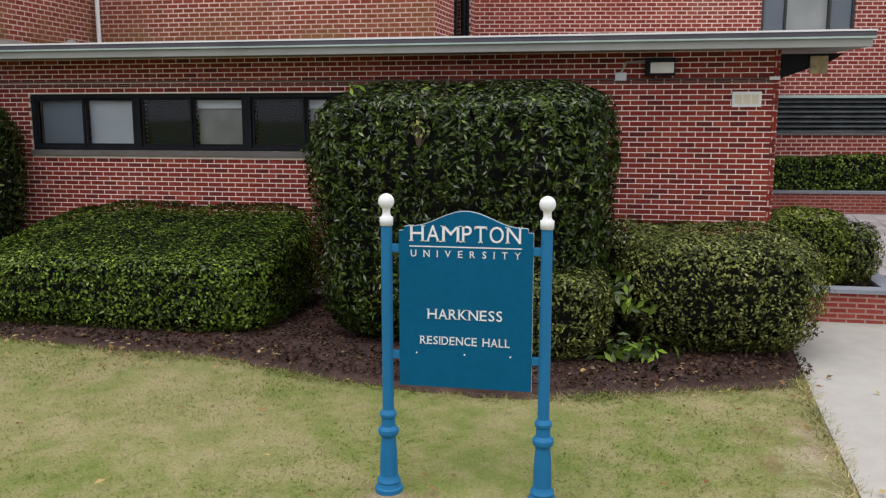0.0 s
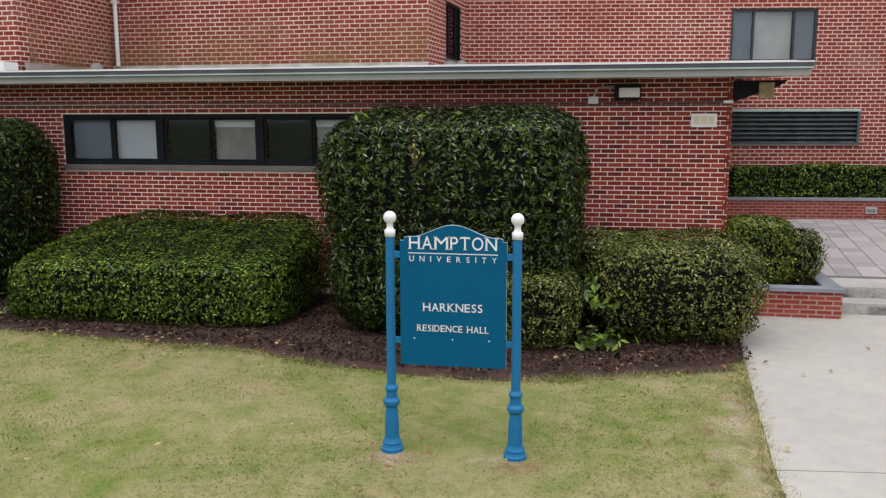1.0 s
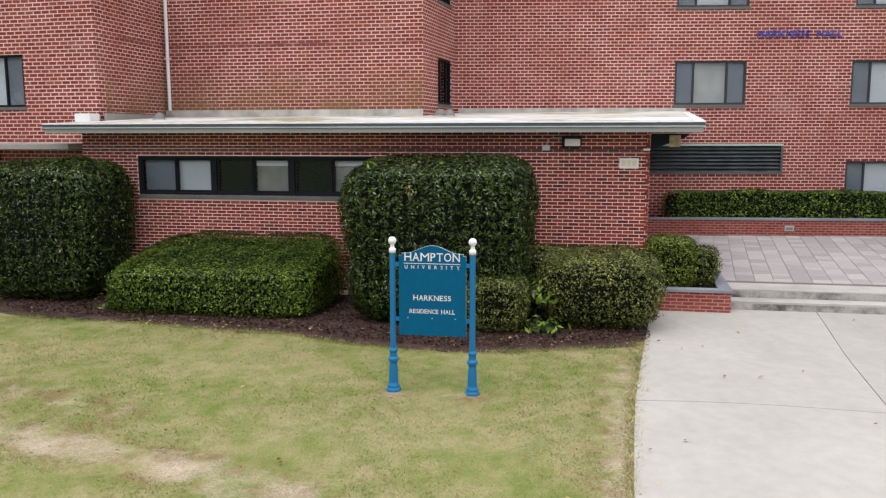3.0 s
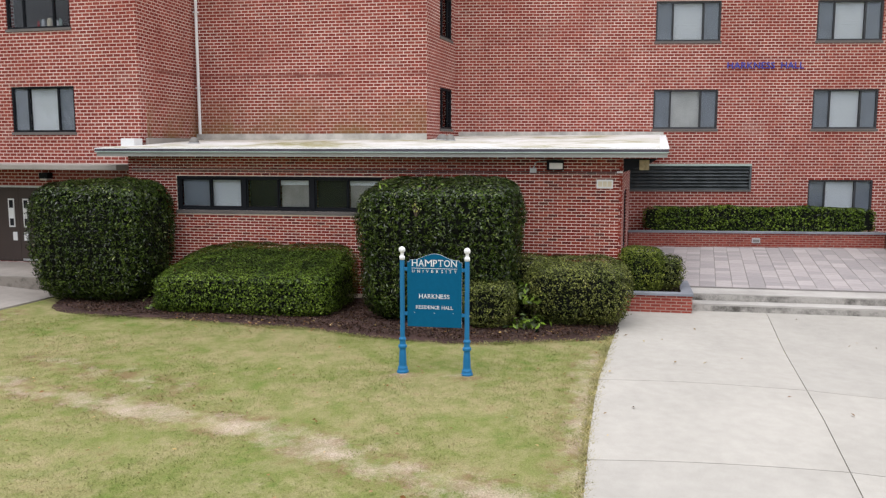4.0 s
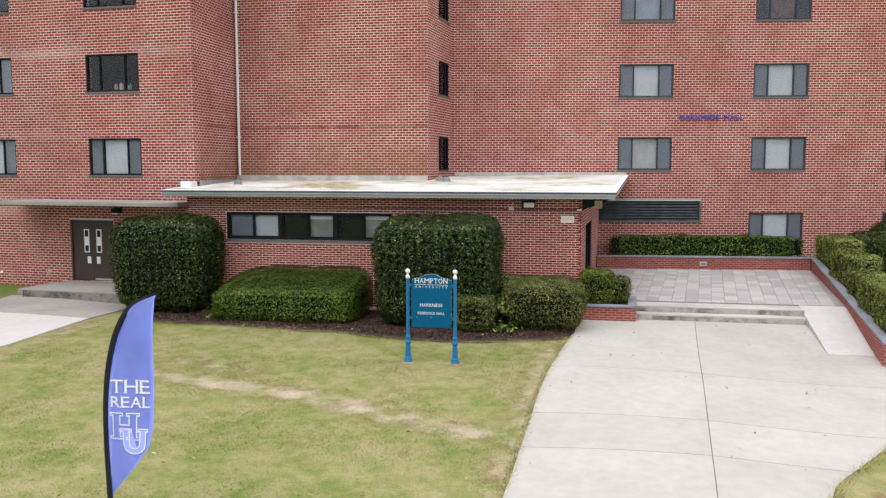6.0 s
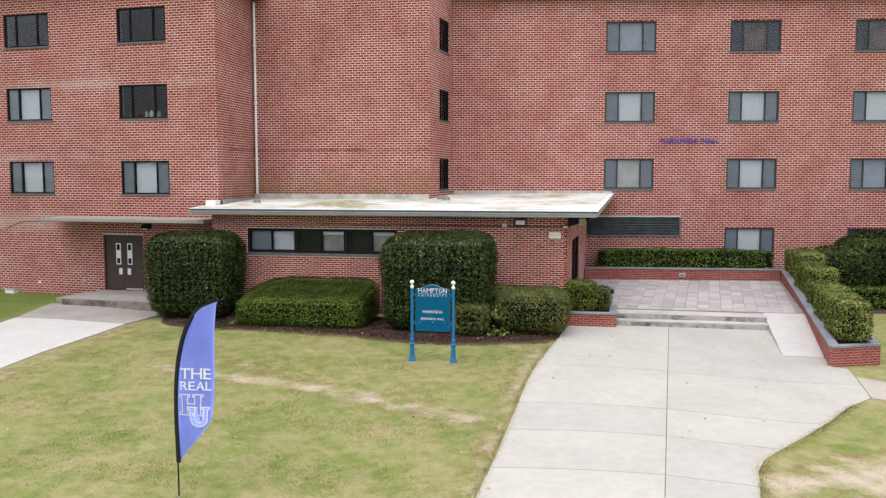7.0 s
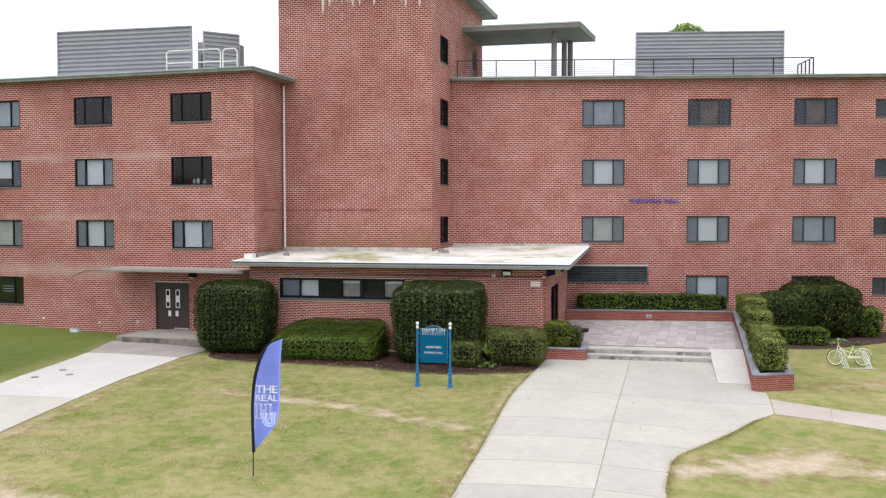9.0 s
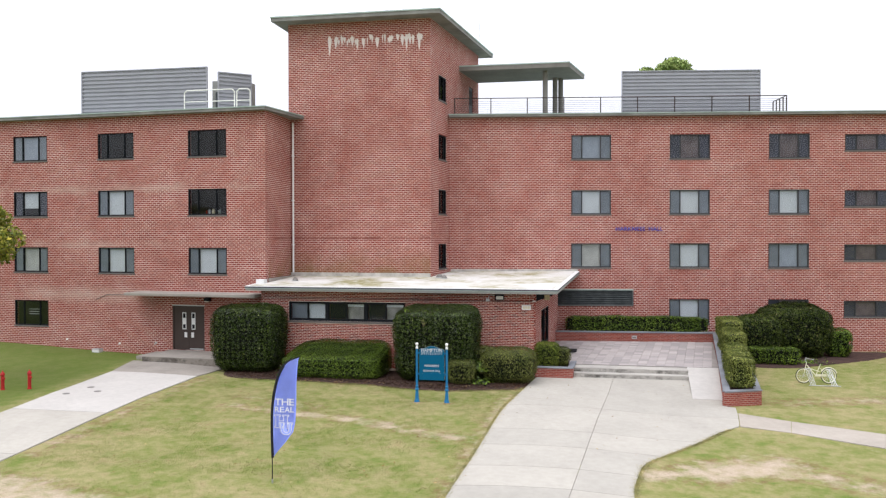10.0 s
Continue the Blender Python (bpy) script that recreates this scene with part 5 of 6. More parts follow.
# ---------------------------------------------------------------- planting
def leaf_cloud(pts, nrm, size, seed, long=1.9, tilt=0.72):
    """Many small folded leaves at the points, turned at random about the outward way."""
    r = np.random.default_rng(seed)
    n = len(pts)
    out = nrm + tilt * r.normal(size=(n, 3)) * 0.55
    out /= np.linalg.norm(out, axis=1)[:, None]
    t = np.cross(out, r.normal(size=(n, 3)))
    t /= np.linalg.norm(t, axis=1)[:, None] + 1e-9
    s = np.cross(out, t)
    k = (size * (0.6 + 0.8 * r.random(n)))[:, None]
    a, b = t * k * long * 0.5, s * k * 0.5
    lift = out * k * 0.18
    v = np.stack([pts - a, pts - b * 0.9 + lift, pts + a, pts + b * 0.9 + lift], 1).reshape(-1, 3)
    i = np.arange(n)[:, None] * 4
    f = np.concatenate([i + [0, 1, 2], i + [0, 2, 3]], 1).reshape(-1, 3)
    return v, f


def mesh_raw(name, v, f, mat):
    me = bpy.data.meshes.new(name)
    me.vertices.add(len(v))
    me.vertices.foreach_set("co", np.ascontiguousarray(v, dtype=np.float32).ravel())
    me.loops.add(f.size)
    me.loops.foreach_set("vertex_index", np.ascontiguousarray(f, dtype=np.int32).ravel())
    me.polygons.add(len(f))
    me.polygons.foreach_set("loop_start", np.arange(0, f.size, f.shape[1], dtype=np.int32))
    me.update(calc_edges=True)
    me.validate()
    me.materials.append(mat)
    return me


def lump(p, s, seed):
    """Smooth lumps, -1 to 1, over points."""
    q = p * s + seed * 7.3
    return (np.sin(q[:, 0] * 1.7 + 1.3 * np.sin(q[:, 1] * 1.1)) + np.sin(q[:, 1] * 1.9 + 1.7 * np.sin(q[:, 2] * 1.3)) + np.sin(q[:, 2] * 2.1 + 1.1 * np.sin(q[:, 0] * 1.5))) / 3


def shrub(name, at, half, power, mat, label, seed, density=700, size=0.045, rough=0.05, taper=0.0, low=0.0, group="clipped shrubs", bulge=0.05, category="hedge", stray=0.02, crown=0.0, long=1.9, deep=1.0, tilt=0.72, gaps=1.0):
    """A clipped shrub: a rounded block of leaves round a core coloured as the shade between them; at is the middle of
    its foot.
    """
    root = thing(name, at, label, category, group)
    r = np.random.default_rng(seed)
    hx, hy, hz = half
    area = 8 * (hx * hy * 0.5 + hx * hz + hy * hz)
    n = int(area * density)

    def skin(d, jitter, inset):
        s = (np.abs(d) ** power).sum(1) ** (-1 / power)
        u = d * s[:, None]
        nr = np.sign(u) * np.abs(u) ** (power - 1) / np.array([hx, hy, hz])
        nr /= np.linalg.norm(nr, axis=1)[:, None] + 1e-9
        p = u * np.array([hx - inset, hy - inset, hz - inset])
        p = p + nr * (bulge * lump(p, 1.6, seed) + rough * 0.7 * lump(p, 5.0, seed + 1) + jitter)[:, None]
        k = 1 - taper * np.clip(0.45 - p[:, 2] / hz, 0, 2) ** 1.2
        p[:, 0] *= k
        p[:, 1] *= k
        p[:, 2] += hz
        p[:, 2] += crown * (p[:, 1] / hy) * (p[:, 2] / (2 * hz)) - 0.6 * crown * np.clip(-p[:, 0] / hx - 0.3, 0, 1) * (p[:, 2] / (2 * hz))
        return p, nr
    face = r.choice(3, n, p=np.array([hy * hz, hx * hz, hx * hy]) / (hy * hz + hx * hz + hx * hy))
    d = r.uniform(-1, 1, (n, 3))
    d[np.arange(n), face] = np.sign(r.uniform(-1, 1, n))
    jit = r.normal(size=n) * rough * 0.45 - r.exponential(0.045, n) * deep
    jit += (r.random(n) < stray) * r.random(n) * 0.09
    lid = face == 2
    jit = np.where(lid & (d[:, 2] > 0), 0.4 * jit, jit)
    p, nr = skin(d, jit, 0.0)
    hollow = lump(p, 14.0 * 0.03 / size, seed + 5) + 0.5 * lump(p, 31.0 * 0.03 / size, seed + 8)
    thin = np.where(nr[:, 2] > 0.6, 0.05, 0.80) * np.clip(0.15 - hollow, 0, 0.6) / 0.6
    keep = (p[:, 2] > low) & (r.random(n) > thin * gaps)
    v, f = leaf_cloud(p[keep], nr[keep], size, seed, long, np.where(nr[keep][:, 2:] > 0.6, 0.55, 1.0) * tilt)
    part("foliage", mesh_raw("foliage", v, f, mat), mat, root, kind="stuff")
    # solid inset block, its colour painting the dark gaps in the foliage
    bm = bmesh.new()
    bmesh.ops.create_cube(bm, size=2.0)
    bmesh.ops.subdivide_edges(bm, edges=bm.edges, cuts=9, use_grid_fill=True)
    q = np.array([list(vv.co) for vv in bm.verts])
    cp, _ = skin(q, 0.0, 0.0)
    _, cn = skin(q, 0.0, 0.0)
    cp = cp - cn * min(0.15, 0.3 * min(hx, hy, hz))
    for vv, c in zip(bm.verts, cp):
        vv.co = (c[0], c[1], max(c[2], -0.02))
    part("gap_core", bm, M_CORE, root)
    bm = bmesh.new()
    for k in range(5):
        x, y = (k - 2) * hx * 0.3, r.uniform(-0.3, 0.3) * hy
        tube(bm, (x, y, -0.05), (x * 1.15, y * 1.1, hz * 0.8), 0.022, 7, 0.012)
    part("stems", bm, M_BARK, root, kind="stuff")
    return root


def base(x, y):
    return ground_z(x, y) + 0.03


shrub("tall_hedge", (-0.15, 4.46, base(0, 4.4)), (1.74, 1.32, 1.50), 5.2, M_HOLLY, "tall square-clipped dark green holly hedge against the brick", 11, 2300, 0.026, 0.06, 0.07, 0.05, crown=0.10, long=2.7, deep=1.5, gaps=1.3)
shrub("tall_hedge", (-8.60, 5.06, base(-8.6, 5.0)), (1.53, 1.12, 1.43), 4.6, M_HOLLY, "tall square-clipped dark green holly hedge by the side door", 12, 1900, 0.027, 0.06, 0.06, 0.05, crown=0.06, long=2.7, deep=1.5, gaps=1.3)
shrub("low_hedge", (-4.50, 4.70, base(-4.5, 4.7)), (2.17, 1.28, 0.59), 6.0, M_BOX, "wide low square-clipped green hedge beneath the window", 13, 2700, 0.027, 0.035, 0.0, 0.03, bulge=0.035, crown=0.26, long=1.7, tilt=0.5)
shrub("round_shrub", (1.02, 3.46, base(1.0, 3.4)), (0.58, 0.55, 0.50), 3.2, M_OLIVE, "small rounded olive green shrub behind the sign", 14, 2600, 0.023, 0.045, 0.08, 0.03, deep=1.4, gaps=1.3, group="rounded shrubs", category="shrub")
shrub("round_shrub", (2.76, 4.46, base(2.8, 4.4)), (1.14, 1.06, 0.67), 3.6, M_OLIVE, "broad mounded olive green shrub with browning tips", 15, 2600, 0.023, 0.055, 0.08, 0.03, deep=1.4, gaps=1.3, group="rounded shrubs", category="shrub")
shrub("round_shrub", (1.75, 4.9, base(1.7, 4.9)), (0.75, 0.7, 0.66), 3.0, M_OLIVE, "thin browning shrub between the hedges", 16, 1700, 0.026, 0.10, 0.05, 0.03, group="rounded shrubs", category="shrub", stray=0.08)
shrub("round_shrub", (4.15, 6.4, 0.36), (0.56, 0.5, 0.53), 3.2, M_PLANTER_SHRUB, "rounded green shrub in the brick planter", 17, 2300, 0.025, 0.04, 0.05, 0.02, group="rounded shrubs", category="shrub")
shrub("round_shrub", (4.82, 6.45, 0.36), (0.33, 0.35, 0.42), 2.6, M_OLIVE, "small ragged shrub in the brick planter", 18, 2000, 0.025, 0.08, 0.2, 0.02, group="rounded shrubs", category="shrub", stray=0.08)
shrub("back_hedge", (8.05, 14.05, 1.0), (3.48, 0.27, 0.42), 7, M_BOX, "long narrow clipped green hedge in the back planter", 19, 1300, 0.036, 0.03, 0.0, 0.02).rotation_euler = (0, 0, radians(5))
shrub("burgundy_plant", (4.75, 7.1, 0.36), (0.28, 0.26, 0.32), 2.2, M_BURGUNDY, "small burgundy-leaved plant in the planter", 20, 900, 0.04, 0.10, 0.0, 0.02, group="rounded shrubs", category="plant", stray=0.1)
for k, (x, y, hx, hy, hz) in enumerate(((11.46, 3.75, 0.44, 0.85, 0.56), (11.60, 5.5, 0.45, 0.95, 0.47), (11.78, 7.3, 0.42, 0.80, 0.42), (11.98, 9.5, 0.45, 1.35, 0.50), (12.26, 12.4, 0.48, 1.45, 0.50))):
    shrub("planter_hedge", (x, y, 0.24 + 0.072 * (y - 2.6) - 0.06 * (k == 2)), (hx, hy, hz), 7, M_PLANTHEDGE, "clipped hedge block in the long brick planter" if k != 2 else "sparse greyish hedge block in the long brick planter", 30 + k, 1500, 0.034, 0.045, 0.0, 0.02, group="planter hedge blocks", gaps=0.4)
shrub("dome_shrub", (15.45, 13.95, base(15, 13.9)), (1.78, 1.3, 1.24), 2.9, M_YEW, "large dark domed yew-like shrub by the wing", 40, 1100, 0.045, 0.10, 0.08, 0.03, group="domed shrubs", category="shrub", bulge=0.12)
shrub("dome_shrub", (13.5, 12.8, base(13.3, 12.8)), (1.25, 1.0, 1.06), 2.6, M_YEW, "rounded brownish green shrub beside the larger dome", 41, 900, 0.045, 0.07, 0.08, 0.03, group="domed shrubs", category="shrub")
shrub("low_hedge", (14.0, 11.35, base(14.0, 11.35)), (1.2, 0.45, 0.40), 5, M_BOX, "short low clipped hedge in the shaded bed", 42, 1000, 0.038, 0.04, 0.0, 0.02)
shrub("round_shrub", (17.45, 13.9, base(17.45, 13.9)), (0.62, 0.55, 0.68), 3.2, M_BOX, "small upright rounded shrub against the wing", 43, 1000, 0.038, 0.05, 0.0, 0.02, group="rounded shrubs", category="shrub")


def spray(name, at, spread, n, mat, label, seed, size, category="plant"):
    """Loose leaves on short stems."""
    root = thing(name, at, label, category)
    r = np.random.default_rng(seed)
    p = r.normal(size=(n, 3)) * np.array(spread)
    p[:, 2] = np.abs(p[:, 2])
    v, f = leaf_cloud(p, np.tile([0.0, -0.5, 0.7], (n, 1)), size, seed, 2.4)
    part("foliage", mesh_raw("foliage", v, f, mat), mat, root, kind="stuff")
    bm = bmesh.new()
    for q in p[:: max(1, n // 12)]:
        tube(bm, (q[0] * 0.2, q[1] * 0.2, -0.1), tuple(q), 0.004, 5)
    part("stems", bm, M_BARK, root, kind="stuff")
    return root


spray("yellowing_sprig", (-0.45, 3.13, 2.42), (0.03, 0.02, 0.13), 16, M_YELLOW, "pale yellowing sprig on the hedge face", 3, 0.035)
spray("yellowing_sprig", (-1.25, 3.5, 2.84), (0.05, 0.04, 0.07), 9, M_BOX, "green shoot standing out of the hedge top", 4, 0.04)
spray("yellowing_sprig", (-0.3, 3.45, 2.86), (0.20, 0.05, 0.07), 12, M_BOX, "green shoot standing out of the hedge top", 5, 0.04)
spray("weed_clump", (1.72, 3.35, 0.10), (0.22, 0.14, 0.12), 120, M_BOX, "bright green weeds at the hedge foot", 6, 0.06)
spray("weed_clump", (1.75, 3.62, 0.55), (0.18, 0.1, 0.22), 110, M_BOX, "bright ivy shoots through the shrub", 7, 0.06)
spray("weed_clump", (-6.6, 3.95, 0.10), (0.16, 0.1, 0.12), 70, M_BOX, "bright green weeds at the hedge foot", 8, 0.05)
spray("weed_clump", (15.7, 11.6, 0.0), (0.4, 0.2, 0.14), 160, M_BOX, "green weeds in the shaded bed", 9, 0.06)


def tree(name, at, height, radius, mat, label, seed, clumps=26, leaves=420, size=0.09):
    """A tapered trunk, limbs, and a crown of many leaf clumps with gaps."""
    root = thing(name, at, label, "tree", "trees")
    r = np.random.default_rng(seed)
    bm = bmesh.new()
    top = Vector((0, 0, height * 0.55))
    tube(bm, (0, 0, -0.2), tuple(top), 0.03 * height * 0.6, 10, 0.012 * height)
    centres = []
    for i in range(clumps):
        a, e = r.uniform(0, 2 * math.pi), r.uniform(-0.35, 1.4)
        k = radius * r.uniform(0.45, 1.0)
        c = Vector((k * math.cos(a) * math.cos(e), k * math.sin(a) * math.cos(e), height * 0.68 + 0.9 * k * math.sin(e)))
        centres.append(c)
        tube(bm, tuple(top * r.uniform(0.6, 1.0)), tuple(c), 0.05 + 0.01 * radius, 6, 0.012)
    part("trunk", bm, M_BARK, root)
    vs, fs, k0 = [], [], 0
    for i, c in enumerate(centres):
        d = r.normal(size=(leaves, 3))
        d /= np.linalg.norm(d, axis=1)[:, None]
        p = np.array(c) + d * (radius * r.uniform(0.18, 0.34) * r.random(leaves)[:, None] ** 0.4) * np.array([1, 1, 0.75])
        v, f = leaf_cloud(p, d, size, seed * 100 + i, 1.7, 1.6)
        vs.append(v)
        fs.append(f + k0)
        k0 += len(v)
    part("crown", mesh_raw("crown", np.concatenate(vs), np.concatenate(fs), mat), mat, root, kind="stuff")
    return root


M_TREE = leaf_material("street_tree_leaves", (0.10, 0.13, 0.025), (0.36, 0.33, 0.06), 0.5, (0.48, 0.40, 0.08))
M_FARTREE = leaf_material("far_tree_leaves", (0.22, 0.30, 0.10), (0.46, 0.54, 0.24), 0.9)
tree("street_tree", (-17.9, -0.6, base(-17.9, -0.6)), 7.6, 2.45, M_TREE, "young street tree with green and yellow autumn leaves", 5, 30, 380, 0.10)
tree("background_tree", (11.5, 40, 0), 25.4, 2.6, M_FARTREE, "pale green tree crown behind the roof", 6, 46, 520, 0.15)

# ---------------------------------------------------------------- the sign
sign = thing("campus_sign", (0, 0, 0), "teal sign panel hung between two blue posts with white ball finials", "sign")
POST = [(0.098, 0.0), (0.098, 0.05), (0.088, 0.06), (0.080, 0.085), (0.084, 0.10), (0.072, 0.12), (0.064, 0.14), (0.060, 0.30), (0.050, 0.42), (0.062, 0.43), (0.072, 0.45), (0.072, 0.475), (0.060, 0.49), (0.050, 0.50), (0.048, 0.56), (0.058, 0.57), (0.060, 0.59), (0.050, 0.605), (0.040, 0.62), (0.038, 1.905)]
BALL = [(0.044, 1.906), (0.046, 1.962), (0.034, 1.968), (0.028, 1.982), (0.026, 1.994)] + [(0.054 * math.sin(a), 2.068 - 0.054 * math.cos(a)) for a in np.linspace(0.55, 3.05, 14)]
for x in (0.0, 1.075):
    p = part("post", lathe(bmesh.new(), POST, 28), M_POST, sign, smooth=False)
    p.location = (x, 0, -0.02)
    part("ball_finial", lathe(bmesh.new(), BALL, 28), M_WHITE, p, "white ball finial", smooth=True)
PX0, PX1, PZ0, PZ1 = 0.088, 0.988, 0.785, 1.855
out = [(PX0, PZ0), (PX1, PZ0), (PX1, PZ1), (PX1 - 0.035, PZ1), (PX1 - 0.035, PZ1 + 0.025)]
for k in np.linspace(0, 1, 25):
    x = PX1 - 0.05 - k * (PX1 - PX0 - 0.10)
    s = abs(2 * k - 1)
    out.append((x, PZ1 + 0.03 + 0.105 * (0.5 + 0.5 * math.cos(math.pi * min(1, s * 1.08)))))
out += [(PX0 + 0.035, PZ1 + 0.025), (PX0 + 0.035, PZ1), (PX0, PZ1)]


def plate(pts, y0, y1):
    bm = bmesh.new()
    a = [bm.verts.new((x, y0, z)) for x, z in pts]
    b = [bm.verts.new((x, y1, z)) for x, z in pts]
    bm.faces.new(a)
    bm.faces.new(b[::-1])
    for i in range(len(pts)):
        bm.faces.new((a[i], b[i], b[(i + 1) % len(pts)], a[(i + 1) % len(pts)]))
    return bm


cxp, czp = (PX0 + PX1) / 2, 1.35
panel = part("panel", plate(out, -0.016, 0.010), M_SIGN, sign)
part("panel_edge", plate([(cxp + (x - cxp) * 1.006, czp + (z - czp) * 1.005) for x, z in out], 0.0101, 0.016), M_WHITE, sign, "pale backing edge")
for z in (0.995, 1.735):
    for x0, x1 in ((0.03, PX0 + 0.004), (PX1 - 0.004, 1.045)):
        part("bracket", boxed(x0, x1, -0.011, 0.013, z - 0.028, z + 0.028, bevel=0.004), M_BRACKET, sign)
serif_word("HAMPTON", 0.740, 0.110, M_WHITE, panel, (cxp, -0.018, 1.842))
part("rule", boxed(PX0 + 0.072, PX1 - 0.072, -0.0185, -0.0162, 1.750, 1.757), M_WHITE, panel)
serif_word("UNIVERSITY", 0.735, 0.046, M_WHITE, panel, (cxp, -0.018, 1.706), gap=0.95)
serif_word("HARKNESS", 0.505, 0.070, M_WHITE, panel, (cxp, -0.018, 1.295))
serif_word("RESIDENCE HALL", 0.610, 0.056, M_WHITE, panel, (cxp, -0.018, 1.112))
for x in (PX0 + 0.12, cxp, PX1 - 0.14):
    part("screw", tubed((x, -0.0162, 1.02), (x, -0.020, 1.02), 0.006, 8), M_WHITE, panel)

# ---------------------------------------------------------------- feather flag
flag = thing("feather_flag", (-1.68, -9.0, ground_z(-1.7, -9.0)), "periwinkle blue feather flag with a black sleeve on the lawn", "flag")
flag.scale = (1.085, 1.085, 1.085)
POLE = [(0.0, 0.0), (0.0, 0.55), (-0.015, 1.2), (-0.005, 1.7), (0.05, 2.15), (0.17, 2.55), (0.36, 2.82), (0.66, 2.955)]


def pole_at(k):
    i = min(int(k * (len(POLE) - 1)), len(POLE) - 2)
    f = k * (len(POLE) - 1) - i
    p0, p1, p2, p3 = [Vector(POLE[max(0, min(len(POLE) - 1, i + j - 1))]) for j in range(4)]
    return 0.5 * ((2 * p1) + (p2 - p0) * f + (2 * p0 - 5 * p1 + 4 * p2 - p3) * f * f + (3 * p1 - p0 - 3 * p2 + p3) * f ** 3)


pole_pts = [pole_at(k) for k in np.linspace(0, 1, 40)]
bm = bmesh.new()
for a, b in zip(pole_pts, pole_pts[1:]):
    tube(bm, (a.x, 0, a.y), (b.x, 0, b.y), 0.012, 8)
part("pole", bm, M_BLACK, flag)
part("ground_spike", tubed((0, 0, -0.1), (0, 0, 0.10), 0.02, 8), M_STEEL, flag)


def flag_y(x, z):
    return 0.035 * math.sin(z * 3.1 + x * 4.0) * min(1.0, max(0.0, x + 0.02) * 3)


def free_edge(z):
    """The outer edge of the cloth at a height."""
    return float(np.interp(z, [0.62, 0.78, 1.0, 1.22, 1.45, 1.8, 2.3, 2.95], [0.03, 0.16, 0.36, 0.52, 0.565, 0.575, 0.60, 0.665]))


def pole_x(z):
    return float(np.interp(z, [p.y for p in pole_pts], [p.x for p in pole_pts]))


bm = bmesh.new()
rows = []
zz = np.linspace(0.62, 2.945, 60)
for z in zz:
    a, b = pole_x(z) + 0.035, max(free_edge(z), pole_x(z) + 0.04)
    rows.append([bm.verts.new((a + (b - a) * k, flag_y(a + (b - a) * k, z), z)) for k in np.linspace(0, 1, 11)])
for r0, r1 in zip(rows, rows[1:]):
    for i in range(10):
        bm.faces.new((r0[i], r0[i + 1], r1[i + 1], r1[i]))
bmesh.ops.solidify(bm, geom=list(bm.faces), thickness=0.002)
cloth = part("cloth", bm, M_FLAG, flag, "periwinkle blue cloth", smooth=True)
bm = bmesh.new()
loops = []
for i, a in enumerate(pole_pts[6:], 6):
    d = (pole_pts[min(i + 1, len(pole_pts) - 1)] - pole_pts[i - 1]).normalized()
    n = Vector((d.y, -d.x)) * 0.042
    loops.append([bm.verts.new((a.x + k * n.x, yy, a.y + k * n.y)) for k, yy in ((-0.45, -0.010), (0.3, -0.016), (1, -0.008), (1, 0.008), (0.3, 0.016), (-0.45, 0.010))])
for r0, r1 in zip(loops, loops[1:]):
    for k in range(6):
        bm.faces.new((r0[k], r0[(k + 1) % 6], r1[(k + 1) % 6], r1[k]))
bm.faces.new(loops[0])
bm.faces.new(loops[-1][::-1])
part("sleeve", bm, M_BLACK, flag, "black pole sleeve")


def on_cloth(me):
    co = np.zeros(len(me.vertices) * 3)
    me.vertices.foreach_get("co", co)
    co = co.reshape(-1, 3)
    for c in co:
        c[1] += flag_y(c[0], c[2]) - 0.006
    me.vertices.foreach_set("co", co.ravel())
    me.update()
    return me


serif_word("THE", 0.45, 0.150, M_WHITE, cloth, (0.305, 0, 1.90), 0.003, 0.12, on_cloth)
serif_word("REAL", 0.455, 0.120, M_WHITE, cloth, (0.305, 0, 1.725), 0.003, 0.10, on_cloth)


def ribbon(pts, t):
    """A closed outline of width 2t along points of (x, z)."""
    fine = []
    for (x0, z0), (x1, z1) in zip(pts, pts[1:] + pts[:1]):
        n = max(1, int(math.hypot(x1 - x0, z1 - z0) / 0.05))
        fine += [Vector((x0 + (x1 - x0) * k / n, z0 + (z1 - z0) * k / n)) for k in range(n)]
    bm = bmesh.new()
    ring = []
    m = len(fine)
    for i, p in enumerate(fine):
        a, b = (p - fine[i - 1]).normalized(), (fine[(i + 1) % m] - p).normalized()
        d = Vector((-a.y - b.y, a.x + b.x))
        d = d / max(0.5, d.length_squared / 2) * t
        ring.append([bm.verts.new((q.x, -0.0015, q.y)) for q in (p + d, p - d)])
    for i in range(m):
        a, b = ring[i], ring[(i + 1) % m]
        bm.faces.new((a[0], b[0], b[1], a[1]))
    return bm


H_SHAPE = [(0.065, 1.600), (0.215, 1.600), (0.215, 1.572), (0.185, 1.572), (0.185, 1.470), (0.295, 1.470), (0.295, 1.572), (0.265, 1.572), (0.265, 1.600), (0.410, 1.600), (0.410, 1.572), (0.382, 1.572), (0.382, 1.335), (0.412, 1.335), (0.412, 1.307), (0.265, 1.307),
           (0.265, 1.335), (0.295, 1.335), (0.295, 1.425), (0.185, 1.425), (0.185, 1.335), (0.215, 1.335), (0.215, 1.307), (0.065, 1.307), (0.065, 1.335), (0.100, 1.335), (0.100, 1.572), (0.065, 1.572)]
bowl = [(0.358 + 0.128 * math.cos(a), 1.255 - 0.105 * math.sin(a)) for a in np.linspace(math.pi, 0, 9)[::-1]]
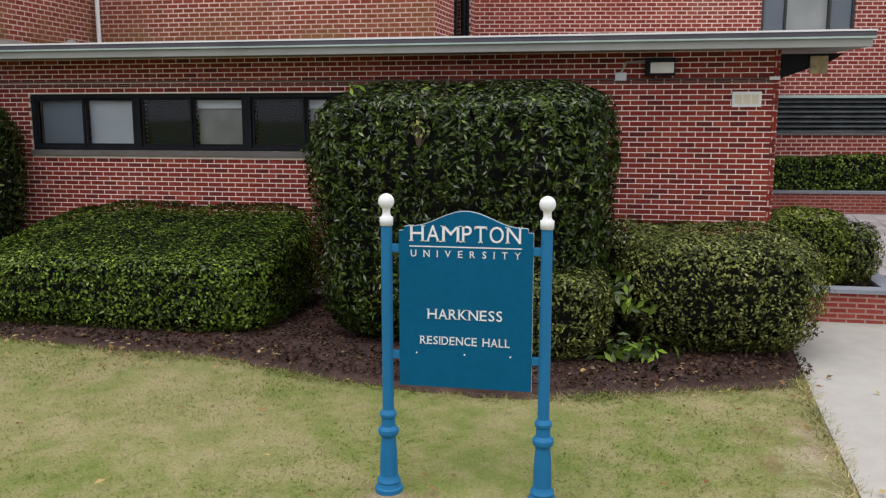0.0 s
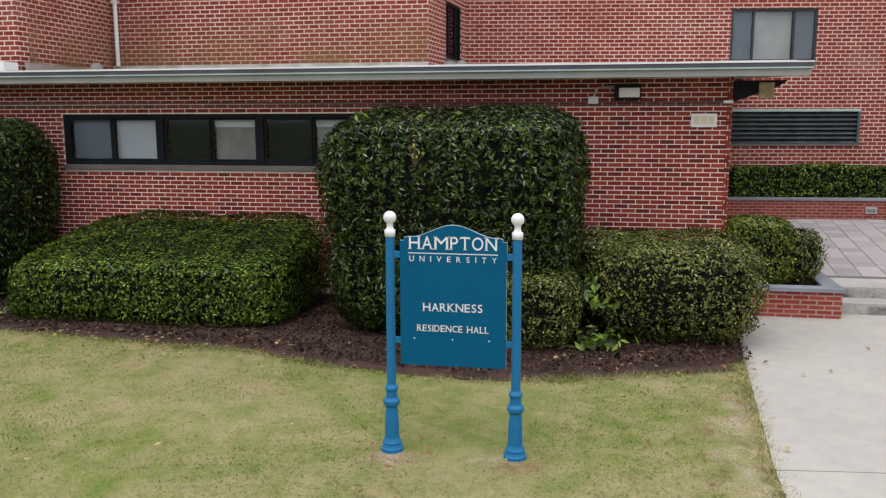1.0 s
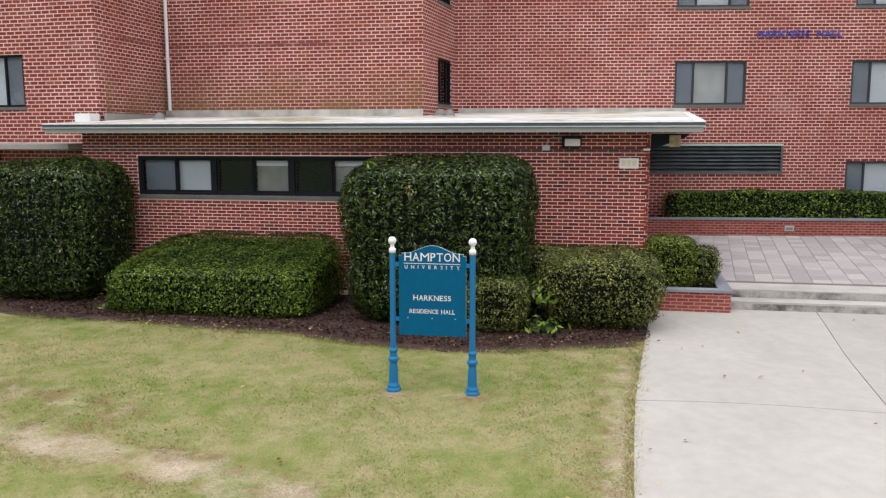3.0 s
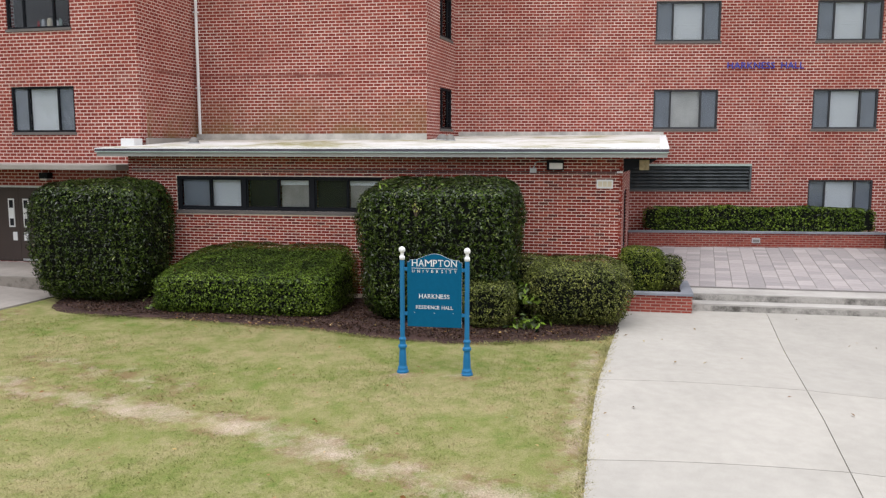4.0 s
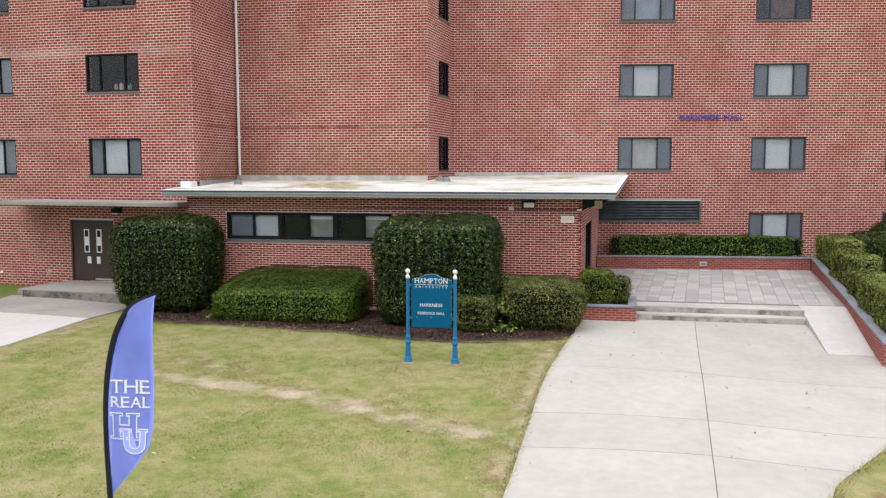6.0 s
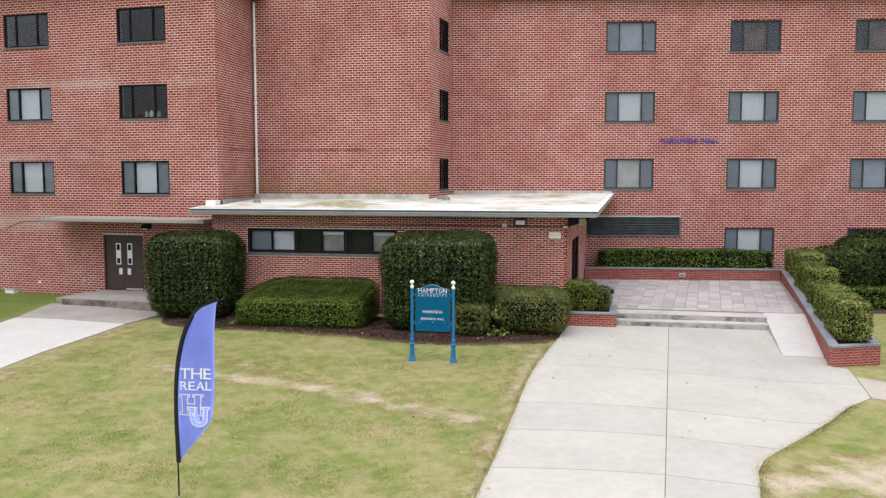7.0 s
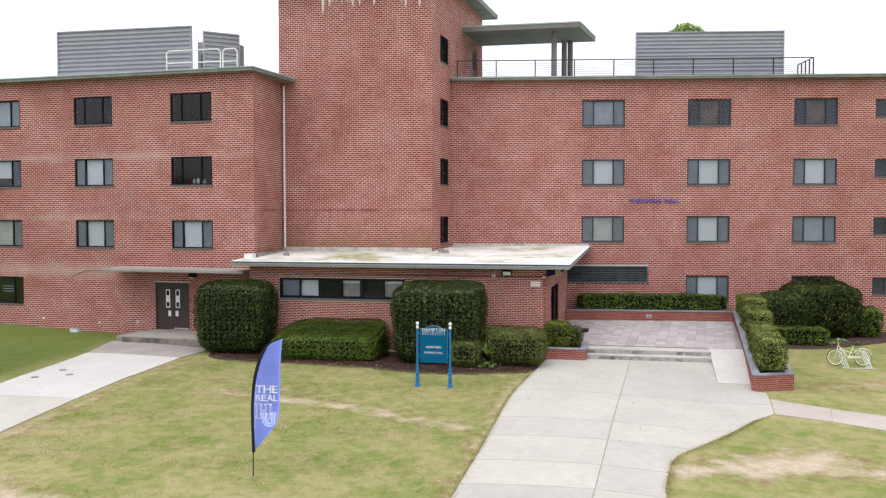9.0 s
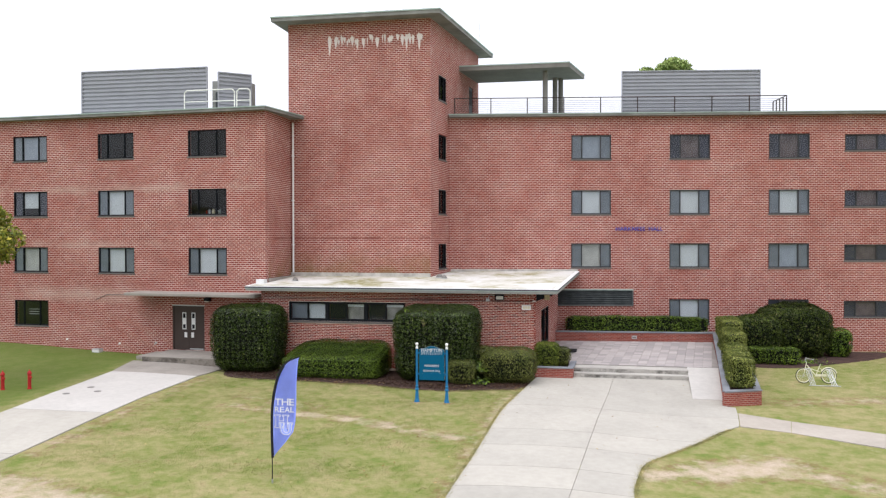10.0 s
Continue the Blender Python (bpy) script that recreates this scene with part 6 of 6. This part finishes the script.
U_SHAPE = [(0.185, 1.425), (0.325, 1.425), (0.325, 1.397), (0.302, 1.397), (0.302, 1.27)] + [(0.362 + 0.060 * math.cos(a), 1.262 - 0.055 * math.sin(a)) for a in np.linspace(math.pi, 0, 7)] + [(0.427, 1.40), (0.40, 1.40), (0.40, 1.428), (0.51, 1.428), (0.51, 1.40), (0.487, 1.40)] + bowl + [(0.225, 1.397), (0.185, 1.397)]
part("emblem", on_cloth(mesh_of("emblem", ribbon(H_SHAPE, 0.006), M_WHITE)), M_WHITE, cloth, "white outlined emblem shape")
bm = bmesh.new()
bm.faces.new([bm.verts.new((x, -0.003, z)) for x, z in U_SHAPE])
bmesh.ops.triangulate(bm, faces=bm.faces)
part("emblem_ground", on_cloth(mesh_of("emblem_ground", bm, M_FLAG)), M_FLAG, cloth)
me = mesh_of("emblem", ribbon(U_SHAPE, 0.006), M_WHITE)
me.transform(Matrix.Translation((0, -0.004, 0)))
part("emblem", on_cloth(me), M_WHITE, cloth, "white outlined emblem shape")


# ---------------------------------------------------------------- bicycle and rack
def ring_mesh(R, r, seg=36, ring=8):
    bm = bmesh.new()
    vs = [[bm.verts.new(((R + r * math.cos(b)) * math.cos(a), r * math.sin(b), (R + r * math.cos(b)) * math.sin(a))) for b in [2 * math.pi * j / ring for j in range(ring)]] for a in [2 * math.pi * i / seg for i in range(seg)]]
    for i in range(seg):
        for j in range(ring):
            bm.faces.new((vs[i][j], vs[(i + 1) % seg][j], vs[(i + 1) % seg][(j + 1) % ring], vs[i][(j + 1) % ring]))
    return bm


bike = thing("bicycle", (15.0, 7.5, ground_z(15.0, 7.5)), "cream cruiser bicycle leaning in a steel rack", "bicycle")
bike.scale = (0.92, 0.92, 0.92)
bike.rotation_euler = (radians(-4), 0, radians(6))
for x in (-0.54, 0.54):
    wh = part("wheel", ring_mesh(0.295, 0.022), M_CREAM, bike, smooth=True)
    wh.location = (x, 0, 0.335)
    part("tyre", ring_mesh(0.326, 0.016), M_TYRE, wh, "pale-walled black tyre", smooth=True)
    bm = bmesh.new()
    for k in range(14):
        a = 2 * math.pi * k / 14
        tube(bm, (0, 0.02 * (-1) ** k, 0), (0.3 * math.cos(a), 0, 0.3 * math.sin(a)), 0.003, 4)
    part("spokes", bm, M_STEEL, wh)
bm = bmesh.new()
for p, q, r in (((-0.38, 0, 0.80), (-0.02, 0, 0.34), 0.02), ((-0.36, 0, 0.68), (0.14, 0, 0.52), 0.018), ((0.2, 0, 0.86), (-0.02, 0, 0.32), 0.018), ((-0.02, 0, 0.32), (0.54, 0, 0.335), 0.014), ((0.16, 0, 0.68), (0.54, 0, 0.335), 0.014), ((-0.40, 0, 0.92), (-0.54, 0, 0.335), 0.017)):
    tube(bm, p, q, r, 8)
part("frame", bm, M_CREAM, bike, "cream painted frame")
part("saddle", boxed(0.10, 0.36, -0.09, 0.09, 0.87, 0.93, bevel=0.025), M_RAIL, bike)
bm = bmesh.new()
tube(bm, (-0.40, 0, 0.92), (-0.46, 0, 1.06), 0.013, 8)
for s in (-1, 1):
    tube(bm, (-0.46, 0, 1.06), (-0.34, 0.30 * s, 1.10), 0.012, 8)
    tube(bm, (-0.34, 0.30 * s, 1.10), (-0.20, 0.33 * s, 1.06), 0.014, 8)
part("handlebar", bm, M_STEEL, bike)
bm = bmesh.new()
for k in range(16):
    a, b = radians(20 + 8 * k), radians(28 + 8 * k)
    tube(bm, (0.54 + 0.37 * math.cos(a), 0, 0.335 + 0.37 * math.sin(a)), (0.54 + 0.37 * math.cos(b), 0, 0.335 + 0.37 * math.sin(b)), 0.022, 6)
part("mudguard", bm, M_CREAM, bike, "cream mudguard")
part("chain_guard", boxed(-0.06, 0.42, -0.05, -0.035, 0.31, 0.40, bevel=0.01), M_CREAM, bike)
rack = thing("bicycle_rack", (15.0, 7.3, ground_z(15.0, 7.3)), "small galvanised bicycle rack on the lawn", "bicycle rack")
for x0 in (-0.32, 0.48):
    for k in range(4):
        part("bar", tubed((x0 + 0.06 * k, -0.35, 0), (x0 + 0.06 * k - 0.12, 0.12, 0.62), 0.009, 6), M_STEEL, rack)
    part("top_bar", tubed((x0 - 0.13, 0.12, 0.62), (x0 + 0.08, 0.12, 0.62), 0.012, 6), M_STEEL, rack)
part("ground_bar", tubed((-0.4, -0.35, 0.01), (0.8, -0.35, 0.01), 0.014, 6), M_STEEL, rack)
part("brace", tubed((0.68, -0.35, 0.0), (0.46, 0.12, 0.6), 0.012, 6), M_STEEL, rack)


def hydrant(x, y):
    ob = thing("standpipe", (x, y, ground_z(x, y)), "red painted standpipe on the lawn", "standpipe", "red standpipes")
    part("barrel", lathe(bmesh.new(), [(0.09, -0.02), (0.09, 0.03), (0.065, 0.04), (0.065, 0.55), (0.085, 0.56), (0.085, 0.60), (0.06, 0.66), (0.02, 0.70)], 18), M_RED, ob)
    part("outlet", tubed((0.05, -0.03, 0.45), (0.13, -0.06, 0.45), 0.04, 12), M_RED, ob)
    part("cap", tubed((0, 0, 0.68), (0, 0, 0.74), 0.02, 6), M_RED, ob)


hydrant(-15.2, -0.4)
hydrant(-16.05, -0.8)
made = set(bpy.data.objects)
jars = thing("window_jars", (-11.68, LWY + 0.22, LW_ROWS[1] + 0.07), "jars and bottles on a window ledge", "jars")
for x, h2, r2, mm in ((-0.28, 0.16, 0.03, M_RED), (-0.12, 0.20, 0.06, M_STEEL), (0.08, 0.22, 0.07, M_BUFF), (0.30, 0.15, 0.06, M_WHITE), (0.42, 0.2, 0.04, M_COPPER)):
    part("jar", lathe(bmesh.new(), [(r2, 0), (r2, h2 * 0.75), (r2 * 0.7, h2 * 0.85), (r2 * 0.7, h2)], 14, (x, 0, 0)), mm, jars)
planterpot = thing("window_plant_shelf", (-21.7, LWY + 0.2, 1.95), "white shelf in the ground-floor window", "shelf")
for k in range(3):
    part("shelf_board", boxed(-0.28, 0.28, -0.05, 0.05, 0.12 * k, 0.12 * k + 0.02), M_WHITE, planterpot)
swing(made, LW_X1, LWY, LW_TURN)


# ---------------------------------------------------------------- grass blades, fallen leaves
def grass_blades(n, x0, x1, y0, y1, seed, h0, keep):
    r = np.random.default_rng(seed)
    x, y = r.uniform(x0, x1, n), r.uniform(y0, y1, n)
    ok = np.array([keep(a, b) for a, b in zip(x, y)])
    x, y = x[ok], y[ok]
    z = np.array([ground_z(a, b) for a, b in zip(x, y)]) - 0.005
    m = len(x)
    a = r.uniform(0, 2 * math.pi, m)
    h = h0 * (0.4 + r.random(m))
    w = 0.0035 + 0.003 * r.random(m)
    lean = r.normal(size=(m, 2)) * h[:, None] * 1.1
    v = np.zeros((m, 3, 3))
    v[:, 0] = np.stack([x - w * np.cos(a), y - w * np.sin(a), z], 1)
    v[:, 1] = np.stack([x + w * np.cos(a), y + w * np.sin(a), z], 1)
    v[:, 2] = np.stack([x + lean[:, 0], y + lean[:, 1], z + h], 1)
    return v.reshape(-1, 3), np.arange(3 * m).reshape(-1, 3)


MULCH_EDGE = ([-9.3, -7.9, -5.7, -4.0, -2.7, -1.3, 0.4, 1.4, 2.4, 3.45], [3.9, 3.25, 3.12, 2.92, 2.82, 2.35, 2.02, 2.28, 2.62, 3.1])


def on_lawn(x, y):
    if x > drive_left(y) + 0.04 and x < drive_right(y) + 0.05:
        return False
    if x < 3.7 and y > np.interp(x, *MULCH_EDGE):
        return False
    return bare_at(x, y) + 0.42 * noise.noise((x * 1.3, y * 1.3, 3)) + 0.25 * noise.noise((x * 3.7, y * 3.7, 8)) < 0.42


M_BLADE = grass_material("grass_blades", True)
M_FRINGE = leaf_material("straw_fringe", (0.24, 0.22, 0.09), (0.46, 0.40, 0.21), 0.7, (0.58, 0.50, 0.32))
v, f = grass_blades(130000, -9.4, 3.7, -8.5, 3.2, 5, 0.026, on_lawn)
tagged(new("lawn_grass", mesh_raw("lawn_grass", v, f, M_BLADE)), "short mown grass blades, green and straw coloured", "grass", kind="stuff")
v, f = grass_blades(60000, -14, 4, -24, -8.5, 6, 0.045, on_lawn)
tagged(new("lawn_grass", mesh_raw("lawn_grass", v, f, M_BLADE)), "short mown grass blades, green and straw coloured", "grass", kind="stuff")
r = np.random.default_rng(44)
mx = r.uniform(-9.2, 3.5, 9000)
my = np.interp(mx, *MULCH_EDGE) + r.normal(size=9000) * 0.07 - 0.02
vv, ff = grass_blades(9000, 0, 1, 0, 1, 12, 0.05, lambda a, b: True)
vv = vv.reshape(-1, 3, 3)
cen = vv[:, :2].mean(1)
vv[:, :, 0] += (mx - cen[:, 0])[:, None]
vv[:, :, 1] += (my - cen[:, 1])[:, None]
tagged(new("bed_edge_grass", mesh_raw("bed_edge_grass", vv.reshape(-1, 3), ff, M_BLADE)), "ragged grass fringe along the mulch bed", "grass", kind="stuff")
edge_rng = np.random.default_rng(2)
ys = edge_rng.uniform(-14, 3.3, 9000)
xs = np.array([drive_left(q) for q in ys]) + edge_rng.normal(size=9000) * 0.05 - 0.03
vv, ff = grass_blades(9000, 0, 1, 0, 1, 9, 0.05, lambda a, b: True)
vv = vv.reshape(-1, 3, 3)
cen = vv[:, :2].mean(1)
vv[:, :, 0] += (xs - cen[:, 0])[:, None]
vv[:, :, 1] += (ys - cen[:, 1])[:, None]
vv[:, :, 2] += np.array([ground_z(a, b) for a, b in zip(xs, ys)])[:, None]
tagged(new("lawn_edge_grass", mesh_raw("lawn_edge_grass", vv.reshape(-1, 3), ff, M_FRINGE)), "untrimmed straw-coloured grass along the concrete edge", "grass", kind="stuff")
for seed, edge, y0, y1 in ((51, drive_right, -14.0, -1.2),):
    r = np.random.default_rng(seed)
    ry = r.uniform(y0, y1, 9000)
    rx = np.array([edge(q) for q in ry]) + r.normal(size=9000) * 0.06 + 0.04
    vv, ff = grass_blades(9000, 0, 1, 0, 1, seed, 0.05, lambda a, b: True)
    vv = vv.reshape(-1, 3, 3)
    cen = vv[:, :2].mean(1)
    vv[:, :, 0] += (rx - cen[:, 0])[:, None]
    vv[:, :, 1] += (ry - cen[:, 1])[:, None]
    vv[:, :, 2] += np.array([ground_z(a, b) for a, b in zip(rx, ry)])[:, None]
    tagged(new("lawn_edge_grass", mesh_raw("lawn_edge_grass", vv.reshape(-1, 3), ff, M_FRINGE)), "untrimmed grass along the curved concrete edge", "grass", kind="stuff")
M_CHIP = leaf_material("bark_chips", (0.020, 0.010, 0.008), (0.095, 0.055, 0.040), 0.9, (0.20, 0.15, 0.10))
r = np.random.default_rng(31)
n = 26000
cx2, cy2 = r.uniform(-9.2, 3.6, n), r.uniform(2.0, 5.6, n)
ok = cy2 > np.interp(cx2, *MULCH_EDGE) + 0.04
cp2 = np.stack([cx2[ok], cy2[ok], [ground_z(a, b) + 0.088 for a, b in zip(cx2[ok], cy2[ok])]], 1)
v, f = leaf_cloud(cp2, np.tile([0, 0, 1.0], (len(cp2), 1)), 0.028, 32, 2.0, 0.9)
tagged(new("bark_mulch", mesh_raw("bark_mulch", v, f, M_CHIP)), "loose dark bark chips on the bed", "mulch", kind="stuff")
M_FALLEN = leaf_material("fallen_leaves", (0.16, 0.075, 0.03), (0.42, 0.30, 0.14), 0.7, (0.55, 0.47, 0.30))
r = np.random.default_rng(21)
n = 650
fx = np.concatenate([r.uniform(-9, 3.4, n // 2), r.uniform(-6, 3.6, n // 2)])
fy = np.concatenate([r.uniform(-9, 2.6, n // 2), 2.9 + r.normal(size=n // 2) * 0.35])
fp = np.stack([fx, fy, [ground_z(a, b) + 0.05 + (0.03 if b > 2.7 else 0) for a, b in zip(fx, fy)]], 1)
v, f = leaf_cloud(fp, np.tile([0, 0, 1.0], (n, 1)), 0.04, 22, 1.6, 0.4)
tagged(new("fallen_leaves", mesh_raw("fallen_leaves", v, f, M_FALLEN)), "scattered dry brown and tan fallen leaves", "leaves", kind="stuff")
r = np.random.default_rng(23)
n = 26
fp = np.stack([r.uniform(3.6, 10.6, n), r.uniform(-6, 5.8, n), np.zeros(n)], 1)
fp[:, 2] = [ground_z(a, b) + 0.045 for a, b in fp[:, :2]]
heap = np.stack([9.7 + r.normal(size=40) * 0.12 - 0.1, 6.27 - np.abs(r.normal(size=40)) * 0.05, 0.02 + 0.04 * r.random(40)], 1)
fp = np.concatenate([fp, heap])
v, f = leaf_cloud(fp, np.tile([0, 0, 1.0], (len(fp), 1)), 0.045, 24, 1.6, 0.5)
tagged(new("fallen_leaves", mesh_raw("fallen_leaves", v, f, M_FALLEN)), "a few dry leaves blown onto the concrete", "leaves", kind="stuff")

# ---------------------------------------------------------------- bricks of the lobby wall
BW, BH, JW = 0.216, 0.0700, 0.0115
brick_meshes = {}


def brick_block(w):
    key = round(w, 3)
    if key not in brick_meshes:
        bm = boxed(0, key, 0, 0.03, 0, BH - JW)
        es = [e for e in bm.edges if all(q.co.y < 0.001 for q in e.verts)]
        bmesh.ops.bevel(bm, geom=es, offset=0.0035, segments=1, affect="EDGES")
        brick_meshes[key] = mesh_of("brick", bm, M_BRICK)
    return brick_meshes[key]


rng = random.Random(17)
verts, faces = [], []
row = 0
z = -0.02
while z < LZ - 0.05:
    x = LX0 - (BW / 2 if row % 2 else 0)
    while x < LX1 - 0.02:
        a, b = max(x, LX0), min(x + BW - JW, LX1)
        x += BW
        pieces = [(a, b)]
        if z + BH > LWIN[2] - 0.085 and z < LWIN[3]:
            pieces = [(a, min(b, LWIN[0])), (max(a, LWIN[1]), b)]
        for a, b in pieces:
            if b - a < 0.035:
                continue
            dy = LY + 0.0015 * rng.random()
            if 1.66 < a < 3.7 and 1.0 < z < 3.15:
                ob = part("brick", brick_block(b - a), M_BRICK, lobby_front)
                ob.location = (a, dy, z)
            elif z > 0.1:
                k = len(verts)
                y1, z1, e = LY + 0.03, z + BH - JW, 0.0035
                verts += [(a, dy + e, z), (b, dy + e, z), (b, dy + e, z1), (a, dy + e, z1), (a + e, dy, z + e), (b - e, dy, z + e), (b - e, dy, z1 - e), (a + e, dy, z1 - e), (a, y1, z), (b, y1, z), (b, y1, z1), (a, y1, z1)]
                faces += [tuple(k + i for i in q) for q in ((4, 5, 6, 7), (0, 1, 5, 4), (1, 2, 6, 5), (2, 3, 7, 6), (3, 0, 4, 7), (0, 8, 9, 1), (1, 9, 10, 2), (2, 10, 11, 3), (3, 11, 8, 0))]
    z += BH
    row += 1
me = bpy.data.meshes.new("brickwork")
me.from_pydata(verts, [], faces)
me.materials.append(M_BRICK)
part("brickwork", me, M_BRICK, lobby_front, kind="stuff")
